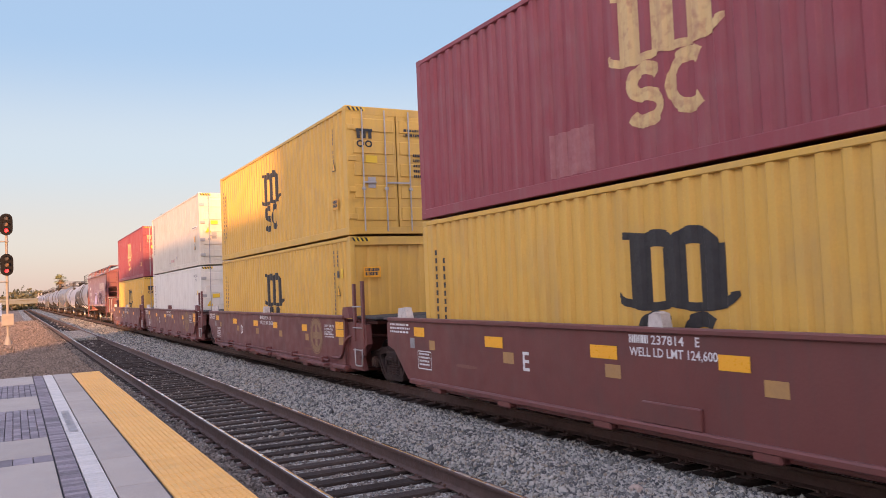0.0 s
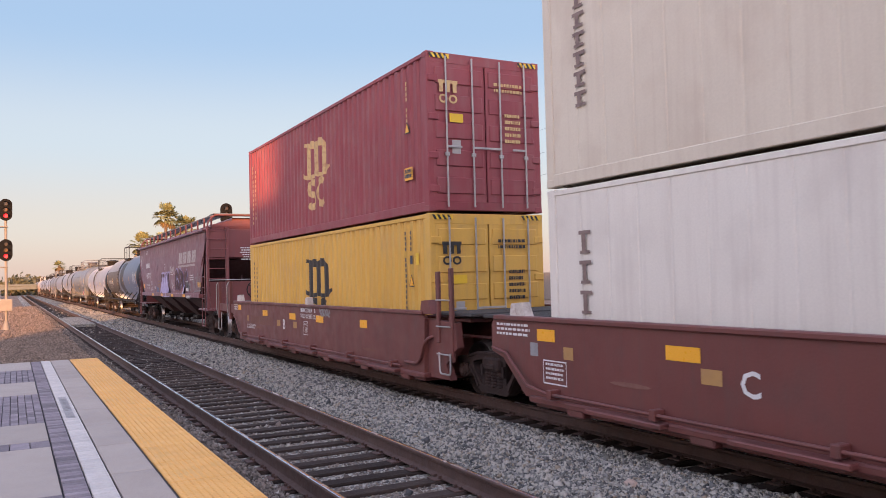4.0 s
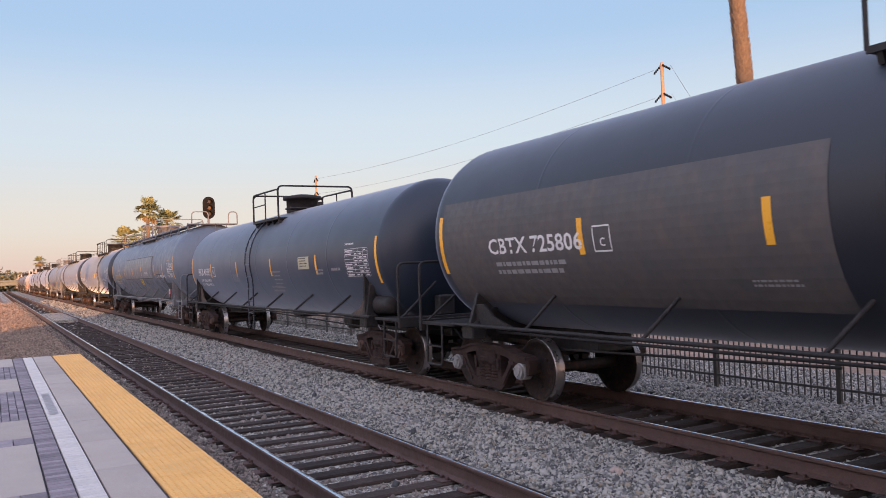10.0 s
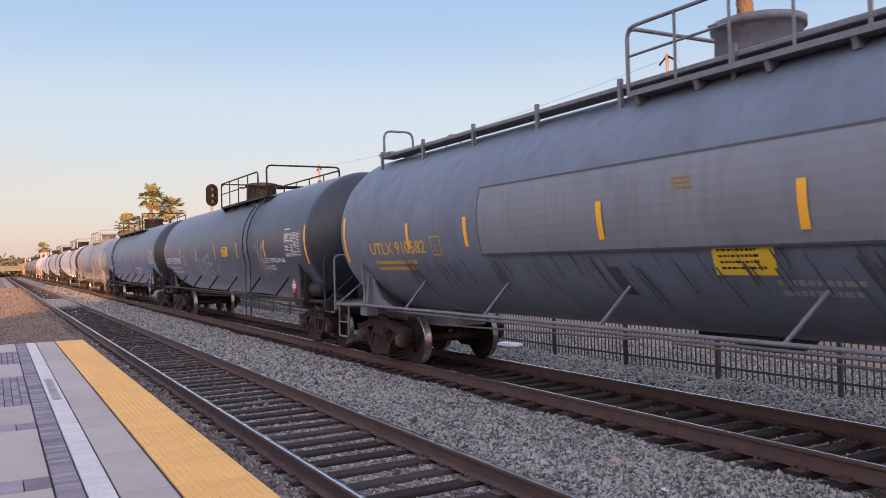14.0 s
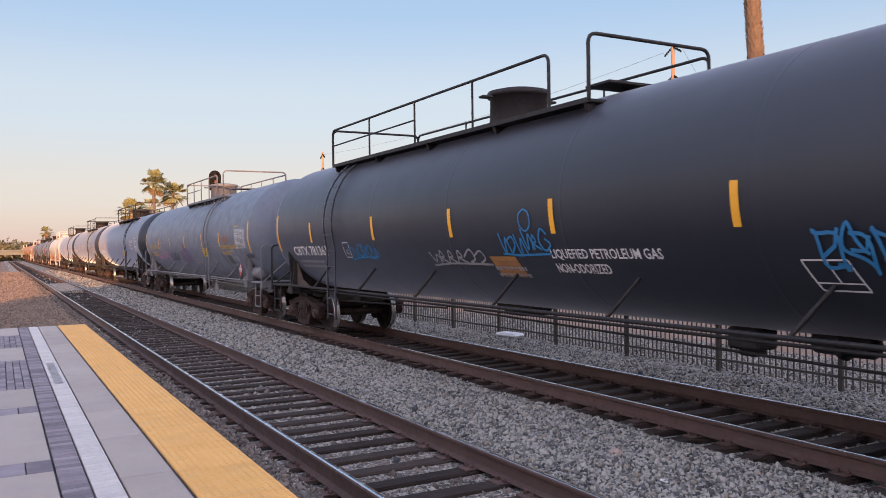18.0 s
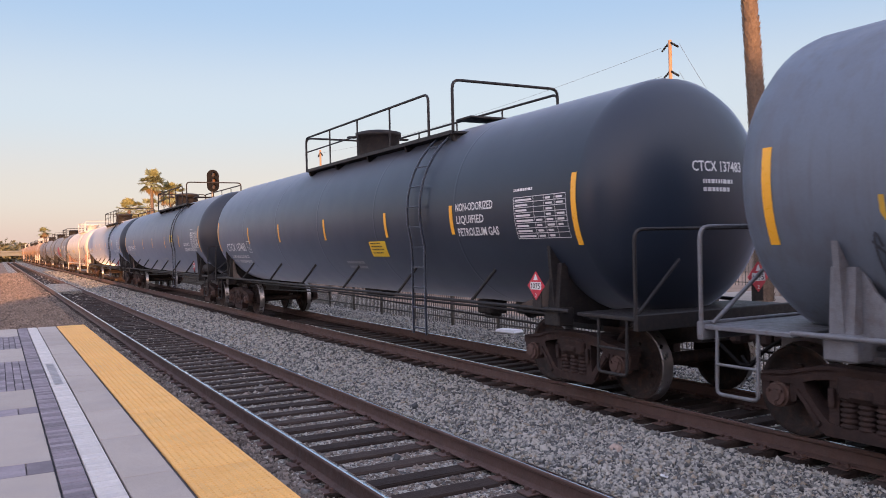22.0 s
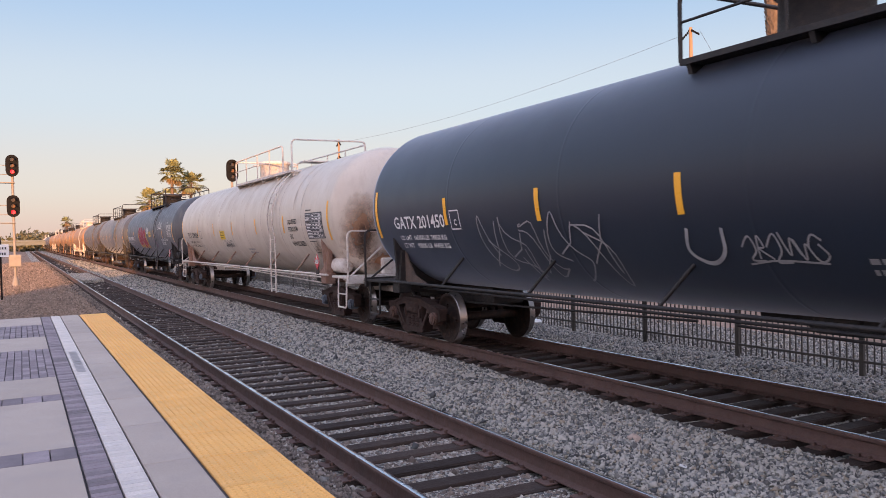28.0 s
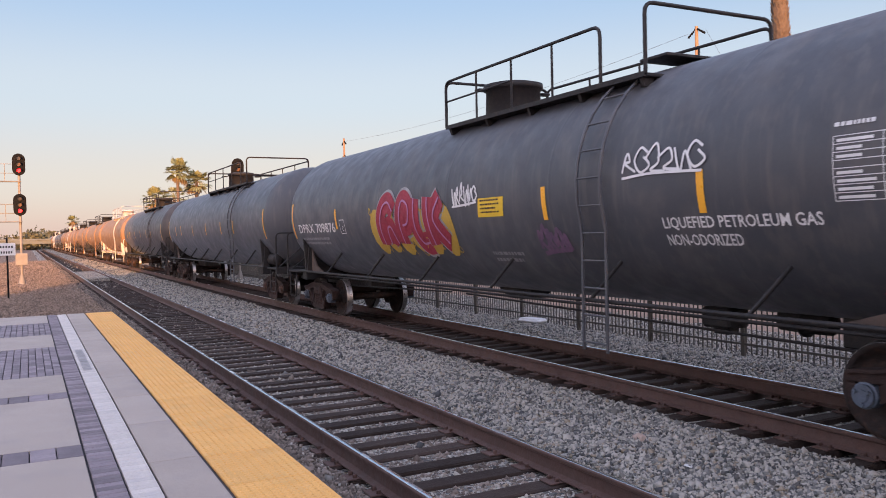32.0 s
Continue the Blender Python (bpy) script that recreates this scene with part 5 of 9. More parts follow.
def smooth_panel(axis_len, height):
    """A flat insulated panel with faint vertical laps."""
    ys, prof = [], []
    n = 22
    for k in range(n):
        for t, x in ((0.0, 0.0), (0.9, 0.002), (0.94, 0.007), (0.97, 0.007)):
            ys.append(axis_len * (k + t) / n)
            prof.append(x)
    ys.append(axis_len)
    prof.append(0.0)
    n = len(ys)
    v = [(x, y, z) for z in (0.0, height) for x, y in zip(prof, ys)]
    v += [(0.03, y, z) for z in (0.0, height) for y in ys]
    f = [(k, k + 1, n + k + 1, n + k) for k in range(n - 1)] + [(2 * n + k, 3 * n + k, 3 * n + k + 1, 2 * n + k + 1) for k in range(n - 1)]
    f += [(n + k, n + k + 1, 3 * n + k + 1, 3 * n + k) for k in range(n - 1)]
    return Build().add(v, f)


def container(label, paint, u, z, doors=True, smooth=False, logo=None, group="containers on the well cars"):
    c = ride(thing("shipping_container", label, "container", group=group), u, XF, z)
    m = M[paint]
    hw, hl = CW / 2, CL / 2
    for s in (-1, 1):
        key = ("side", smooth)
        me = stock(key, lambda: smooth_panel(CL - 0.3, CH - 0.25) if smooth else corrugated(CL - 0.3, CH - 0.25))
        part("side_panel", me, m, c, "", pose(-hw + 0.012, -hl + 0.15, 0.17) if s < 0 else pose(hw - 0.012, hl - 0.15, 0.17, 0, 0, 180))
        part("top_rail", stock(("toprail", s), lambda: Build().soft(min(s * (hw - 0.07), s * hw), max(s * (hw - 0.07), s * hw), -hl + 0.15, hl - 0.15, CH - 0.09, CH - 0.012, 0.01)), m, c)
        part("bottom_rail", stock(("botrail", s), lambda: Build().soft(min(s * (hw - 0.07), s * hw), max(s * (hw - 0.07), s * hw), -hl + 0.15, hl - 0.15, 0.01, 0.18, 0.01)), m, c)
        for e in (-1, 1):
            part("corner_post", stock(("post", s, e), lambda: Build().soft(min(s * (hw - 0.12), s * hw), max(s * (hw - 0.12), s * hw), min(e * (hl - 0.17), e * hl), max(e * (hl - 0.17), e * hl), 0.1, CH - 0.1, 0.012)), m, c)
            for zz in (0.0, CH - 0.118):
                part("corner_casting", stock(("casting", s, e, zz > 1), lambda: casting(s, e, zz)), m, c)
    part("roof", stock("box_roof", lambda: Build().soft(-hw + 0.03, hw - 0.03, -hl + 0.1, hl - 0.1, CH - 0.06, CH - 0.02, 0.01)), m, c)
    part("floor", stock("box_floor", lambda: Build().soft(-hw + 0.06, hw - 0.06, -hl + 0.06, hl - 0.06, 0.05, 0.17, 0.01)), m, c)
    for e in (-1, 1):
        part("end_header", stock(("header", e), lambda: Build().soft(-hw + 0.1, hw - 0.1, min(e * (hl - 0.1), e * hl), max(e * (hl - 0.1), e * hl), CH - 0.2, CH - 0.01, 0.01)), m, c)
        part("end_sill", stock(("box_sill", e), lambda: Build().soft(-hw + 0.1, hw - 0.1, min(e * (hl - 0.1), e * hl), max(e * (hl - 0.1), e * hl), 0.02, 0.18, 0.01)), m, c)
    part("end_wall", stock("endwall", lambda: corrugated(CW - 0.24, CH - 0.36, 0.04, 0.25)), m, c, "", pose(-hw + 0.12, hl - 0.05, 0.17, 0, 0, -90))
    if not doors:
        part("end_wall", stock("endwall", lambda: None), m, c, "", pose(hw - 0.12, -hl + 0.05, 0.17, 0, 0, 90))
    else:
        for s in (-1, 1):
            d = part("door", stock(("door", s), lambda: door_mesh(s)), m, c)
            x0, x1 = sorted((s * 0.072, s * (hw - 0.16)))
            for k in range(5):
                part("door_panel", stock(("door_panel", s), lambda: Build().soft(x0, x1, -hl - 0.022, -hl + 0.01, 0.0, 0.3, 0.02)), m, d, "", pose(0, 0, 0.32 + k * 0.5))
            for x in (0.3, 0.85):
                part("lock_rod", stock(("rod", s, x), lambda: Build().cyl((s * x, -hl - 0.05, 0.08), (s * x, -hl - 0.05, CH - 0.08), 0.018, 8).soft(s * x - 0.045, s * x + 0.045, -hl - 0.07, -hl - 0.03, 1.0, 1.07, 0.01).soft(min(s * x, s * (x - 0.3)), max(s * x, s * (x - 0.3)), -hl - 0.075, -hl - 0.055, 1.15, 1.19, 0.005)), M["galvanized"], d, "steel door lock rod")
            for zz in (0.35, 0.95, 1.65, 2.35):
                part("hinge", stock(("hinge", s, zz), lambda: Build().soft(min(s * (hw - 0.02), s * (hw - 0.22)), max(s * (hw - 0.02), s * (hw - 0.22)), -hl - 0.03, -hl + 0.01, zz, zz + 0.12, 0.01)), m if not smooth else M["galvanized"], d)
    if logo:
        logo(c)
    return c


def casting(s, e, zz):
    hw, hl = CW / 2 + 0.003, CL / 2 + 0.003
    return Build().soft(min(s * (hw - 0.162), s * hw), max(s * (hw - 0.162), s * hw), min(e * (hl - 0.178), e * hl), max(e * (hl - 0.178), e * hl), zz, zz + 0.118, 0.012)


def door_mesh(s):
    hw, hl = CW / 2, CL / 2
    x0, x1 = sorted((s * 0.012, s * (hw - 0.1)))
    b = Build().soft(x0, x1, -hl + 0.0, -hl + 0.05, 0.17, CH - 0.19, 0.01)
    return b


def drape(b):
    """Lay flat paint on a container's pressed side, following its ribs."""
    start, pitch, deep = -CL / 2 + 0.15, 0.278, 0.045
    bm = bmesh.new()
    me = b.mesh("paint")
    bm.from_mesh(me)
    bpy.data.meshes.remove(me)
    lo, hi = min(v.co.y for v in bm.verts), max(v.co.y for v in bm.verts)
    k = int((lo - start) / pitch) - 1
    while start + k * pitch < hi:
        for dy in (0.0, 0.094, 0.139, 0.233):
            y = start + k * pitch + dy
            if lo < y < hi:
                bmesh.ops.bisect_plane(bm, geom=bm.verts[:] + bm.edges[:] + bm.faces[:], plane_co=(0, y, 0), plane_no=(0, 1, 0))
        k += 1
    for v in bm.verts:
        d = (v.co.y - start) % pitch
        rib = 0.0 if d < 0.094 else (d - 0.094) / 0.045 if d < 0.139 else 1.0 if d < 0.233 else (pitch - d) / 0.045
        v.co.x += 0.012 + deep * rib
    me = bpy.data.meshes.new("paint")
    bm.to_mesh(me)
    bm.free()
    return me


def line_logo(colour, y=-0.08, foot=1.4):
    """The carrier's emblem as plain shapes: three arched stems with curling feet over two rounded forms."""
    def put(c):
        s = Side(flat=-CW / 2, proud=0.003)
        s2 = Side(flat=-CW / 2, proud=0.005)

        def arc(cy, cz, ry, rz, a0, a1, n=12):
            return [(cy + ry * math.cos(radians(a0 + (a1 - a0) * k / n)), cz + rz * math.sin(radians(a0 + (a1 - a0) * k / n))) for k in range(n + 1)]

        b = Build()
        for i in range(3):
            yy = y + 0.56 - 0.56 * i
            s.strip(b, yy + 0.19, yy - 0.19, foot, foot + 0.66 + (0.16 if i == 0 else 0.0), 4)
        for i in range(2):
            s2.line(b, arc(y + 0.28 - 0.56 * i, foot + 0.62, 0.28, 0.16, 180, 0), 0.2)
        s2.line(b, [(y + 0.82, foot + 0.84), (y + 0.45, foot + 0.8)], 0.09)
        s2.line(b, arc(y + 0.42, foot + 0.12, 0.5, 0.14, 10, -170), 0.1)
        s2.line(b, arc(y - 0.36, foot + 0.12, 0.5, 0.14, 170, 350)[::-1], 0.1)
        part("emblem", drape(b), M[colour], c, "large carrier emblem of arched stems")
        b = Build()
        s.line(b, arc(y + 0.32, foot - 0.3, 0.22, 0.16, 155, -90, 14)[::1] + arc(y + 0.32, foot - 0.61, 0.24, 0.16, 90, 335, 14), 0.16)
        part("emblem_round", drape(b), M[colour], c)
        b = Build()
        s.line(b, arc(y - 0.38, foot - 0.44, 0.27, 0.29, -130, 130)[::-1], 0.17)
        part("emblem_round", drape(b), M[colour], c)
    return put


class End(Side):
    """The leading end of a box, in (to the left, height)."""

    def at(self, s, z, lift=0.0):
        return (-s, self.flat - lift, z)


def box_marks(c, colour, tier, vertical=True, sign=True, doors=True, hazard=True):
    """Vertical company lettering as bars, number bars, stickers, door marks."""
    s = Side(flat=-CW / 2, proud=0.01)
    if vertical:
        for dy, z0, n in ((0.5, 0.2, 13), (0.78, 0.05, 11)):
            b = Build()
            for k in range(n):
                if dy > 0.7 and k == 8:
                    continue
                z = z0 + 2.15 - 0.14 * k
                s.strip(b, CL / 2 - dy + 0.035, CL / 2 - dy - 0.035, z - 0.09, z, 1)
            part("vertical_lettering", b, M[colour], c, "column of block lettering")
    near = -CL / 2
    if colour == "grey_mark" and tier == 1:
        part("container_number", write(s, "TEMU 928308 3", near + 1.36, 2.47, 0.11, 0.76), M["slate_mark"], c, "dark stencilled container number")
        part("container_number", write(s, "45R1", near + 1.07, 2.31, 0.11, 0.28), M["slate_mark"], c)
        strip = part("label_strip", s.strip(Build(), near + 1.36, near + 0.37, 1.26, 1.36, 1), M["white_mark"], c, "white label strip")
        part("notice_print", bars(Side(flat=-CW / 2, proud=0.014), near + 1.3, 1.29, 0.85, 0.045, 1, None, 5, 0.95), M["slate_mark"], strip)
        part("sticker", s.strip(Build(), near + 0.7, near + 0.58, 1.75, 1.93, 1), M["yellow_sign"], c, "yellow caution sticker")
        b = s.line(Build(), [(near + 0.94, 1.82), (near + 0.83, 1.82), (near + 0.83, 1.92), (near + 0.94, 1.92), (near + 0.94, 1.82)], 0.014)
        part("notice_frame", bars(s, near + 0.94, 1.75, 0.1, 0.05, 1, b, 4, 0.9), M["slate_mark"], c)
    elif colour != "grey_mark":
        for dy, z0, n in ((1.0, 2.62, 16), (0.77, 2.62, 6)) if tier == 1 else ((0.82, 2.5, 9),):
            b = Build()
            for k in range(n):
                if k != 4:
                    s.strip(b, near + dy + 0.025, near + dy - 0.025, z0 - 0.1 * k - 0.07, z0 - 0.1 * k, 1)
            part("number_column", b, M["slate_mark"] if colour == "black_mark" else M[colour], c)
    if sign:
        y0, z0 = (near + 0.87, 1.58) if tier == 1 else (near + 1.05, 0.66) if colour == "grey_mark" else (near + 0.92, 1.52)
        if tier == 2 or colour != "grey_mark":
            tri = part("warning_triangle", Build().prism([(y0, z0), (y0 - 0.22, z0), (y0 - 0.11, z0 + 0.23)], "x", -CW / 2 - 0.012, -CW / 2 - 0.008), M["black_mark"], c, "black-edged yellow warning triangle")
            part("triangle_face", Build().prism([(y0 - 0.03, z0 + 0.02), (y0 - 0.19, z0 + 0.02), (y0 - 0.11, z0 + 0.19)], "x", -CW / 2 - 0.016, -CW / 2 - 0.012), M["reflector"], tri, "yellow face")
        if colour == "grey_mark" and tier == 2:
            part("sticker", s.strip(Build(), near + 1.06, near + 0.82, 0.98, 1.2, 1), M["reflector"], c, "orange caution sticker")
            strip = part("label_strip", s.strip(Build(), near + 1.4, near + 0.43, 1.5, 1.6, 1), M["white_mark"], c, "white label strip")
            part("notice_print", bars(Side(flat=-CW / 2, proud=0.014), near + 1.34, 1.53, 0.85, 0.045, 1, None, 5, 0.95), M["slate_mark"], strip)
        elif tier == 2:
            st = part("sticker", s.strip(Build(), near + 0.96, near + 0.62, 0.64, 0.88, 1), M["reflector"], c, "orange caution sticker")
            part("notice_print", bars(Side(flat=-CW / 2, proud=0.014), near + 0.93, 0.67, 0.28, 0.18, 2, None, 6, 0.8), M["slate_mark"], st)
        elif colour != "grey_mark":
            part("sticker", s.strip(Build(), near + 0.57, near + 0.45, 1.98, 2.2, 1), M["yellow_sign"], c, "yellow caution sticker")
            part("sticker", s.strip(Build(), near + 0.82, near + 0.71, 2.0, 2.16, 1), M["slate_mark"], c, "dark notice sticker")
    e = End(flat=-CL / 2 - 0.036)
    if hazard:
        top = End(flat=-CL / 2 - 0.012)
        for x in (1.15, -0.75):
            part("hazard_band", top.strip(Build(), x, x - 0.4, CH - 0.115, CH - 0.03, 1), M["yellow_sign"], c)
            b = Build()
            t2 = End(flat=-CL / 2 - 0.016)
            for k in range(4):
                t2.strip(b, x - 0.02 - 0.1 * k, x - 0.07 - 0.1 * k, CH - 0.115, CH - 0.03, 1, 0.05)
            part("hazard_stripes", b, M["black_mark"], c, "black diagonal hazard stripes")
    if not doors:
        st = part("sticker", e.strip(Build(), 0.93, 0.52, 1.98, 2.21, 1), M["reflector"], c, "orange caution sticker")
        part("notice_print", bars(End(flat=-CL / 2 - 0.04), 0.89, 2.0, 0.34, 0.18, 2, None, 7, 0.8), M["slate_mark"], st)
        b = Build()
        for k in range(17):
            if k not in (4, 11):
                e.strip(b, -0.72, -0.77, 2.62 - 0.1 * k, 2.69 - 0.1 * k, 1)
        part("number_column", b, M["slate_mark"], c)
        return
    if vertical or colour == "cream_mark":
        b = Build()
        for k in range(3):
            e.strip(b, 0.98 - 0.14 * k, 0.9 - 0.14 * k, 2.16, 2.36, 1)
        e.strip(b, 1.0, 0.6, 2.32, 2.38, 1)
        e.disc(b, 0.9, 2.04, 0.09, 0.08, 14, 0.05, 0.045)
        e.disc(b, 0.7, 2.04, 0.09, 0.08, 14, 0.05, 0.045)
        part("door_emblem", b, M[colour], c, "small carrier emblem on the door")
    part("door_stencil", bars(e, -0.18, 2.2, 0.62, 0.22, 2, None, tier), M["grey_mark" if colour == "grey_mark" else colour], c)
    part("door_stencil", bars(e, -0.4, 1.25, 0.36, 0.6, 5, None, tier + 3), M["grey_mark" if colour == "grey_mark" else colour], c)
    part("sticker", e.strip(Build(), 0.78, 0.5, 1.62, 1.78, 1), M["yellow_sign"], c, "yellow caution sticker")
    part("notice_plate", e.strip(Build(), 0.74, 0.56, 1.05, 1.3, 1), M["galvanized"], c)
    if colour == "grey_mark":
        tri = End(flat=-CL / 2 - 0.04)
        b = Build().add([tri.at(1.0, 1.3), tri.at(0.76, 1.3), tri.at(0.88, 1.52)], [(0, 1, 2)])
        part("warning_triangle", b, M["yellow_sign"], c)
        part("sticker", e.strip(Build(), -0.1, -0.28, 1.3, 1.55, 1), M["yellow_sign"], c)
        part("notice_plate", e.strip(Build(), -0.6, -0.75, 1.5, 1.75, 1), M["grey_mark"], c)


def reefer_marks(c, letters_n, z_top, size, notice):
    """A column of large serif lettering as bars, and a red notice."""
    s = Side(flat=-CW / 2, proud=0.008)
    for k in range(letters_n):
        z = z_top - size * 1.3 * k
        b = Build()
        s.strip(b, 5.36, 5.28, z - size, z, 1)
        s.strip(b, 5.42, 5.18, z - 0.05, z, 1)
        s.strip(b, 5.4, 5.2, z - size, z - size + 0.04, 1)
        part("column_mark", b, M["umber_mark"], c, "faded brown lettering shape")
    if notice:
        part("notice", write(s, "NO FORKLIFT", 0.5, 0.38, 0.13, 0.9), M["red_mark"], c, "red stencilled notice reading NO FORKLIFT")
        for k, (y, z, w, h) in enumerate(((-1.0, 0.55, 0.12, 0.06), (0.75, 0.36, 0.2, 0.03))):
            part("scuff", s.disc(Build(), y, z, w, h, 12), M["scuff"], c)


M["umber_mark"] = surf("umber_mark", (0.16, 0.11, 0.1), (0.24, 0.18, 0.16), 0.6, 0, 8, 80, 0.02)
M["scuff"] = surf("scuff", (0.42, 0.37, 0.35), (0.5, 0.46, 0.44), 0.7, 0, 6, 60, 0.02)


# ---- articulated well car ----
M["deck_steel"] = surf("deck_steel", (0.055, 0.055, 0.058), (0.08, 0.075, 0.072), 0.7, 0.0, 6, 120, 0.5, 0, (0.05, 0.035, 0.03), 0.5, 0.2)
def well_unit(letter, u, lead_truck=True, tail_truck=False, crest=True, seed=1):
    car = ride(thing("well_car", "brown steel articulated double-stack well car unit", "well car", group="well car units"), u)
    m = M["well_brown"]
    wl = []
    if lead_truck:
        truck_parts(car, -7.93, wl)
    if tail_truck:
        truck_parts(car, 7.93, wl)
    WHEELS.extend(wl)
    for s in (-1, 1):
        x0, x1 = sorted((s * 1.44, s * 1.5))
        prof = [(-6.3, 0.33), (6.35, 0.33), (6.9, 0.82), (7.2, 0.9), (7.2, 1.3), (7.1, 1.4), (-6.2, 1.4), (-6.35, 1.3)]
        part("side_sheet", stock(("well_side", s), lambda: Build().prism(prof, "x", x0, x1)), m, car, "" if s > 0 else "brown steel side sheet")
        part("top_chord", stock(("well_top", s), lambda: Build().soft(min(s * 1.4, s * 1.54), max(s * 1.4, s * 1.54), -6.3, 7.1, 1.36, 1.43, 0.015)), m, car)
        part("bottom_chord", stock(("well_bot", s), lambda: Build().soft(min(s * 1.3, s * 1.56), max(s * 1.3, s * 1.56), -6.4, 6.2, 0.27, 0.36, 0.02)), m, car)
        for y in (-4.8, -2.6, -0.3, 2.0, 4.2) if letter != "E" else ():
            part("step_pad", stock(("pad", s), lambda: Build().soft(min(s * 1.5, s * 1.68), max(s * 1.5, s * 1.68), -0.65, 0.65, 0.3, 0.36, 0.012)), m, car, "", pose(0, y, 0))
        for y in (-5.6, -3.7, -1.5, 0.9, 3.1, 5.2):
            part("jacking_block", stock(("block", s), lambda: Build().soft(min(s * 1.38, s * 1.55), max(s * 1.38, s * 1.55), -0.17, 0.17, 0.19, 0.3, 0.02)), m, car, "", pose(0, y, 0))
    part("well_floor", stock("well_floor", lambda: Build().soft(-1.44, 1.44, -6.2, 6.2, 0.2, 0.27, 0.02)), m, car)
    for e in (-1, 1):
        y0, y1 = sorted((e * 6.25, e * 7.6))
        part("end_sill", stock(("well_end", e), lambda: Build().soft(-0.5, 0.5, y0, y1, 0.82, 1.25, 0.04).soft(-1.44, 1.44, min(e * 6.2, e * 6.32), max(e * 6.2, e * 6.32), 0.3, 1.35, 0.02).soft(-1.2, 1.2, min(e * 6.3, e * 7.4), max(e * 6.3, e * 7.4), 1.25, 1.31, 0.01)), m, car)
        part("deck", stock(("deck", e), lambda: Build().soft(-1.35, 1.35, min(e * 6.35, e * 7.7), max(e * 6.35, e * 7.7), 1.36, 1.41, 0.01)), M["deck_steel"], car, "grey grated end walkway")
    # leading end bracket, ladder and grab irons
    for s in (-1, 1):
        x = s * 1.42
        part("end_bracket", stock(("brk", s), lambda: Build().prism([(-6.2, 1.3), (-7.3, 1.25), (-7.35, 0.85), (-6.95, 0.55), (-7.1, 0.3), (-6.3, 0.3)], "x", min(s * 1.3, s * 1.42), max(s * 1.3, s * 1.42))), m, car)
        part("stanchion", stock(("stan", s), lambda: Build().soft(x - 0.03, x + 0.03, -6.78, -6.68, 0.9, 2.1, 0.01).soft(x - 0.03, x + 0.03, -7.24, -7.14, 0.6, 2.15, 0.01)), m, car)
        for z in (1.62, 1.18, 0.72):
            part("grab_iron", stock(("grab", s), lambda: Build().tube([(s * 1.47, -6.73, 0), (s * 1.47, -7.2, 0)], 0.014)), M["galvanized"], car, "bare steel grab iron", pose(0, 0, z))
        part("stirrup_step", stock(("wstep", s), lambda: Build().tube(bend([(s * 1.47, -6.8, 0.75), (s * 1.48, -6.85, 0.4), (s * 1.48, -7.2, 0.4), (s * 1.47, -7.2, 0.75)], 0.05), 0.016)), M["galvanized"], car, "bare steel step")
        for y in (-6.4, 6.5):
            part("corner_guide", stock(("guide", s, y), lambda: Build().prism([(y - 0.22, 1.38), (y + 0.22, 1.38), (y + 0.16, 1.6), (y - 0.1, 1.62)], "x", min(s * 1.36, s * 1.5), max(s * 1.36, s * 1.5))), M["well_brown"] if y < 0 else M["white_steel"], car)
    if tail_truck:
        tail_end(car, m)
    part("brake_pipe", stock("pipe", lambda: Build().tube(bend([(-1.53, -5.6, 0.5), (-1.53, -6.2, 0.5), (-1.53, -6.4, 1.0), (-1.0, -6.9, 1.0), (-0.5, -7.6, 0.95)], 0.25), 0.03)), m, car)
    side = Side(flat=-1.5)
    patches = ((5.83, 1.18, 0.4, 0), (3.36, 1.11, 0.5, 0), (0.85, 1.1, 0.5, 0), (-1.14, 1.09, 0.4, 0), (-3.62, 1.09, 0.38, 0), (-6.02, 1.2, 0.48, 0), (-6.02, 1.03, 0.48, 0), (5.35, 0.97, 0.2, 1), (2.97, 0.9, 0.28, 1), (0.69, 0.88, 0.28, 1), (-1.63, 0.88, 0.28, 1), (-3.8, 0.87, 0.24, 1), (-6.1, 0.86, 0.28, 1))
    if letter == "B":
        patches = ((6.38, 1.22, 0.36, 0), (3.54, 1.12, 0.5, 0), (1.04, 1.1, 0.5, 0), (-1.0, 1.1, 0.5, 0), (-3.62, 1.09, 0.38, 0), (5.38, 0.92, 0.18, 1), (2.24, 0.89, 0.3, 1), (0.84, 0.89, 0.28, 1))
    for y, z, w, dull in patches:
        part("reflective_patch", side.strip(Build(), y + w / 2, y - w / 2, z - 0.07, z + 0.09, 1), M["dull_reflector" if dull else "reflector"], car)
    part("unit_letter", write(side, letter, 2.6 if letter != "B" else 1.85, 0.76, 0.26), M["white_mark"], car, "white stencilled unit letter")
    b = bars(side, 0.38, 1.24, 0.32, 0.1, 1, None, 4, 0.95)
    part("owner_mark", b, M["white_mark"], car)
    part("unit_number", write(side, "237814", 0.02, 1.24, 0.1, 0.5), M["white_mark"], car)
    part("unit_mark", write(side, letter, -0.64, 1.24, 0.1), M["white_mark"], car)
    part("load_limit", write(side, {"E": "WELL LD LMT 124,600", "D": "WELL LD LMT 124,500", "C": "WELL LD LMT 125,100", "B": "WELL LD LMT 125,300"}[letter], 0.38, 1.1, 0.1, 1.32), M["white_mark"], car)
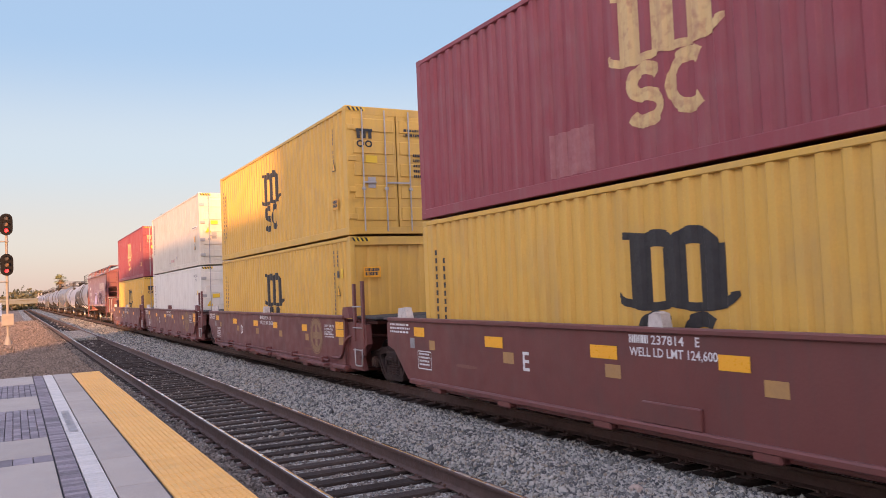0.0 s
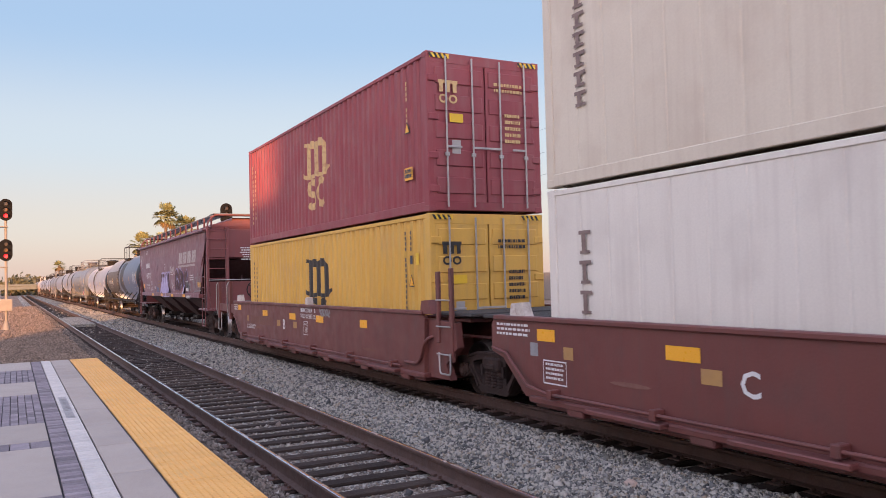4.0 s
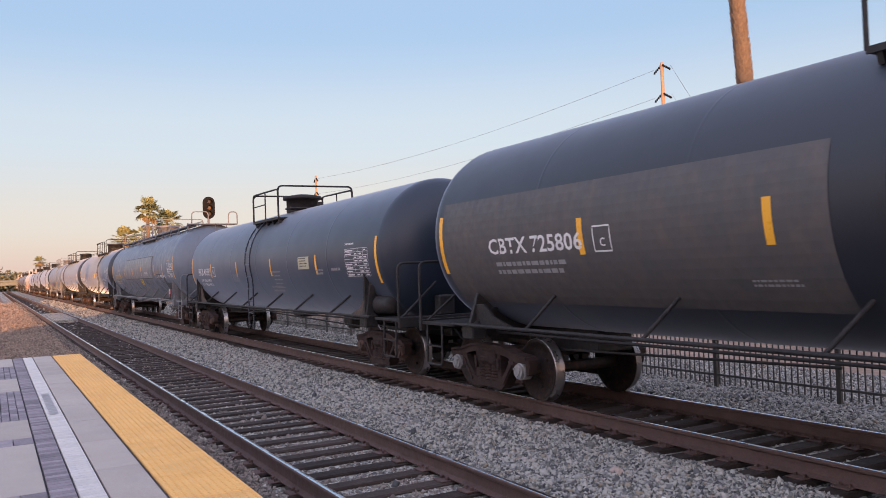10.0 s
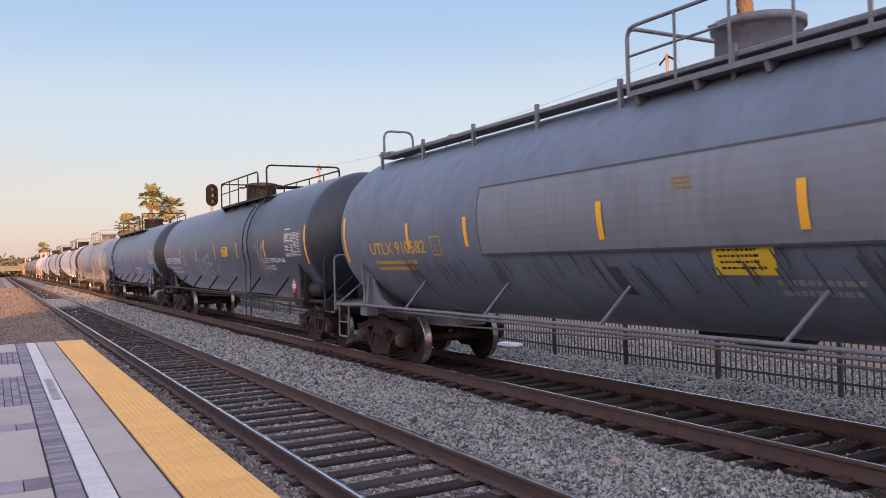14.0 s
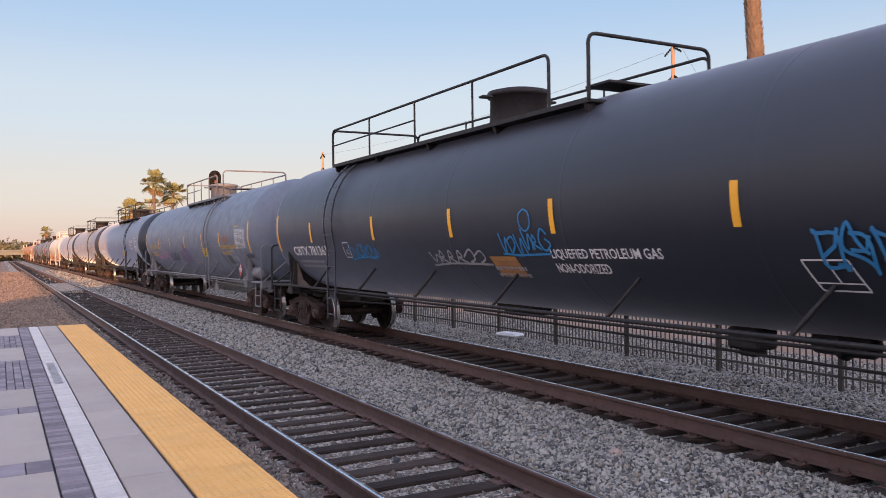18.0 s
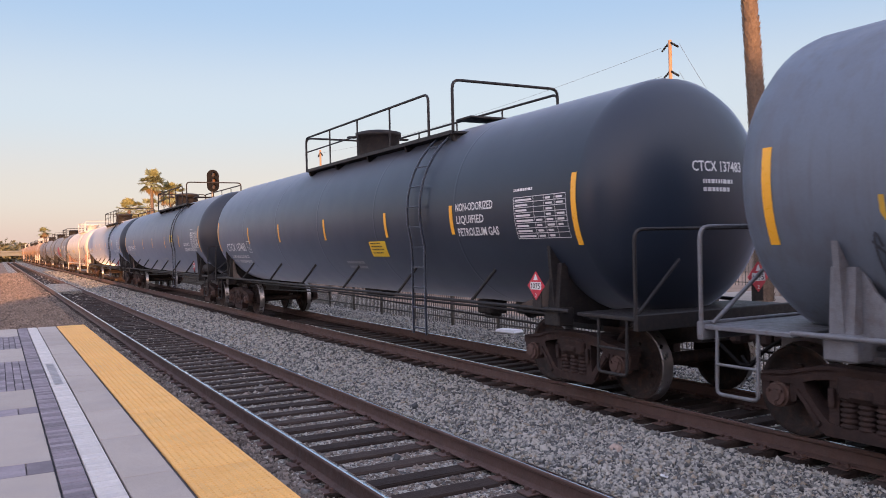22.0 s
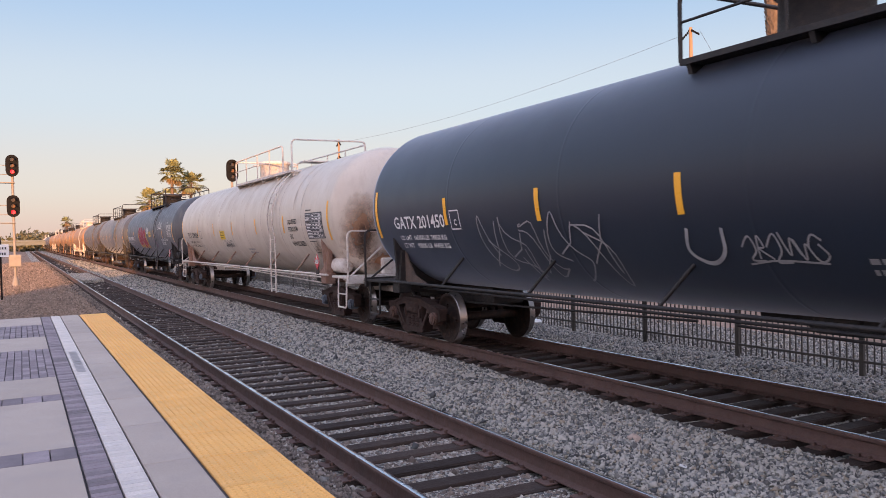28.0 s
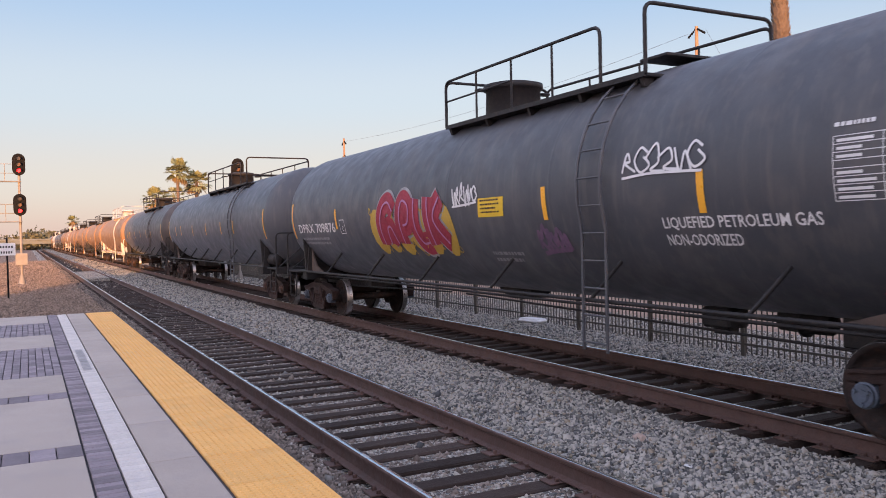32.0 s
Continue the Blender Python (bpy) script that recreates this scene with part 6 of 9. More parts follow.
    if crest:
        r = Build()
        side.disc(r, -4.48, 0.94, 0.45, 0.44, 32, 0.425, 0.415)
        side.disc(r, -4.48, 0.94, 0.405, 0.395, 32, 0.28, 0.27)
        side.strip(r, -4.22, -4.74, 0.86, 1.02, 1)
        side.strip(r, -4.4, -4.56, 1.02, 1.2, 2)
        side.strip(r, -4.4, -4.56, 0.68, 0.86, 2)
        part("crest", r, M["crest_mark"], car, "faded round railway crest")
        for k, text in enumerate(("2 INCH H F COMP SHOES", "No. 24 BRAKE BEAMS", "36 INCH WHEELS")):
            part("brake_stencil", write(side, text, -5.06, 1.16 - 0.072 * k, 0.055, 0.64 - 0.09 * k), M["white_mark"], car)
        part("small_stencil", bars(side, -5.06, 0.9, 0.66, 0.11, 2, None, 9), M["white_mark"], car)
    part("small_stencil", bars(side, 7.05, 1.12, 0.85 if letter != "B" else 0.42, 0.2, 3, None, seed + 2), M["white_mark"], car)
    if letter == "B":
        part("register_notice", write(side, "CONTROLLED INTERCHANGE CAR", 5.48, 0.715, 0.05, 0.98), M["white_mark"], car, "white stencilled interchange notice")
        part("register_notice", write(side, "SEE EQUIPMENT REGISTER", 5.48, 0.645, 0.05, 0.8), M["white_mark"], car)
    fr = side.line(Build(), [(5.9, 0.56), (5.4, 0.56), (5.4, 0.86), (5.9, 0.86), (5.9, 0.56)], 0.02)
    if letter != "B":
        part("notice_frame", bars(side, 5.85, 0.59, 0.4, 0.24, 4, fr, 3), M["white_mark"], car, "framed white notice of small writing")
        part("reflective_patch", side.strip(Build(), 6.2, 6.02, 0.9, 1.08, 1), M["grey_mark"], car)
    for y, z in ((-3.9, 0.6), (4.2, 0.7)):
        part("scrape", side.disc(Build(), y, z, 0.35, 0.03, 10), M["scrape_mark"], car)
    if letter == "E":
        part("jacking_pad", Build().soft(-1.54, -1.49, -0.7, 0.2, 0.36, 0.6, 0.012), m, car, "raised pad on the low sill")
    if letter != "E":
        part("train_line", stock("well_line", lambda: Build().tube([(-1.62, -5.6, 0.44), (-1.62, 5.7, 0.44), (-1.58, 6.2, 0.5), (-1.55, 6.75, 0.9), (-1.5, 7.2, 0.95)], 0.022)), m, car, "brown brake pipe along the sill")
    for y in (-5.2, -3.0, -0.7, 1.5, 3.7, 5.6) if letter != "E" else ():
        part("pipe_clamp", stock("clamp", lambda: Build().soft(-1.66, -1.5, -0.05, 0.05, 0.38, 0.5, 0.01)), m, car, "", pose(0, y, 0))
    for sx in (-1, 1):
        part("guide_block", stock(("gblock", sx), lambda: Build().prism([(-0.13, 1.42), (0.11, 1.42), (0.09, 1.56), (0.0, 1.6), (-0.1, 1.58)], "x", min(sx * 1.36, sx * 1.5), max(sx * 1.36, sx * 1.5))), M["well_brown" if letter == "C" else "white_steel"], car, "" if letter == "C" else "worn white container guide", pose(0, -0.05, 0))
    if letter == "B":
        b = side.line(Build(), [(0.16, 0.7), (-0.14, 0.7), (-0.14, 1.02), (0.16, 1.02), (0.16, 0.7)], 0.018)
        part("plate_frame", b, M["white_mark"], car)
        part("plate_writing", write(side, "PLATE", 0.12, 0.92, 0.05, 0.2), M["white_mark"], car)
        part("plate_writing", write(side, "H", 0.06, 0.75, 0.13), M["white_mark"], car)
        part("ghost_lettering", bars(side, 5.07, 0.78, 2.55, 0.24, 1, None, 8, 0.95), M["scrape_mark"], car, "faded old lettering")
        graffiti(car, side, -1.0, 1.17, 0.7, 0.2, "grey_mark", 71, 0.03)
    return car


def tail_end(car, m):
    """Walkway, sill, railings, hand brake and coupler beyond the last truck."""
    part("draft_sill", Build().soft(-0.4, 0.4, 7.0, 9.75, 0.74, 1.12, 0.03), m, car)
    part("end_walkway", Build().soft(-1.4, 1.4, 7.75, 9.6, 1.22, 1.28, 0.01), M["deck_steel"], car, "grey grated end walkway")
    part("end_beam", Build().soft(-1.45, 1.45, 9.5, 9.68, 0.95, 1.26, 0.02), m, car)
    for s in (-1, 1):
        part("side_beam", Build().prism([(6.9, 0.85), (7.3, 1.3), (9.6, 1.3), (9.6, 1.08), (7.6, 1.02)], "x", min(s * 1.36, s * 1.44), max(s * 1.36, s * 1.44)), m, car)
        for y in (7.9, 9.45):
            part("stanchion", Build().soft(s * 1.42 - 0.05, s * 1.42 + 0.05, y - 0.09, y + 0.09, 0.8, 2.05, 0.01), m, car)
            part("grab_iron", Build().tube(bend([(s * 1.5, y - 0.02, 0.95), (s * 1.54, y - 0.02, 1.1), (s * 1.54, y - 0.02, 1.95), (s * 1.48, y - 0.02, 2.02)], 0.06), 0.016), M["galvanized"], car, "bare steel grab iron")
        part("stirrup_step", Build().tube(bend([(s * 1.44, 9.1, 1.0), (s * 1.46, 9.1, 0.42), (s * 1.46, 9.5, 0.42), (s * 1.44, 9.5, 1.0)], 0.05), 0.016), M["galvanized"], car, "bare steel step")
    part("brake_housing", Build().soft(-0.42, -0.18, 8.66, 8.84, 1.28, 1.82, 0.04), M["dark_steel"], car, "dark hand brake gear housing")
    wh = Build().tube([(-0.3 + 0.3 * math.cos(math.pi * k / 10), 8.95, 1.75 + 0.3 * math.sin(math.pi * k / 10)) for k in range(21)], 0.02)
    for k in range(5):
        wh.tube([(-0.3, 8.92, 1.75), (-0.3 + 0.29 * math.cos(1.257 * k), 8.95, 1.75 + 0.29 * math.sin(1.257 * k))], 0.015)
    part("brake_wheel", wh, M["dark_steel"], car, "spoked hand brake wheel")
    coupler(car, 9.9, 1, m)


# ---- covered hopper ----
# the hopper's maroon darkened, with the shade of recess and underside in the colour
M["shaded_maroon"] = surf("shaded_maroon", (0.035, 0.014, 0.016), (0.05, 0.021, 0.022), 0.8, 0, 1.5, 40, 0.06, 0.3, (0.03, 0.015, 0.015), 0.4)


class Flank(Side):
    """The hopper's gently bellied side."""

    def at(self, y, z, lift=0.0):
        for (x0, z0), (x1, z1) in (((1.5, 1.58), (1.55, 2.4)), ((1.55, 2.4), (1.57, 3.3)), ((1.57, 3.3), (1.54, 3.96))):
            if z <= z1 or z1 > 3.9:
                x = 1.605 if z < 1.625 else x0 + (x1 - x0) * (z - z0) / (z1 - z0)
                return (-x - self.proud - lift, y, z)


def hopper_car(u):
    car = ride(thing("hopper_car", "maroon covered hopper car with graffiti on its flank", "hopper car"), u)
    m = M["hopper_brown"]
    wl = []
    for s in (-1, 1):
        truck_parts(car, s * 7.35, wl)
        coupler(car, s * 9.0, s, m)
    WHEELS.extend(wl)
    H = 8.45

    def body():
        # cross-section of the body, swept with sloped ends
        sec = [(-1.5, 1.58), (-1.55, 2.4), (-1.57, 3.3), (-1.54, 3.96), (-1.3, 4.12), (-0.75, 4.3), (0, 4.36), (0.75, 4.3), (1.3, 4.12), (1.54, 3.96), (1.57, 3.3), (1.55, 2.4), (1.5, 1.58)]
        def reach(z):
            return H - 0.05 if z > 2.9 else H - 0.05 - (2.9 - z) * 1.0
        v = []
        for e in (-1, 1):
            v += [(x, e * reach(z), z) for x, z in sec]
        n = len(sec)
        b = Build().add(v, [(k, k + 1, n + k + 1, n + k) for k in range(n - 1)] + [(n - 1, 0, n, 2 * n - 1)])
        for e in (-1, 1):
            top = [(x, e * reach(z), z) for x, z in sec[1:-1] if z > 2.35]
            lo = [(-1.5, e * (H - 2.1), 1.58), (1.5, e * (H - 2.1), 1.58)]
            q = [(-1.59, e * (H - 0.35), 2.9), (1.59, e * (H - 0.35), 2.9)]
            up = [(x, e * (H - 0.05), z) for x, z in sec if z > 2.9]
            b.add(up + [q[1], q[0]], [tuple(range(len(up) + 2))])
            b.add(q + lo[::-1], [(0, 1, 2, 3)])
        return b
    part("body", stock("hopper_body", body), m, car)
    for s in (-1, 1):
        part("roof_edge", Build().soft(min(s * 1.5, s * 1.66), max(s * 1.5, s * 1.66), -H, H, 3.92, 4.01, 0.02), m, car)
        part("side_sill", Build().soft(min(s * 1.42, s * 1.6), max(s * 1.42, s * 1.6), -H + 1.0, H - 1.0, 1.46, 1.62, 0.02), m, car)
        for e in (-1, 1):
            part("corner_post", Build().soft(min(s * 1.42, s * 1.52), max(s * 1.42, s * 1.52), min(e * (H - 0.08), e * (H + 0.06)), max(e * (H - 0.08), e * (H + 0.06)), 1.05, 4.1, 0.015), m, car)
            part("end_post", Build().soft(s * 0.76 - 0.06, s * 0.76 + 0.06, min(e * (H - 0.08), e * (H + 0.06)), max(e * (H - 0.08), e * (H + 0.06)), 1.05, 4.05, 0.015), m, car)
            for k in range(9):
                z = 1.1 + 0.36 * k
                part("ladder_rung", stock(("rung", s, e), lambda: Build().tube([(s * 0.76, e * (H + 0.09), 0), (s * 1.46, e * (H + 0.09), 0)], 0.015)), m, car, "", pose(0, 0, z))
            part("roof_hoop", Build().tube(bend([(s * 1.46, e * (H + 0.02), 4.0), (s * 1.46, e * (H + 0.02), 4.25), (s * 1.2, e * (H + 0.02), 4.52), (0, e * (H + 0.02), 4.52)], 0.12), 0.035), m, car)
            sd = Build().tube([(s * 1.57, e * (H - 0.05), 1.0), (s * 1.57, e * (H - 0.05), 2.7)], 0.02).tube([(s * 1.57, e * (H - 0.55), 1.0), (s * 1.57, e * (H - 0.55), 2.3)], 0.02)
            for k in range(4):
                sd.tube([(s * 1.57, e * (H - 0.05), 1.05 + 0.4 * k), (s * 1.57, e * (H - 0.55), 1.05 + 0.4 * k)], 0.014)
            sd.tube(bend([(s * 1.57, e * (H - 0.05), 1.05), (s * 1.57, e * (H - 0.05), 0.45), (s * 1.57, e * (H - 0.55), 0.45), (s * 1.57, e * (H - 0.55), 1.05)], 0.05), 0.016)
            part("side_ladder", sd, m, car)
    for e in (-1, 1):
        part("end_platform", Build().soft(-1.5, 1.5, min(e * (H - 1.6), e * (H + 0.1)), max(e * (H - 1.6), e * (H + 0.1)), 1.0, 1.06, 0.01), m, car)
        part("draft_sill", Build().soft(-0.33, 0.33, min(e * 5.6, e * 8.9), max(e * 5.6, e * 8.9), 0.74, 1.02, 0.02), m, car)
        part("slope_web", Build().prism([(e * (H - 1.1), 1.05), (e * (H - 0.9), 2.3), (e * (H - 2.0), 1.6), (e * (H - 2.0), 1.05)], "x", -0.03, 0.03), M["shaded_maroon"], car)
        # thin overlay on the body's slope; its dark colour stands for shade
        part("slope_sheet", Build().prism([(e * (H - 0.32), 2.88), (e * (H - 2.07), 1.56), (e * (H - 2.04), 1.53), (e * (H - 0.28), 2.85)], "x", -1.48, 1.48), M["shaded_maroon"], car, "sloped end sheet, maroon darkened for the recess's shade")
        part("end_sheet", Build().soft(-1.5, 1.5, min(e * (H - 0.06), e * (H - 0.02)), max(e * (H - 0.06), e * (H - 0.02)), 2.95, 4.0, 0.01), m, car, "flat maroon end sheet")
        part("end_bulkhead", Build().soft(-1.3, 1.3, min(e * (H - 0.5), e * (H - 0.46)), max(e * (H - 0.5), e * (H - 0.46)), 1.05, 2.06, 0.01), M["hopper_brown"], car, "low maroon bulkhead over the draft gear")
        part("cross_walk", Build().soft(-1.25, 1.25, min(e * (H - 0.75), e * (H + 0.05)), max(e * (H - 0.75), e * (H + 0.05)), 4.53, 4.57, 0.01), M["grey_steel"], car, "steel grating crossover deck")
        part("rail", Build().tube([(-1.46, e * (H + 0.1), 2.12), (1.46, e * (H + 0.1), 2.12)], 0.02), M["galvanized"], car)
    side = Flank(proud=0.012)
    for k in range(4):
        y = -4.8 + 3.2 * k
        b = Build()
        t = [(-1.4, y - 1.55, 1.5), (1.4, y - 1.55, 1.5), (1.4, y + 1.55, 1.5), (-1.4, y + 1.55, 1.5)]
        lo = [(-0.45, y - 0.4, 0.62), (0.45, y - 0.4, 0.62), (0.45, y + 0.4, 0.62), (-0.45, y + 0.4, 0.62)]
        b.add(t + lo, [(0, 1, 5, 4), (1, 2, 6, 5), (2, 3, 7, 6), (3, 0, 4, 7), (4, 5, 6, 7)])
        part("discharge_bin", b, M["shaded_maroon"], car, "sloped discharge bin, maroon darkened for the shade below")
        part("outlet_gate", Build().soft(-0.6, 0.6, y - 0.42, y + 0.42, 0.5, 0.62, 0.02).soft(-0.68, 0.68, y - 0.06, y + 0.3, 0.42, 0.52, 0.02), M["dark_steel"], car, "dark sliding outlet gate")
        part("gate_shaft", Build().cyl((-0.78, y + 0.12, 0.47), (0.78, y + 0.12, 0.47), 0.04, 8), M["galvanized"], car, "bare steel gate shaft")
    # roof walk of open grating with side boards and hatches
    for k in range(5):
        y = -6.4 + 3.2 * k
        part("roof_hatch", Build().soft(-0.4, 0.4, y - 1.4, y + 1.4, 4.34, 4.47, 0.03), m, car)
    for s in (-1, 1):
        b = Build()
        x0, x1 = sorted((s * 0.72, s * 1.24))
        n = 70
        for k in range(n + 1):
            y = -H + 0.2 + (2 * H - 0.4) * k / n
            b.box(x0, x1, y - 0.012, y + 0.012, 4.5, 4.54)
        for j in range(7):
            x = x0 + (x1 - x0) * j / 6
            b.box(x - 0.008, x + 0.008, -H + 0.2, H - 0.2, 4.495, 4.535)
        part("roof_walk", b, M["grey_steel"], car, "steel grating running board")
        for k in range(14):
            y = -H + 0.4 + (2 * H - 0.8) * k / 13
            part("bracket", stock(("rw", s), lambda: Build().prism([(s * 1.2, 4.1), (s * 1.27, 4.1), (s * 1.26, 4.52), (s * 1.21, 4.52)], "y", -0.03, 0.03)), m, car, "", pose(0, y, 0))
    # marks: slanted block emblem with a swoosh bar, number, stencils
    b = Build()
    for k in range(4):
        y = -3.2 - 0.92 * k
        side.strip(b, y, y - 0.76, 2.84, 3.3, 3, -0.22)
    part("railway_emblem", b, M["flaked_white"], car, "white slanted block emblem")
    part("underline", side.strip(Build(), -3.0, -6.6, 2.7, 2.78, 1, -0.05), M["flaked_white"], car)
    part("owner_mark", bars(side, 6.05, 2.86, 1.25, 0.25, 1, None, 11, 0.95), M["white_mark"], car)
    part("car_number", write(side, "487712", 6.04, 2.34, 0.27, 1.6), M["white_mark"], car, "white stencilled car number")
    part("load_limit", write(side, "LD LMT  223600", 6.08, 1.97, 0.09, 0.95), M["white_mark"], car)
    part("light_weight", write(side, "LT WT     62400", 6.08, 1.8, 0.09, 0.95), M["white_mark"], car)
    for y in (-7.18, 7.03):
        part("reflective_patch", side.strip(Build(), y + 0.26, y - 0.26, 1.86, 2.06, 1), M["reflector"], car)
    for y in (-4.5, -1.76, 0.96, 3.62):
        part("reflective_patch", Side(flat=-1.6, proud=0.01).strip(Build(), y + 0.27, y - 0.27, 1.47, 1.58, 1), M["reflector"], car)
    rng = random.Random(2)
    end = Build()
    for k in range(6):
        w = rng.uniform(0.3, 0.55)
        x = -w / 2
        while x < w / 2:
            d = rng.uniform(0.04, 0.09)
            end.box(x, x + d, -H - 0.004, -H + 0.004, 3.32 - 0.085 * k - 0.04, 3.32 - 0.085 * k)
            x += d + 0.02
    part("end_stencil", end, M["white_mark"], car)
    part("end_number", write(End(flat=-H - 0.004), "487712", -0.88, 3.38, 0.13, 0.5), M["white_mark"], car, "white stencilled number on the end")
    # block letters with a broad pale outline, then a bubble piece, tags and notices
    s1, s2, s3 = (Flank(proud=p) for p in (0.006, 0.024, 0.036))
    part("spray_outline", write(s1, "SPLK", 1.46, 1.6, 1.0, 2.52, thick=0.13), M["lilac_spray"], car, "pale lilac outline of block graffiti")
    part("spray_fill", write(s2, "SPLK", 1.36, 1.68, 0.84, 2.32, thick=0.04), M["plum_spray"], car, "dark plum block graffiti letters")
    sprayed(car, s1, -2.2, 1.68, 2.9, 0.92, "lilac_spray", 0.37, BUBBLES, "spray_outline", "pale lilac outline of bubble graffiti")
    sprayed(car, s2, -2.2, 1.68, 2.9, 0.92, "plum_spray", 0.25, BUBBLES, "spray_fill", "dark plum bubble graffiti")
    part("hatch_plate", s3.strip(Build(), -4.72, -5.2, 1.72, 2.12, 1), M["white_mark"], car, "white data plate")
    part("plate_panel", Flank(proud=0.045).strip(Build(), -4.77, -4.96, 1.84, 2.08, 1), M["slate_mark"], car)
    part("plate_panel", Flank(proud=0.045).strip(Build(), -4.99, -5.15, 1.84, 2.08, 1), M["slate_mark"], car)
    sprayed(car, side, -5.95, 1.68, 1.55, 0.75, "grey_mark", 0.035, handstyle(10))
    sprayed(car, side, -1.2, 2.42, 0.95, 0.4, "white_mark", 0.022, handstyle(17))
    sprayed(car, side, 0.35, 2.68, 0.22, 0.28, "white_mark", 0.03, LOOP)
    graffiti(car, side, -1.35, 1.72, 0.6, 0.5, "white_mark", 24, 0.014)
    part("spray_writing", write(side, "AMFM *", -5.05, 1.42, 0.14, 0.85), M["white_mark"], car, "thin white sprayed letters")
    part("round_mark", side.disc(Build(), -5.42, 1.88, 0.16, 0.16, 20, 0.1, 0.1), M["grey_mark"], car)
    part("small_stencil", bars(side, -5.5, 2.1, 0.75, 0.26, 3, None, 31), M["white_mark"], car)
    part("small_stencil", bars(side, 5.95, 3.55, 0.5, 0.2, 3, None, 32), M["white_mark"], car)
    part("small_stencil", bars(side, 3.6, 1.78, 0.5, 0.14, 3, None, 33), M["white_mark"], car)
    part("warning_panel", write(side, "WARNING", 2.3, 2.12, 0.09, 0.62, bars(side, 2.42, 1.7, 1.0, 0.34, 4, None, 34, 0.4)), M["old_yellow"], car, "faded yellow warning lettering")
    for y, z in ((2.33, 2.8), (2.95, 2.26)):
        part("dark_smudge", side.disc(Build(), y, z, 0.24, 0.26, 16), M["smudge"], car)
    graffiti(car, side, 7.9, 2.9, 0.55, 0.7, "white_mark", 13, 0.016)
    graffiti(car, side, 4.7, 1.7, 0.5, 0.6, "white_mark", 17, 0.016)
    sprayed(car, side, 3.0, 1.68, 0.75, 0.25, "blue_spray", 0.025, handstyle(24))
    return car


def curve(pts, n=6):
    """A smooth line through points."""
    p = [Vector(q) for q in pts]
    p = [p[0] * 2 - p[1]] + p + [p[-1] * 2 - p[-2]]
    out = []
    for a, b, c, d in zip(p, p[1:], p[2:], p[3:]):
        for k in range(n):
            t = k / n
            out.append(0.5 * (2 * b + (c - a) * t + (2 * a - 5 * b + 4 * c - d) * t * t + (3 * b - a - 3 * c + d) * t ** 3))
    return out + [p[-2]]


def sprayed(car, side, y, z, w, h, colour, stroke, lines, name="spray_stroke", label="sprayed graffiti strokes"):
    """Freehand lines given in a unit box, across to the right and up."""
    b = Build()
    for line in lines:
        side.line(b, [(y - w * q.x, z + h * q.y) for q in curve(line)], stroke)
    part(name, b, M[colour], car, label)


BUBBLES = (
    ((0.04, 0.08), (0.05, 0.5), (0.12, 0.82), (0.21, 0.9), (0.28, 0.72)),
    ((0.15, 0.1), (0.17, 0.4), (0.23, 0.4), (0.27, 0.1)),
    ((0.37, 0.1), (0.38, 0.6), (0.44, 0.9), (0.53, 0.78), (0.5, 0.5), (0.42, 0.44)),
    ((0.62, 0.92), (0.6, 0.4), (0.65, 0.12), (0.74, 0.12)),
    ((0.81, 0.92), (0.8, 0.5), (0.81, 0.08)),
    ((0.97, 0.9), (0.88, 0.62), (0.89, 0.42), (1.0, 0.1)),
)
SCRAWL = (
    ((0.03, 0.72), (0.09, 0.8), (0.12, 0.9), (0.17, 0.95), (0.18, 0.8), (0.14, 0.77)),
    ((0.01, 0.52), (0.09, 0.35), (0.16, 0.28)),
    ((0.09, 0.65), (0.16, 0.4), (0.18, 0.3)),
    ((0.3, 0.82), (0.22, 0.68), (0.17, 0.45), (0.21, 0.32), (0.28, 0.38), (0.31, 0.55)),
    ((0.4, 0.82), (0.33, 0.62), (0.32, 0.4), (0.37, 0.35), (0.45, 0.5), (0.46, 0.75), (0.4, 0.82)),
    ((0.49, 0.82), (0.48, 0.55), (0.51, 0.35)),
    ((0.49, 0.82), (0.61, 0.87), (0.67, 0.9), (0.67, 0.75)),
    ((0.52, 0.65), (0.63, 0.67), (0.78, 0.65)),
    ((0.77, 0.62), (0.61, 0.57), (0.58, 0.45), (0.7, 0.37), (0.77, 0.3), (0.74, 0.15), (0.52, 0.22), (0.28, 0.22)),
    ((1.0, 0.55), (0.87, 0.4), (0.89, 0.22), (1.0, 0.15)),
    ((0.4, 0.32), (0.5, 0.15), (0.6, 0.05)),
)
LOOP = (((0.5, 1.0), (0.1, 0.75), (0.1, 0.25), (0.5, 0.0), (0.9, 0.3), (0.85, 0.8), (0.5, 1.0)),)
HEART = (((0.5, 0.05), (0.15, 0.45), (0.05, 0.75), (0.25, 0.95), (0.5, 0.75), (0.75, 0.95), (0.95, 0.7), (0.8, 0.35), (0.5, 0.05)), ((0.35, 0.45), (0.45, 0.6), (0.4, 0.35), (0.6, 0.55)), ((0.8, 0.2), (0.95, 0.0)))


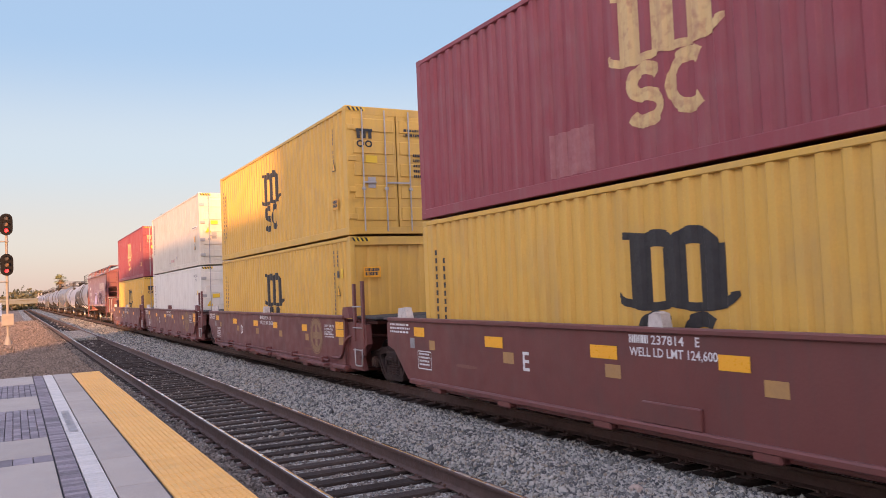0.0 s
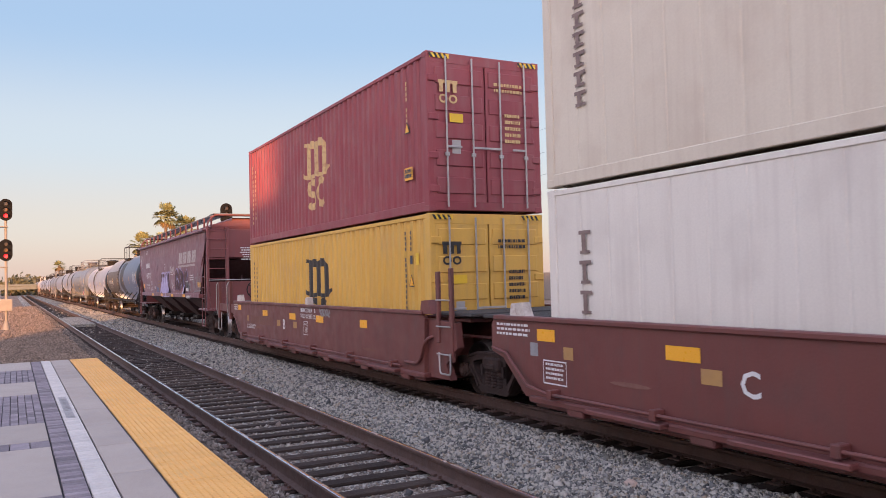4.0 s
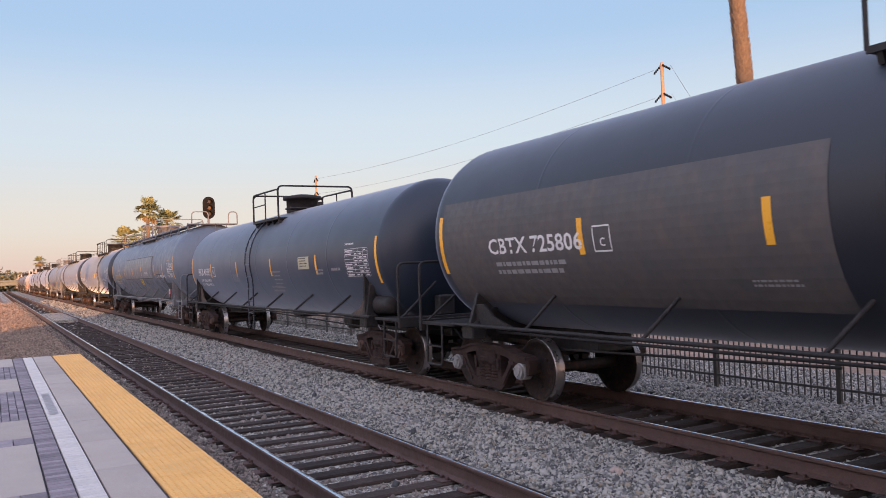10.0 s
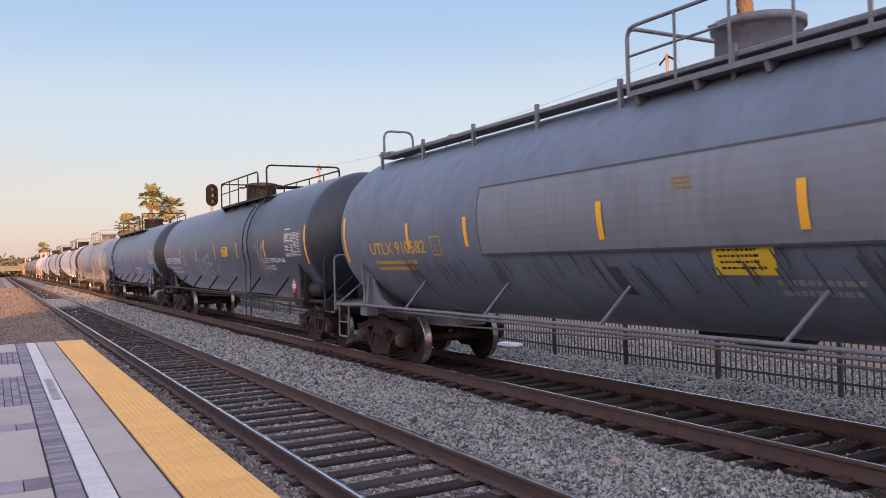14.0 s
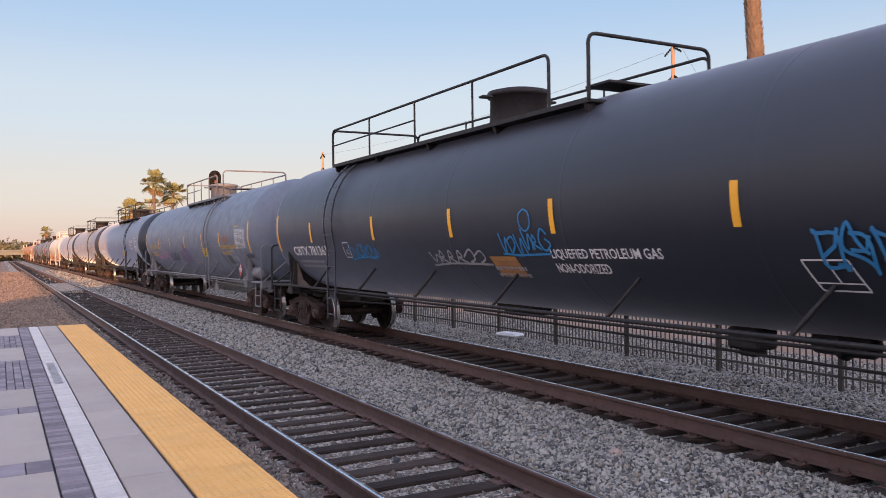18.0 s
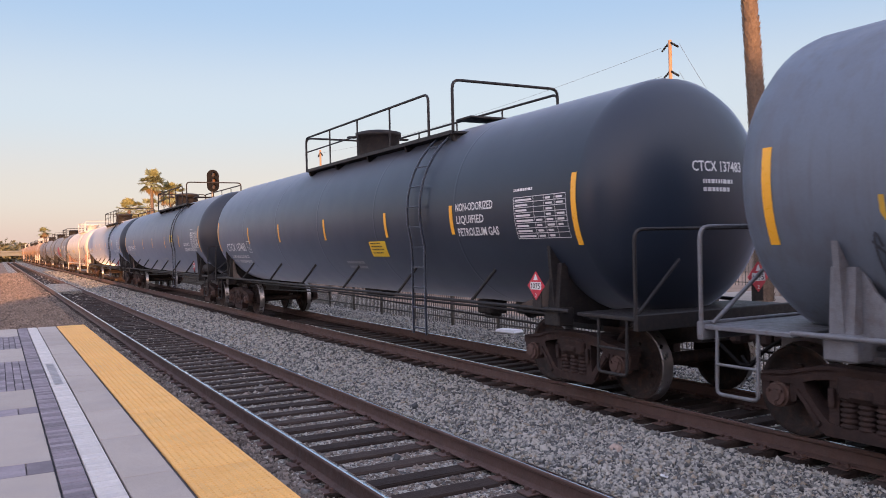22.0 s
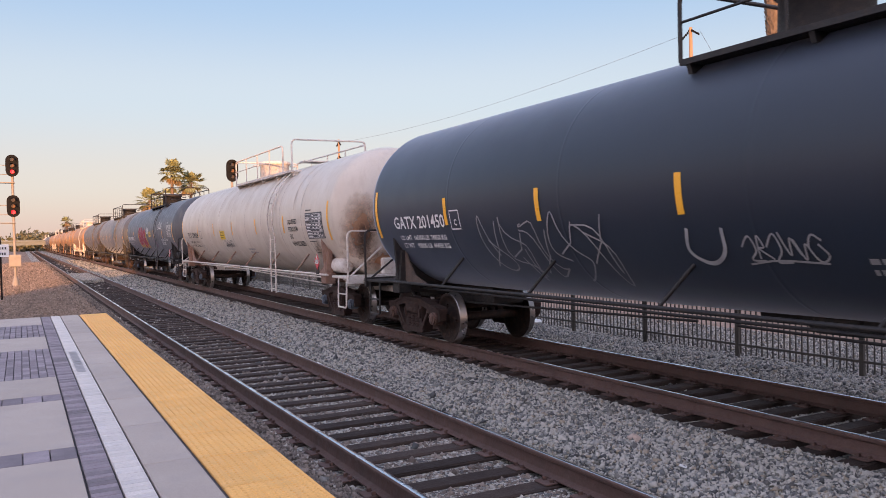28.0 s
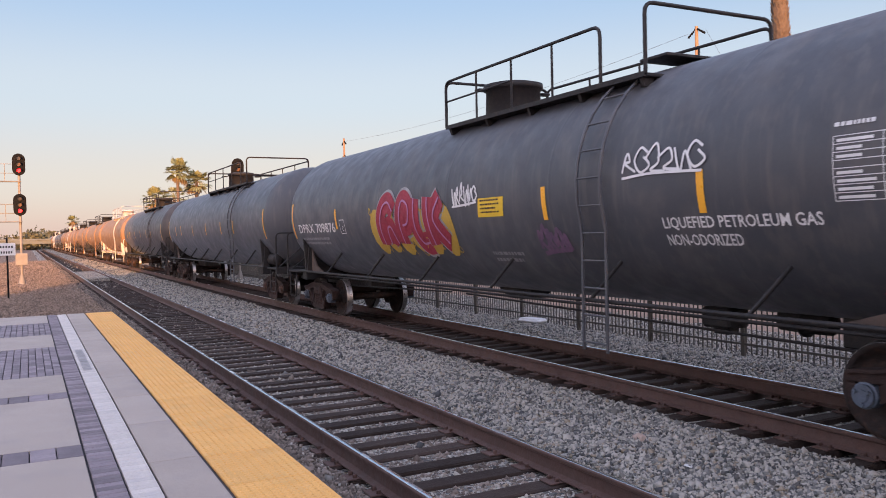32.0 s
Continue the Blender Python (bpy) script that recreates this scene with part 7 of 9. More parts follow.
def handstyle(seed, n=6):
    """A quick sprayed tag: joined hooks, zigzags and loops that spell nothing."""
    rng = random.Random(seed)
    out = []
    for i in range(n):
        x, d = i / n, 1 / n
        lo, hi = rng.uniform(0.0, 0.25), rng.uniform(0.7, 1.0)
        kind = rng.randrange(4)
        if kind == 0:
            out.append(((x, hi), (x + d * 0.5, lo), (x + d * 0.8, hi * 0.8), (x + d * 1.3, lo)))
        elif kind == 1:
            out.append(((x + d, hi * 0.8), (x + d * 0.4, hi), (x, 0.5), (x + d * 0.5, lo), (x + d * 1.2, lo + 0.2), (x + d * 0.7, 0.6)))
        elif kind == 2:
            out.append(((x, lo), (x + d * 0.3, hi), (x + d * 0.6, 0.5), (x + d * 0.2, 0.45), (x + d * 1.1, lo)))
        else:
            out.append(((x - d * 0.2, 0.5), (x + d * 0.6, hi), (x + d * 0.9, 0.4), (x + d * 0.3, lo), (x + d * 1.4, lo * 0.5)))
    out.append(((0.0, rng.uniform(-0.15, 0.1)), (0.4, 0.05), (1.0, rng.uniform(-0.1, 0.15))))
    return out


def drawn(y, z, w, h, colour, stroke, lines):
    """A freehand tag for a tank's flank."""
    return lambda car, side, half: sprayed(car, Side(zc=side.zc, r=side.r, proud=side.proud + 0.003), y, z, w, h, colour, stroke, lines)


def drawn_over(y, z, w, h, colour, stroke, lines, lift):
    """A later coat of a freehand piece."""
    return lambda car, side, half: sprayed(car, Side(zc=side.zc, r=side.r, proud=side.proud + lift), y, z, w, h, colour, stroke, lines)


def graffiti(car, side, y, z, w, h, colour, seed, stroke=0.04, fill=None):
    """Looping spray-paint strokes, with an optional soft filled form behind."""
    rng = random.Random(seed)
    n = max(3, int(w / (0.55 * h)))
    if fill:
        b = Build()
        s0 = Side(side.flat, side.zc, side.r, side.proud - 0.003 if side.flat is None else side.proud - 0.008)
        for k in range(n):
            s0.disc(b, y - w * (k + 0.5) / n, z + h * rng.uniform(0.42, 0.55), w / n * 0.56, h * 0.46, 14)
        part("spray_fill", b, M[fill], car, "sprayed colour fill of graffiti")
    b = Build()
    for k in range(n):
        yy = y - w * (k + 0.5) / n
        pts = []
        a0 = rng.uniform(0, 6)
        loops = rng.uniform(0.8, 1.4)
        f1, f2 = rng.uniform(1.4, 3.2), rng.uniform(0.4, 1.3)
        for i in range(26):
            t = i / 25
            a = a0 + loops * 2 * math.pi * t
            pts.append((yy + w / n * (0.5 * math.cos(a) + 0.12 * math.sin(f1 * a)), z + h * (0.5 + 0.42 * math.sin(a + f2) + 0.1 * math.cos(f1 * a + 1))))
        side.line(b, pts, stroke)
        side.line(b, [(yy + w / n * 0.3, z + h * rng.uniform(0.1, 0.5)), (yy - w / n * 0.2, z + h * rng.uniform(0.3, 0.6)), (yy - w / n * 0.4, z + h * rng.uniform(0.6, 0.95))], stroke)
    part("spray_stroke", b, M[colour], car, "sprayed graffiti strokes")


M["crest_mark"] = surf("crest_mark", (0.27, 0.17, 0.085), (0.22, 0.12, 0.07), 0.6, 0, 8, 80, 0.02)
M["scrape_mark"] = surf("scrape_mark", (0.17, 0.075, 0.06), (0.2, 0.1, 0.08), 0.7, 0, 8, 80, 0.02)
M["violet_paint"] = surf("violet_paint", (0.2, 0.12, 0.3), (0.15, 0.09, 0.25), 0.6, 0, 4, 60, 0.02)
M["smudge"] = bloom("smudge", (0.05, 0.02, 0.024), 0.22, "Y")
M["faded_orange"] = surf("faded_orange", (0.34, 0.17, 0.05), (0.26, 0.12, 0.045), 0.65, 0, 4, 60, 0.02)
M["old_yellow"] = surf("old_yellow", (0.36, 0.2, 0.03), (0.28, 0.14, 0.03), 0.6, 0, 8, 80, 0.02)
M["flaked_white"] = surf("flaked_white", (0.5, 0.47, 0.46), (0.4, 0.35, 0.34), 0.6, 0, 6, 60, 0.02, 0.5, (0.18, 0.06, 0.06), 0.9)
M["pink_dim"] = surf("pink_dim", (0.16, 0.09, 0.16), (0.1, 0.07, 0.11), 0.6, 0, 5, 60, 0.02)
M["pale_spray"] = surf("pale_spray", (0.4, 0.41, 0.43), (0.2, 0.2, 0.21), 0.6, 0, 3, 30, 0.02)
M["lilac_spray"] = surf("lilac_spray", (0.42, 0.38, 0.58), (0.34, 0.3, 0.5), 0.6, 0, 5, 60, 0.02)
M["plum_spray"] = surf("plum_spray", (0.07, 0.028, 0.04), (0.1, 0.045, 0.06), 0.6, 0, 5, 60, 0.02)
M["blue_spray"] = surf("blue_spray", (0.02, 0.16, 0.36), (0.03, 0.2, 0.4), 0.6, 0, 8, 80, 0.02)
M["pink_spray"] = surf("pink_spray", (0.42, 0.2, 0.36), (0.36, 0.16, 0.32), 0.6, 0, 8, 80, 0.02)
M["red_spray"] = surf("red_spray", (0.32, 0.02, 0.05), (0.24, 0.02, 0.04), 0.6, 0, 5, 80, 0.02)
M["yellow_spray"] = surf("yellow_spray", (0.5, 0.33, 0.05), (0.42, 0.28, 0.05), 0.6, 0, 5, 80, 0.02)
# ---- the train ----
M["rusty_white"] = surf("rusty_white", (0.3, 0.2, 0.16), (0.2, 0.11, 0.08), 0.7, 0, 3, 60, 0.1, 0, (0.1, 0.05, 0.04), 0.5)
M["slate_mark"] = surf("slate_mark", (0.05, 0.055, 0.07), None, 0.5, 0, 6, 80, 0.02)
M["faded_red"] = surf("faded_red", (0.34, 0.14, 0.14), (0.27, 0.085, 0.095), 0.6, 0, 5, 60, 0.02)
LOW, HIGH = 0.3, 3.225
well_unit("E", 6.8, True)
well_unit("D", 22.55)
well_unit("C", 38.55)
well_unit("B", 54.3, True, True, crest=False)
c = container("yellow corrugated steel container with a dark carrier emblem", "yellow_box", 6.8, LOW, logo=line_logo("black_mark"))
box_marks(c, "black_mark", 1)
c = container("maroon corrugated steel container with a cream carrier emblem", "red_box", 6.8, HIGH, logo=line_logo("cream_mark"))
box_marks(c, "cream_mark", 2, False)
part("faded_patch", drape(Side(flat=-CW / 2, proud=0.003).strip(Build(), 2.14, 1.22, 0.2, 0.8, 1)), M["faded_red"], c, "faded pinkish patch")
c = container("yellow corrugated steel container with a dark carrier emblem", "yellow_box", 22.55, LOW, False, logo=line_logo("black_mark"))
box_marks(c, "black_mark", 1, doors=False)
c = container("yellow corrugated container with doors and a dark carrier emblem", "yellow_box", 22.55, HIGH, logo=line_logo("black_mark"))
box_marks(c, "black_mark", 2)
for zz in (LOW, HIGH):
    c = container("white insulated container with smooth sides and lock rods" if zz < 1 else "cream-white insulated container with smooth sides and lock rods", "white_box" if zz < 1 else "cream_box", 38.55, zz, True, True)
    box_marks(c, "grey_mark", 1 if zz < 1 else 2, False)
    reefer_marks(c, *((6, 2.5, 0.2, True) if zz > 1 else (3, 2.3, 0.3, False)))
c = container("yellow corrugated steel container with a dark carrier emblem", "yellow_box", 54.3, LOW, logo=line_logo("black_mark"))
box_marks(c, "black_mark", 1)
c = container("maroon corrugated steel container with a cream carrier emblem", "red_box", 54.3, HIGH, logo=line_logo("cream_mark"))
box_marks(c, "cream_mark", 2)

hopper_car(73.85)

M["blue_cap"] = surf("blue_cap", (0.1, 0.13, 0.18), (0.06, 0.075, 0.1), 0.5, 0.2, 6, 60, 0.1)
M["jacket_grey"] = surf("jacket_grey", (0.15, 0.165, 0.19), (0.185, 0.195, 0.215), 0.45, 0, 0.8, 30, 0.05, 0.3, (0.1, 0.1, 0.11), 0.3)
M["patch_dark"] = surf("patch_dark", (0.045, 0.047, 0.055), (0.06, 0.062, 0.07), 0.6, 0, 3, 60, 0.02)
M["worn_patch"] = surf("worn_patch", (0.06, 0.062, 0.068), (0.08, 0.074, 0.072), 0.6, 0, 2, 40, 0.02, 0.3, (0.11, 0.085, 0.075), 0.5)


def worn_bands(car, side, h):
    """Greyer overpainted courses on the trailing half."""
    s = Side(zc=side.zc, r=side.r, proud=0.004)
    part("overpaint", s.strip(Build(), 7.75, 1.0, 1.45, 3.0, 14), M["worn_patch"], car, "brownish overpainted band")
    part("overpaint", s.strip(Build(), -0.2, -1.9, 1.4, 3.45, 16), M["worn_patch"], car, "greyer overpainted band")
    part("notice", side.strip(Build(), -2.35, -2.95, 1.28, 1.51, 4, 0.16), M["old_yellow"], car, "faded yellow notice")
    for y, z, w, hh, rows in ((1.98, 1.68, 0.55, 0.09, 2), (-1.6, 1.76, 0.5, 0.05, 1), (-3.0, 1.62, 0.75, 0.2, 4), (-0.85, 3.12, 0.3, 0.1, 2), (-1.2, 1.36, 0.5, 0.07, 2)):
        part("small_stencil", bars(side, y, z, w, hh, rows, None, int(90 + 10 * y), 0.5), M["grey_mark"], car)
    d = side.line(Build(), [(-h + 0.95, 1.25), (-h + 0.65, 1.55), (-h + 0.95, 1.85), (-h + 1.25, 1.55), (-h + 0.95, 1.25)], 0.03)
    part("placard_frame", d, M["grey_mark"], car)
    plate = Side(flat=-1.462, proud=0.004)
    y = -h + 0.63
    part("jack_writing", write(plate, "JACK", y + 0.12, 1.06, 0.07, 0.22), M["white_mark"], car)
    part("jack_writing", write(plate, "HERE", y + 0.12, 0.97, 0.07, 0.22), M["white_mark"], car)
    part("jack_bar", Build().soft(-1.475, -1.455, y - 0.16, y + 0.16, 0.895, 0.935, 0.003), M["grey_mark"], car)
    part("notice_strip", side.strip(Build(), -5.2, -5.45, 1.36, 1.43, 3, 0.03), M["rust_stain"], car)


def jacket(car, side, h):
    """Raised rectangular jacket over the grey tank, drips and a dark repair patch."""
    b = Build()
    n = 8
    zs = [2.02 + 1.0 * k / n for k in range(n + 1)]
    a, c = Side(zc=side.zc, r=side.r, proud=0.045), Side(zc=side.zc, r=side.r, proud=-0.02)
    v = [a.at(y, z) for z in zs for y in (3.84, -4.4)]
    b.add(v, [(2 * k, 2 * k + 1, 2 * k + 3, 2 * k + 2) for k in range(n)])
    for y in (3.84, -4.4):
        w = [s.at(y, z) for z in zs for s in (a, c)]
        b.add(w, [(2 * k, 2 * k + 1, 2 * k + 3, 2 * k + 2) for k in range(n)])
    for z in (2.02, 3.02):
        b.add([a.at(3.84, z), a.at(-4.4, z), c.at(-4.4, z), c.at(3.84, z)], [(0, 1, 2, 3)])
    seam = Build()
    edge = Side(zc=side.zc, r=side.r, proud=0.048)
    for z in (2.03, 3.01):
        edge.strip(seam, 3.84, -4.4, z - 0.014, z + 0.014, 1)
    for y in (3.82, -4.38):
        edge.strip(seam, y + 0.014, y - 0.014, 2.05, 2.99, 8)
    part("jacket_seam", seam, M["patch_dark"], car, "dark seam round the jacket panel")
    part("jacket_panel", b, M["jacket_grey"], car, "raised rectangular jacket panel")
    part("repair_patch", side.strip(Build(), 1.16, 0.94, 1.5, 1.84, 4, 0.1), M["patch_dark"], car, "dark repainted patch")
    under = Side(zc=side.zc, r=side.r, proud=0.003)
    b = under.strip(Build(), -6.5, -6.9, 1.55, 2.05, 5)
    part("repair_patch", under.strip(b, -6.9, -8.2, 1.55, 1.82, 3), M["patch_dark"], car, "dark repainted patch")
    part("name_patch", under.strip(Build(), -5.02, -6.08, 1.99, 2.2, 3), M["patch_dark"], car, "dark painted-out patch")
    part("old_writing", write(side, "NON ODORIZED", -5.17, 2.26, 0.13, 0.9), M["old_yellow"], car, "faded yellow writing")
    on = Side(zc=side.zc, r=side.r, proud=0.052)
    part("small_stencil", bars(on, -2.42, 2.16, 0.84, 0.16, 3, None, 61, 0.5), M["white_mark"], car)
    part("small_stencil", bars(on, -0.05, 2.62, 0.3, 0.16, 3, None, 62, 0.5), M["old_yellow"], car)
    drips = Build()
    rng = random.Random(6)
    for k in range(130):
        y = rng.uniform(-7.6, 6.5)
        z = rng.uniform(1.8, 2.05)
        ln = rng.uniform(0.1, 0.55)
        side.line(drips, [(y, z), (y - ln * 0.25, z - ln * 0.6), (y - ln * 0.35, z - ln)], rng.uniform(0.008, 0.03))
    tagged(part("drip_marks", drips, M["patch_dark"], car, "dark drips run down the flank"), kind="stuff")


def rust_runs(car, side, h):
    """Dirty weld seams and brown runs under the brackets of the white tank."""
    for y in (7.58, 5.75, 3.97, 2.03, 0.3, -1.6, -3.5, -5.4, -7.3):
        s = Side(zc=side.zc, r=side.r, proud=0.005)
        part("weld_seam", s.strip(Build(), y + 0.011, y - 0.011, side.zc - side.r * 0.97, side.zc + side.r * 0.985, 28), M["seam_grime"], car)
    rng = random.Random(12)
    for k in range(9):
        y = 5.2 - 1.45 * k + rng.uniform(-0.3, 0.3)
        z1 = side.zc + side.r * 0.97
        ln = rng.uniform(0.5, 1.4)
        s = Side(zc=side.zc, r=side.r, proud=0.004)
        b = s.line(Build(), [(y + 0.03 * math.sin(3 * t / 10), z1 - ln * t / 10) for t in range(11)], rng.uniform(0.03, 0.08))
        part("rust_run", b, M["rust_stain"], car, "brown rust run")
    head = Head(-h - 0.12, side.r * 0.42, side.zc, side.r)
    for s, z, rs, rz, mat in ((0.95, 2.15, 0.5, 0.95, "rust_bloom"), (0.9, 2.0, 0.24, 0.5, "soot_bloom"), (0.35, 1.45, 0.7, 0.35, "rust_bloom"), (-0.35, 1.7, 0.5, 0.4, "rust_bloom")):
        part("rust_stain", head.disc(Build(), s, z, rs, rz, 24), M[mat], car, "brown rust stain on the tank head")
    for y, z, ry, rz, mat in ((-8.2, 1.55, 0.7, 0.45, "rust_flank"), (8.3, 1.5, 0.8, 0.4, "rust_flank"), (-8.6, 1.35, 0.5, 0.3, "soot_flank")):
        part("rust_stain", Side(zc=side.zc, r=side.r, proud=0.005).disc(Build(), y, z, ry, rz, 24), M[mat], car, "brown rust stain above the truck")
    graffiti(car, side, 8.95, 1.85, 0.75, 0.3, "grey_mark", 81, 0.012)
    graffiti(car, side, 5.95, 1.55, 0.75, 0.3, "grey_mark", 82, 0.012)
    graffiti(car, side, 1.7, 1.72, 1.2, 0.25, "slate_mark", 83, 0.014)


M["rust_bloom"] = bloom("rust_bloom", (0.33, 0.17, 0.09), 0.8)
M["soot_bloom"] = bloom("soot_bloom", (0.05, 0.035, 0.03), 0.75)
M["rust_flank"] = bloom("rust_flank", (0.3, 0.19, 0.13), 0.6, "Y")
M["soot_flank"] = bloom("soot_flank", (0.06, 0.05, 0.045), 0.6, "Y")
M["bearing_steel"] = surf("bearing_steel", (0.3, 0.3, 0.31), (0.2, 0.19, 0.19), 0.5, 0.3, 6, 80, 0.1)
M["rust_spray"] = surf("rust_spray", (0.3, 0.12, 0.07), (0.24, 0.13, 0.09), 0.7, 0, 5, 60, 0.02)
M["seam_grime"] = surf("seam_grime", (0.3, 0.26, 0.24), (0.4, 0.36, 0.33), 0.8, 0, 4, 60, 0.02)
M["rust_stain"] = surf("rust_stain", (0.42, 0.33, 0.27), (0.5, 0.44, 0.39), 0.8, 0, 4, 60, 0.02)


def smears(car, side, h):
    """Blacked-out marks and overspray on the scuffed grey tank."""
    s = Side(zc=side.zc, r=side.r, proud=0.007)
    part("black_smear", s.disc(Build(), -8.75, 1.83, 0.4, 0.07, 16), M["slate_mark"], car)
    part("black_patch", s.strip(Build(), -6.1, -6.6, 1.58, 1.84, 3, 0.12), M["slate_mark"], car, "blacked-out notice")
    part("black_smear", s.line(Build(), [(-5.3, 1.9), (-5.6, 1.55)], 0.06), M["slate_mark"], car)
    part("black_smear", s.line(Build(), [(-5.5, 1.88), (-5.7, 1.6)], 0.05), M["slate_mark"], car)


def faded_notice(car, side, h):
    part("notice", side.strip(Build(), -1.12, -1.8, 1.56, 1.85, 4, 0.1), M["faded_orange"], car, "faded slanting orange notice")
    part("notice_print", bars(Side(zc=side.zc, r=side.r, proud=0.01), -1.2, 1.62, 0.5, 0.16, 3, None, 35, 0.3), M["rust_spray"], car)


def side_stencils(car, side, h):
    part("small_stencil", bars(side, -1.44, 1.58, 0.64, 0.5, 5, None, 36, 0.36), M["grey_mark"], car)
    part("small_stencil", bars(side, -4.65, 1.93, 0.46, 0.15, 2, None, 37, 0.6), M["grey_mark"], car)
    part("small_stencil", bars(side, 2.55, 1.8, 0.7, 0.24, 4, None, 38, 0.5), M["grey_mark"], car)
    part("small_stencil", bars(side, -5.6, 2.02, 0.5, 0.07, 1, None, 39, 0.8), M["grey_mark"], car)


def tags(*rows):
    """Graffiti: along, height, width, size, colour, seed, stroke, fill."""
    def put(car, side, h):
        for i, row in enumerate(rows):
            on = Side(zc=side.zc, r=side.r, proud=side.proud + 0.003 + 0.006 * min(i, 2))
            if callable(row):
                row(car, side, h)
                continue
            y, z, w, hh, colour, seed, stroke, fill = row
            graffiti(car, on, y, z, w, hh, colour, seed, stroke, fill)
    return put


tank_car("black tank car with worn paint and amber stripes", 84.54, 100.14, "black_tank", 1.5, 2.5, style="general", top=(0.86, 0.2, -0.4), code="CBTX", saddle_top=1.6, cap="bearing_steel", bar_at=(-7.8, -4.6, -1.46, 1.63, 4.35, 7.8),
         marks=car_marks("CBTX", "725806", gas=False, seed=2, frame_at=(-6.4, 1.6), num_y=6.43, num_z=2.17, panel=(-6.22, 2.12), extra=worn_bands))
tank_car("blue-black tank car with amber stripes", 102.84, 118.79, "blue_black_tank", 1.42, 2.36, style="general", top=(1.2, 0.5, 0.0), code="HPLX 405331", bar_at=(-7.97, -4.7, -1.33, 2.02, 5.21, 7.97),
         marks=car_marks("HPLX", "405331", gas=False, seed=3, plate_y=4.98, num_y=7.03, num_z=2.05, width=1.67, big=0.24, sign=(-3.88, 2.24), sign_paint="cream_sign", panel=(-6.45, 1.9), extra=side_stencils, limits=("LD LMT  186000 LB  84 400 KG", "LT WT    77000 LB  34 900 KG")))
tank_car("grey liquefied gas tank car with a raised jacket panel", 121.74, 139.77, "grey_tank", 1.56, 2.56, "grey_steel", "long", reservoir=False, top=(1.1, None, 0.1), jacketed=(-4.4, 3.84), bar_at=(-9.02, -6.67, -4.75, -1.6, 1.1, 4.25, 6.2, 9.02),
         marks=car_marks("UTLX", "910582", "yellow_mark", True, ("LIQUEFIED PETROLEUM GAS",), seed=4, num_y=7.83, num_z=2.09, width=2.22, words_col="white_mark", words=(-5.12, 2.03), panel=(-7.78, 2.05), sign=(-0.77, 1.89), extra=jacket))
tank_car("dirty black tank car with looping white graffiti", 142.23, 159.61, "black_tank", top=(0.75, -3.94, -0.2), code="CBTX", bar_at=(-8.69, -5.45, -2.7, 0.03, 2.85, 5.6, 8.69),
         marks=car_marks("CBTX", "785983", seed=5, plate_y=5.1, num_y=8.5, num_z=2.06, width=2.75, big=0.23, words=(-5.0, 2.0), sign=(-1.24, 2.37), panel=(-7.2, 2.14), limits=("LD LMT 162400 LB  73650 KG", "LT WT 100600 LB  45650 KG"), extra=tags(drawn(3.25, 1.3, 3.4, 1.12, "pale_spray", 0.075, SCRAWL), (-4.6, 1.6, 1.0, 1.0, "grey_mark", 22, 0.05, None))))
tank_car("matt black tank car with blue graffiti tags", 162.53, 180.04, "black_tank", top=(6.0, 5.0, 0.17, -3.0), code="CBTX", bar_at=(-8.76, -5.7, -2.76, -0.1, 2.9, 6.35, 8.76),
         marks=car_marks("CBTX", "781361", seed=6, plate_y=4.55, frame_at=(-6.4, 1.55), num_y=7.78, num_z=1.86, width=2.2, big=0.21, words=(-2.57, 1.83), panel=(-7.4, 2.1), extra=tags(faded_notice, drawn(4.27, 1.8, 1.35, 0.3, "blue_spray", 0.03, handstyle(31)), drawn(0.82, 1.72, 1.75, 0.24, "grey_mark", 0.03, handstyle(38)), (-6.5, 1.7, 1.1, 0.45, "blue_spray", 33, 0.035, None), drawn(-1.45, 1.85, 1.15, 0.4, "blue_spray", 0.03, handstyle(45)), drawn(-2.0, 2.2, 0.3, 0.3, "blue_spray", 0.025, LOOP))))
tank_car("scuffed grey tank car with yellow lettering and tags", 182.87, 200.79, "grey_tank", 1.55, 2.52, "grey_steel", top=(1.5, -3.94, 0.0), code="UTLX", ink="yellow_mark", bar_at=(-8.96, -5.5, -2.94, 0.08, 3.06, 5.62, 8.96),
         marks=car_marks("UTLX", "951542", "yellow_mark", seed=7, plate_y=5.3, frame_at=(-6.75, 1.7), num_y=7.9, num_z=2.1, width=2.1, words=(-5.54, 2.05), sign=(-3.12, 1.94), panel=(-7.45, 2.06), extra=tags(drawn(6.65, 1.7, 1.3, 0.24, "pink_spray", 0.028, handstyle(52)), drawn(5.0, 1.75, 1.2, 0.3, "pink_spray", 0.028, handstyle(59)), (8.0, 1.5, 0.5, 0.5, "slate_mark", 43, 0.025, None), drawn(3.58, 1.65, 1.75, 0.32, "slate_mark", 0.05, handstyle(66)), drawn(1.25, 1.55, 0.65, 0.46, "red_spray", 0.03, HEART), drawn(0.7, 1.6, 1.25, 0.6, "violet_paint", 0.04, handstyle(73)), drawn(0.5, 2.0, 0.3, 0.24, "slate_mark", 0.03, LOOP), (-5.9, 2.25, 0.9, 0.2, "rust_spray", 46, 0.03, None), (-4.3, 2.08, 0.6, 0.2, "grey_mark", 47, 0.015, None), smears)))
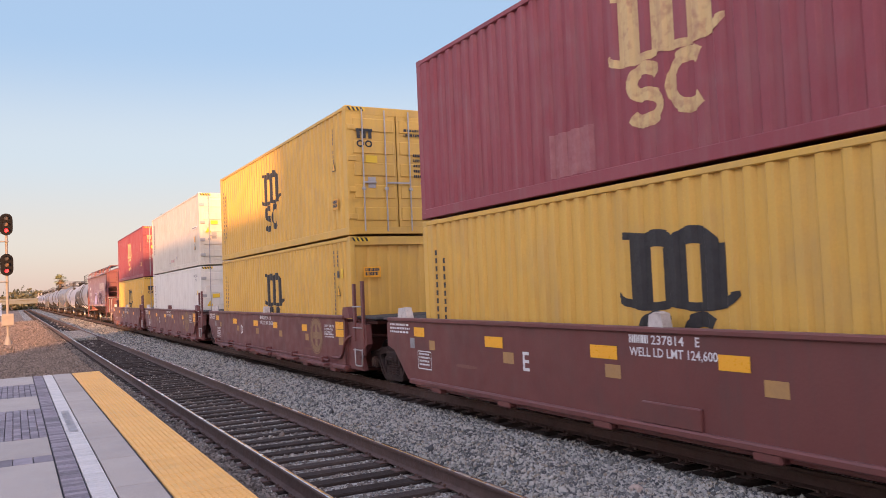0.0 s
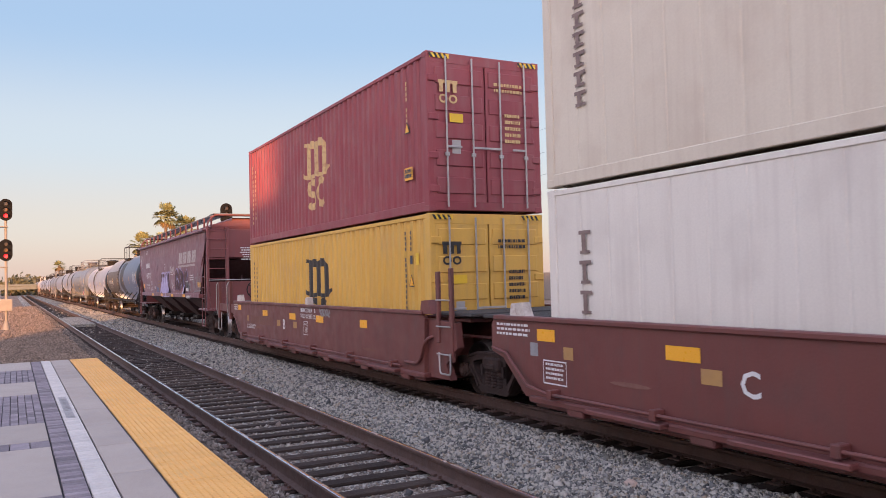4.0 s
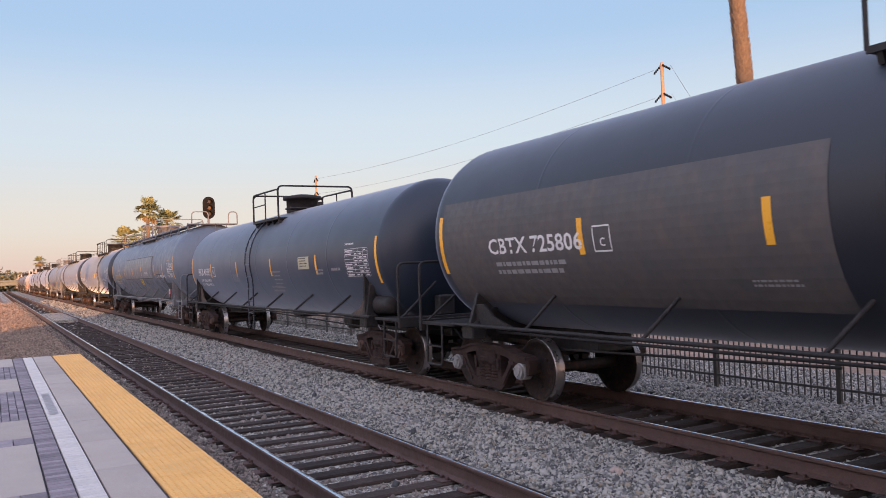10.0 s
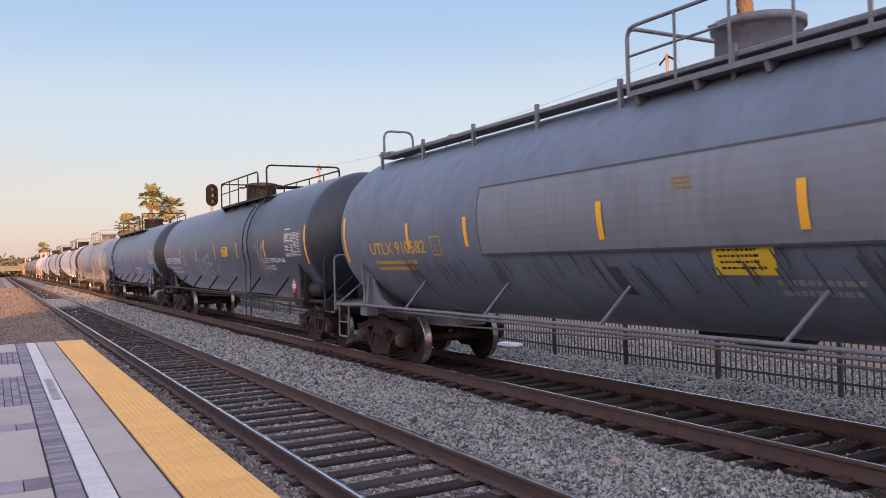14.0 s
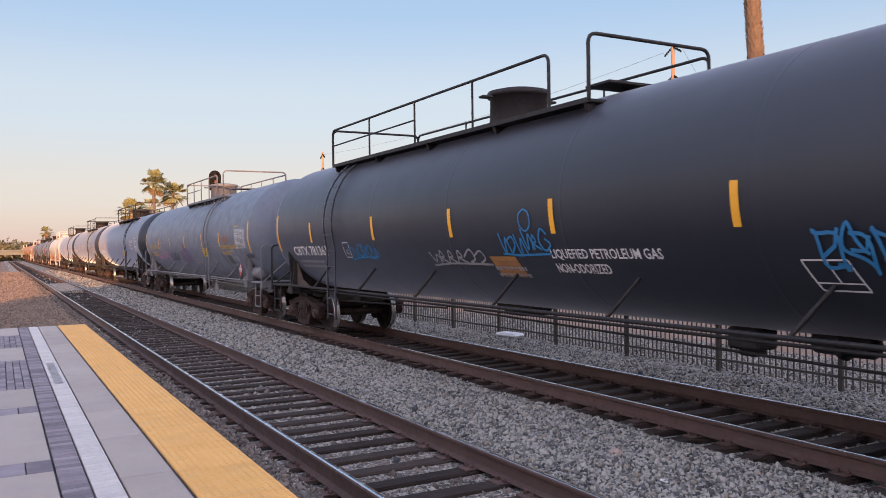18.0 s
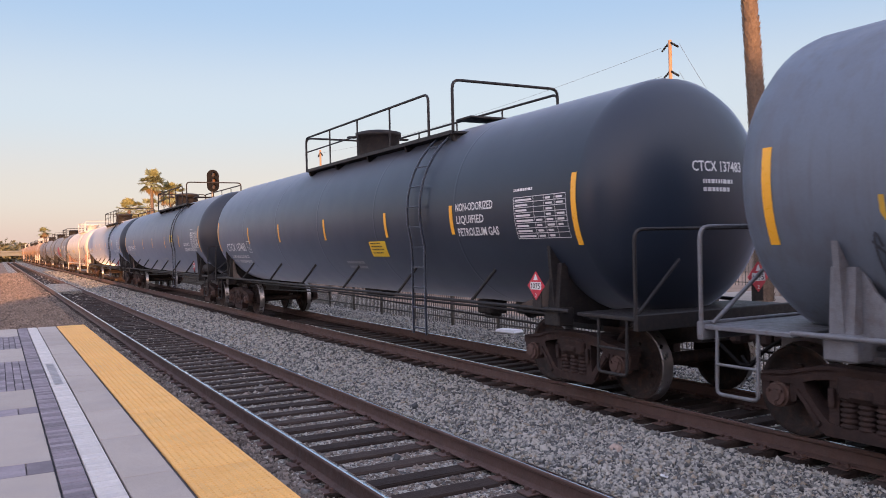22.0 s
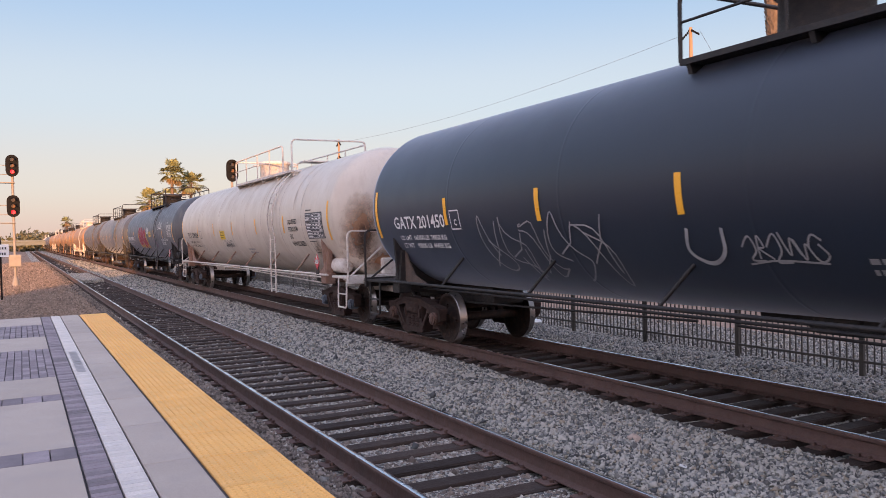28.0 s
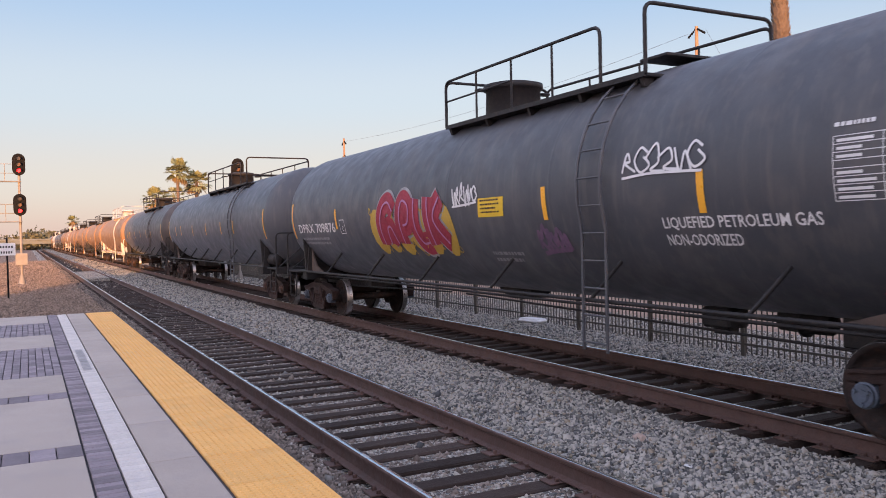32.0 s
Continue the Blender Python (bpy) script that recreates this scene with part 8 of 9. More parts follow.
tank_car("clean blue-black tank car with white lettering", 203.62, 221.72, "blue_black_tank", reservoir=False, top=(1.85, -4.89, 0.0), code="CTCX 137483", bar_at=(-9.05, -6.0, -3.56, -0.42, 2.8, 5.6, 9.05),
         marks=car_marks("CTCX", "137483", lines=("NON-ODORIZED", "LIQUIFIED", "PETROLEUM GAS"), seed=8, num_y=8.2, num_z=1.95, width=2.05, big=0.23, words=(-6.16, 2.5), sign=(-2.99, 1.94), panel=(-7.75, 2.05), limits=("LD LMT 165500 LBS 75 050 KG", "LT WT    97500 LBS 44 250 KG")))
tank_car("clean black tank car with white lettering", 224.71, 242.95, "black_tank", top=(1.25, -4.7, 0.2), code="CBTX", bar_at=(-9.12, -5.6, -2.6, 0.49, 3.25, 6.07, 9.12),
         marks=car_marks("CBTX", "781491", lines=("NON-ODORIZED", "LIQUEFIED PETROLEUM GAS"), seed=9, num_y=8.28, num_z=2.08, width=2.13, words=(-6.47, 2.17), sign=(-4.15, 2.5), panel=(-7.8, 2.1)))
tank_car("black tank car with thin white graffiti outlines", 245.6, 263.74, "blue_black_tank", top=(1.3, -4.78, 0.25), code="GATX", bar_at=(-9.07, -5.56, -2.41, 0.91, 3.56, 6.23, 9.07),
         marks=car_marks("GATX", "201450", seed=10, num_y=8.3, num_z=2.12, width=2.0, words=(-6.2, 2.0), limits=("LD LMT  165000 LB  74850 KG", "LT WT    98000 LB  44450 KG"), extra=tags((5.3, 1.3, 3.1, 0.95, "grey_mark", 51, 0.022, None), drawn(0.95, 1.62, 0.6, 0.42, "pale_spray", 0.045, (((0.1, 0.9), (0.0, 0.3), (0.4, 0.0), (0.8, 0.3), (0.9, 0.9)),)), drawn(0.2, 1.65, 0.9, 0.3, "grey_mark", 0.02, handstyle(80)), drawn(-2.85, 1.72, 0.6, 0.5, "grey_mark", 0.04, (((0.9, 0.1), (0.3, 0.05), (0.02, 0.4), (0.3, 0.9), (0.7, 1.0), (0.98, 0.7)),)), drawn(-5.15, 2.3, 0.85, 0.75, "white_mark", 0.045, (((0.25, 0.0), (0.2, 0.5), (0.02, 0.6), (0.2, 0.95), (0.55, 0.95), (0.6, 0.6), (0.3, 0.45)), ((0.7, 0.7), (0.7, 0.35)), ((0.58, 0.52), (0.85, 0.52)))))))
tank_car("white tank car stained with brown rust", 266.61, 285.06, "white_tank", 1.55, 2.53, "white_steel", top=(1.2, -4.75, 0.25), code="TILX 304024", ink="black_mark", cap="blue_cap", saddle_paint="rusty_white", bar_at=(-9.22, -5.7, -2.84, 0.18, 3.05, 5.98, 9.22),
         marks=car_marks("TILX", "304024", "black_mark", True, ("LIQUEFIED", "PETROLEUM", "GAS", "NON-ODORIZED"), seed=11, plate_y=5.6, frame_at=(-7.7, 1.62), num_y=8.15, num_z=2.09, width=2.12, words=(-6.12, 2.36), sign=(1.75, 2.15), panel=(-7.65, 2.0), limits=("LD LMT  164700 LB  74700 KG", "LT WT    98300 LB  44600 KG"), extra=rust_runs))
tank_car("charcoal tank car with red and yellow graffiti", 287.9, 305.29, "dark_grey_tank", top=(0.8, -3.9, 0.3), code="DPRX 709876", cap="blue_cap", head_at=(0.7, 0.5), bar_at=(-8.7, -5.65, -2.81, 5.43, 8.7),
         marks=car_marks("DPRX", "709876", seed=12, plate_y=5.22, num_y=8.26, num_z=2.09, width=2.7, words=(-5.02, 2.0), sign=(-1.38, 2.38), panel=(-7.2, 2.2), extra=tags((3.4, 1.6, 3.5, 1.0, "yellow_spray", 60, 0.02, "yellow_spray"), drawn(3.0, 1.72, 2.85, 1.0, "pale_spray", 0.5, BUBBLES), drawn_over(3.0, 1.72, 2.85, 1.0, "red_spray", 0.4, BUBBLES, 0.016), drawn_over(3.0, 1.72, 2.85, 1.0, "pink_spray", 0.04, BUBBLES, 0.026), drawn(-0.2, 2.42, 0.8, 0.4, "white_mark", 0.035, handstyle(87)), drawn(-2.5, 1.7, 0.65, 0.4, "pink_dim", 0.06, handstyle(94)), drawn(-4.44, 2.6, 1.25, 0.36, "white_mark", 0.03, handstyle(101)))))
# most pale far cars carry the sunlight's orange in their colour
FAR = [("dark_grey_tank", 0), ("worn_tank", 0), ("sun_tinted_tank", 1), ("sun_tinted_tank", 0), ("sun_tinted_tank", 0), ("sun_tinted_tank", 0), ("sun_tinted_tank", 1), ("sun_tinted_tank", 0), ("worn_tank", 0), ("dark_grey_tank", 0), ("white_tank", 1), ("sun_tinted_tank", 0), ("grey_tank", 0)]
u = 308.3
for paint, pale in FAR:
    tank_car({"white_tank": "cream-white tank car further down the train", "sun_tinted_tank": "tank car further down the train, coloured tan-orange for the low sun"}.get(paint, "dark tank car further down the train"), u, u + 17.6, paint, steel="white_steel" if pale else "dark_steel", detail=1, spin=u < 340)
    u += 20.45


# ---- fences, signals, poles, plants, buildings ----
def fence(name, label, x, y0, y1, z, height, gap, post, mats):
    f = thing(name, label, "fence", pose(x, 0, z))
    r = stock((name, "picket"), lambda: Build().box(-0.009, 0.009, -0.009, 0.009, 0.06, height))
    po = stock((name, "post"), lambda: Build().soft(-0.035, 0.035, -0.035, 0.035, 0, height + 0.06, 0.008))
    for h in (0.22, height - 0.28, height - 0.1):
        part("rail", Build().soft(-0.02, 0.02, y0, y1, h - 0.02, h + 0.02, 0.004), mats, f, "", pose(0, 0, 0))
    y = y0
    k = 0
    while y < y1 and k < 300:
        part("picket", r, mats, f, "", pose(0, y, 0))
        y += gap
        k += 1
    if y < y1:
        b = Build()
        while y < y1:
            b.box(-0.011, 0.011, y - 0.011, y + 0.011, 0.06, height)
            y += gap
        tagged(part("pickets", b, mats, f), kind="stuff")
    y = y0
    while y < y1:
        part("post", po, mats, f, "", pose(0, y, 0))
        y += post
    return f


def signal_mast(x, y, heads, z0, lit, label, tall):
    s = thing("signal_mast", label, "railway signal", pose(x, y, z0), group="trackside signals")
    part("mast", Build().cyl((0, 0, 0), (0, 0, tall), 0.07, 12).lathe([(0, 0.2), (0.12, 0.18), (0.5, 0.09)], (0, 0, 0), "z", 14), M["mast_grey"], s, "grey steel mast")
    if len(heads) > 1:
        part("junction_box", Build().soft(-0.3, 0.3, -0.2, 0.1, 1.05, 1.7, 0.02), M["mast_grey"], s)
        g = Build()
        for z in (tall - 3.6, tall - 1.4):
            g.soft(-1.3, 0.1, -0.25, 0.25, z, z + 0.05, 0.01)
            for xx in (-1.3, -0.7):
                g.tube([(xx, 0.25, z), (xx, 0.25, z + 1.0)], 0.02)
            g.tube([(-1.3, 0.25, z + 1.0), (0, 0.25, z + 1.0)], 0.02).tube([(-1.3, 0.25, z + 0.5), (0, 0.25, z + 0.5)], 0.02)
        part("service_platform", g, M["mast_grey"], s, "maintenance platform with rails")
    for i, z in enumerate(heads):
        b = Build()
        out = [(0.32 * math.cos(radians(a)), 0.28 + 0.32 * math.sin(radians(a))) for a in range(0, 181, 20)] + [(0.32 * math.cos(radians(a)), -0.28 + 0.32 * math.sin(radians(a))) for a in range(180, 361, 20)]
        b.prism([(a, z + c) for a, c in out], "y", -0.16, -0.12)
        b.soft(-0.2, 0.2, -0.12, 0.12, z - 0.45, z + 0.45, 0.03)
        h = part("signal_head", b, M["signal_black"], s, "black oval signal backplate")
        for k, dz in enumerate((0.33, 0.0, -0.33)):
            on = lit and k == 2
            part("lens", Build().cyl((0, -0.2, z + dz), (0, -0.16, z + dz), 0.1, 16), M["signal_red" if on else "lens_amber" if k == 1 else "lens_dark"], h, "glowing red lens" if on else "")
            hood = Build().add([(0.12 * math.cos(radians(a)), yy, z + dz + 0.12 * math.sin(radians(a))) for yy in (-0.2, -0.42) for a in range(-20, 201, 20)], [(i2, i2 + 1, 13 + i2, 12 + i2) for i2 in range(11)], True)
            part("hood", hood, M["signal_black"], h)
    return s


def palm(x, y, base, crown, r0, r1, lean, seed, fronds=64, size=2.1, label="tall fan palm with a bare trunk"):
    rng = random.Random(seed)
    p = thing("palm_tree", label, "palm tree", pose(x, y, base), group="palm trees")
    b = Build()
    n = 70
    prof = []
    H = crown - base
    for k in range(n + 1):
        t = k / n
        rr = r0 + (r1 - r0) * min(1, t * 1.3) + (0.012 if k % 2 else -0.012)
        prof.append((t, rr))
    seg = 12
    v = [(lean * t * t * H + rr * math.cos(2 * math.pi * j / seg), rr * math.sin(2 * math.pi * j / seg), t * H) for t, rr in prof for j in range(seg)]
    b.add(v, [(i * seg + j, i * seg + (j + 1) % seg, (i + 1) * seg + (j + 1) % seg, (i + 1) * seg + j) for i in range(n) for j in range(seg)], True)
    part("trunk", b, M["palm_trunk"], p, "ringed brown trunk")
    if fronds == 60:
        knobs = Build()
        for k in range(1500):
            t, a = (k + rng.random()) / 1500, 2.4 * k + rng.uniform(-0.15, 0.15)
            rr = r0 + (r1 - r0) * min(1, t * 1.3)
            o = Vector((lean * t * t * H + rr * math.cos(a), rr * math.sin(a), t * H))
            q = Vector((-math.sin(a), math.cos(a), 0)) * 0.06
            out = Vector((math.cos(a), math.sin(a), 0)) * rng.uniform(0.03, 0.06)
            knobs.add([o - q, o + q, o + out + Vector((0, 0, 0.09)), o - Vector((0, 0, 0.07))], [(0, 1, 2), (0, 2, 3), (1, 3, 2)])
        tagged(part("leaf_scar", knobs, M["palm_trunk"], p, "rough old leaf bases"), kind="stuff")
    c = Vector((lean * H, 0, H))
    leaf, dry = Build(), Build()
    for k in range(fronds):
        az = rng.uniform(0, 2 * math.pi)
        el = rng.uniform(-0.9, 1.35)
        d = Vector((math.cos(az) * math.cos(el), math.sin(az) * math.cos(el), math.sin(el)))
        L = size * rng.uniform(0.75, 1.1)
        tip = c + d * L * 0.55 + Vector((0, 0, -0.12 * L))
        target = dry if el < -0.55 else leaf
        target.tube([c, c + d * L * 0.3 + Vector((0, 0, 0.03)), tip], 0.025, 4)
        side_ = d.cross((0, 0, 1)).normalized()
        up = side_.cross(d)
        for j in range(13):
            a = (j - 6) / 6 * 1.25
            dd = (d * math.cos(a) + side_ * math.sin(a)).normalized()
            ln = L * 0.62 * (1 - 0.25 * abs(a))
            q0 = tip + up * 0.02
            q1 = tip + dd * ln * 0.6
            q2 = tip + dd * ln + Vector((0, 0, -0.3 * ln * rng.uniform(0.5, 1.2)))
            w = side_ * math.cos(a) * 0.07 - d * math.sin(a) * 0.07
            target.add([q0, q1 - w, q2, q1 + w], [(0, 1, 2, 3)])
    part("crown", leaf, M["palm_leaf"], p, "fan of green fronds")
    if dry.v:
        part("dead_fronds", dry, M["dry_leaf"], p, "skirt of dry fronds")
    return p


def utility_pole(x, y, top, arms, label, seed=1):
    p = thing("utility_pole", label, "utility pole", pose(x, y, -0.3), group="utility poles")
    part("pole", Build().cyl((0, 0, 0), (0, 0, top), 0.2, 12, 0.13), M["pole_wood"], p)
    for z in arms:
        for s in (-1, 1):
            b = Build()
            for k in range(5):
                a = Vector((0, s * (0.15 + 0.16 * k), top - z + 0.15 - 0.1 * k))
                b.lathe([(-0.04, 0.03), (0.0, 0.11), (0.04, 0.03)], a, "y", 8)
            b.tube([(0, 0, top - z + 0.25), (0, s * 0.9, top - z - 0.3)], 0.025)
            part("insulator", b, M["signal_black"], p, "string of dark insulators")
    return p


def wire_run(pts, sag, r=0.012):
    b = Build()
    for a, c in pts:
        a, c = Vector(a), Vector(c)
        b.tube([a.lerp(c, t / 12) - Vector((0, 0, sag * 4 * (t / 12) * (1 - t / 12))) for t in range(13)], r, 4)
    return b


def tree_clump(x, y, z, w, h, seed, label="distant bushy green broadleaf tree on the horizon"):
    rng = random.Random(seed)
    t = thing("tree", label, "tree", pose(x, y, z), group="distant trees")
    b = Build().cyl((0, 0, 0), (0, 0, h * 0.5), 0.25, 8, 0.14)
    for k in range(4):
        a = rng.uniform(0, 6.28)
        b.cyl((0, 0, h * 0.35), (w * 0.3 * math.cos(a), w * 0.3 * math.sin(a), h * 0.7), 0.12, 6, 0.05)
    part("trunk", b, M["pole_wood"], t)
    c = Build()
    lobes = [(rng.uniform(-0.4, 0.4) * w, rng.uniform(-0.4, 0.4) * w, h * rng.uniform(0.45, 0.85), rng.uniform(0.16, 0.3) * w) for _ in range(9)]
    for _ in range(420):
        lx, ly, lz, lr = rng.choice(lobes)
        d = Vector((rng.gauss(0, 1), rng.gauss(0, 1), rng.gauss(0, 1))).normalized() * lr * rng.uniform(0.6, 1.1)
        q = Vector((lx, ly, lz)) + d
        s = w * rng.uniform(0.035, 0.07)
        u1 = Vector((rng.gauss(0, 1), rng.gauss(0, 1), rng.gauss(0, 1))).normalized() * s
        u2 = u1.cross((rng.gauss(0, 1), rng.gauss(0, 1), rng.gauss(0, 1))).normalized() * s
        c.add([q - u1, q - u2 * 0.6, q + u1, q + u2 * 0.6], [(0, 1, 2, 3)])
    part("crown", c, M["tree_leaf"], t, "uneven green crown")
    return t


fence("picket_fence", "black metal picket fence beyond the far track", 11.3, 3.0, 60.0, -0.27, 1.15, 0.115, 2.4, M["fence_paint"])
signal_mast(-0.29, 49.6, (6.55, 4.35), -0.22, True, "tall signal mast with two black heads glowing red", 7.0)
signal_mast(10.2, 43.6, (6.0,), -0.25, False, "signal mast with one dark oval head", 5.9)
palm(14.3, 88, -0.3, 9.35, 0.22, 0.16, 0.0, 1, 54, 1.6)
palm(16.45, 90, -0.3, 8.4, 0.22, 0.16, 0.02, 2, 54, 1.6)
palm(13.15, 95, -0.3, 6.7, 0.22, 0.16, -0.02, 3, 34, 1.7)
palm(15.0, 95, -0.3, 6.9, 0.22, 0.16, 0.0, 4, 34, 1.7)
palm(11.7, 250, -0.3, 8.2, 0.4, 0.35, 0.0, 5, 40, 1.9, "distant fan palm down the railway line")
palm(19.72, 16.0, -0.3, 15.0, 0.27, 0.2, -0.069, 6, 60, 2.6, "tall thick palm beside the station shelter")
utility_pole(45.4, 45, 17.6, (0.4, 2.6, 4.7), "wooden transmission pole with three tiers of insulators")
utility_pole(41.3, 110, 16.5, (0.6, 2.6, 4.7), "distant brown wooden transmission pole with insulators")
for z in (17.2, 15.0, 12.9):
    for span in (((45.4, 45.9, z - 0.3), (41.3, 109.2, z - 1.5)), ((45.4, 44.1, z - 0.3), (74.2, 59.4, z - 7.0))):
        tagged(part("overhead_wire", wire_run([span], 1.0), M["wire"]), "thin dark overhead power line between wooden poles", "power line", group="overhead wires")


def shelter():
    s = thing("platform_shelter", "open station shelter with a maroon ribbed metal roof", "shelter", pose(0, 0, 0))
    x0, xr, y0, y1 = 20.4, 22.6, -14.0, 18.8
    b = Build().prism([(x0, 3.28), (xr, 4.3), (xr, 4.36), (x0 - 0.03, 3.34)], "y", y0, y1)
    part("roof_slope", b, M["roof_metal"], s)
    part("roof_slope", Build().prism([(xr, 4.3), (24.8, 3.28), (24.83, 3.34), (xr, 4.36)], "y", y0, y1), M["roof_metal"], s)
    rb = stock("rib", lambda: Build().prism([(x0, 3.36), (xr, 4.38), (xr, 4.42), (x0, 3.4)], "y", -0.02, 0.02))
    y = y0 + 0.2
    while y < y1:
        part("rib", rb, M["roof_metal"], s, "", pose(0, y, 0))
        y += 0.42
    part("fascia", Build().soft(x0 - 0.06, x0 + 0.02, y0, y1, 3.05, 3.32, 0.01), M["roof_metal"], s)
    part("soffit", Build().soft(x0, 24.8, y0, y1, 3.05, 3.1, 0.01), M["signal_black"], s)
    for y in (17.2, 14.0, 10.8, 7.6):
        part("pillar", Build().soft(21.6, 22.1, y - 0.25, y + 0.25, -0.3, 2.6, 0.02), M["concrete"], s, "square concrete pillar")
        part("haunch", Build().prism([(20.8, 3.06), (21.5, 2.45), (22.2, 2.45), (22.9, 3.06)], "y", y - 0.3, y + 0.3), M["signal_black"], s)
    return s


shelter()
tagged(part("station_platform_opposite", Build().soft(19.0, 30, -20, 19.5, -0.34, 0.15, 0.02), M["concrete"]), "low concrete platform under the shelter", "platform", kind="structure")
fence("back_fence", "black metal picket fence behind the shelter", 31.0, 4.0, 40.0, -0.3, 1.7, 0.2, 3.0, M["fence_paint"])
tagged(part("retaining_wall", Build().soft(45, 45.6, -10, 70, -0.3, 2.3, 0.03), M["low_wall"]), "long low beige wall", "wall", kind="structure")
# distance
for k in range(26):
    rng = random.Random(100 + k)
    tree_clump(rng.uniform(-60, 12), rng.uniform(285, 330), -0.3, rng.uniform(6, 12), rng.uniform(3.4, 5.6), 200 + k)
for k in range(10):
    rng = random.Random(300 + k)
    tree_clump(rng.uniform(60, 120), rng.uniform(40, 110), -0.3, rng.uniform(5, 9), rng.uniform(4, 7), 400 + k)


def overpass():
    o = thing("overpass", "pale concrete road bridge crossing far down the line", "bridge", pose(0, 262, -0.3))
    part("deck", Build().soft(-70, 30, -4, 4, 2.0, 3.0, 0.05), M["bridge_paint"], o)
    part("parapet", Build().soft(-70, 30, -4.2, -3.9, 3.0, 3.5, 0.03), M["bridge_paint"], o)
    for x in (-60, -42, -24, -6, 14, 28):
        part("pier", Build().soft(x - 0.6, x + 0.6, -3, 3, 0, 2.0, 0.05), M["bridge_paint"], o)


def info_sign():
    """White trackside board on a thin post."""
    s = thing("trackside_sign", "white trackside board on a thin dark post", "sign", pose(-0.72, 36.4, -0.25))
    part("post", Build().cyl((0, 0, 0), (0, 0, 2.5), 0.035, 8), M["signal_black"], s)
    b = part("board", Build().soft(-0.3, 0.3, -0.05, -0.03, 1.8, 2.3, 0.005), M["white_mark"], s, "white board with dark lettering")
    t = Build()
    for z, w in ((2.1, 0.5), (1.88, 0.44)):
        for k in range(5):
            t.box(-w / 2 + w * k / 5, -w / 2 + w * (k + 0.6) / 5, -0.056, -0.052, z, z + 0.09)
    part("notice_print", t, M["black_mark"], b)


def crossing_panels():
    """Timber and concrete crossing panels between the near rails."""
    c = thing("crossing_panels", "worn grey crossing panels between the rails", "crossing", pose(XN, 0, 0), kind="structure")
    for k in range(5):
        y = 50 + 2.4 * k
        part("panel", stock("crossing_panel", lambda: Build().soft(-0.64, 0.64, -1.17, 1.17, -0.2, -0.03, 0.02)), M["bed"], c, "", pose(0, y, 0))


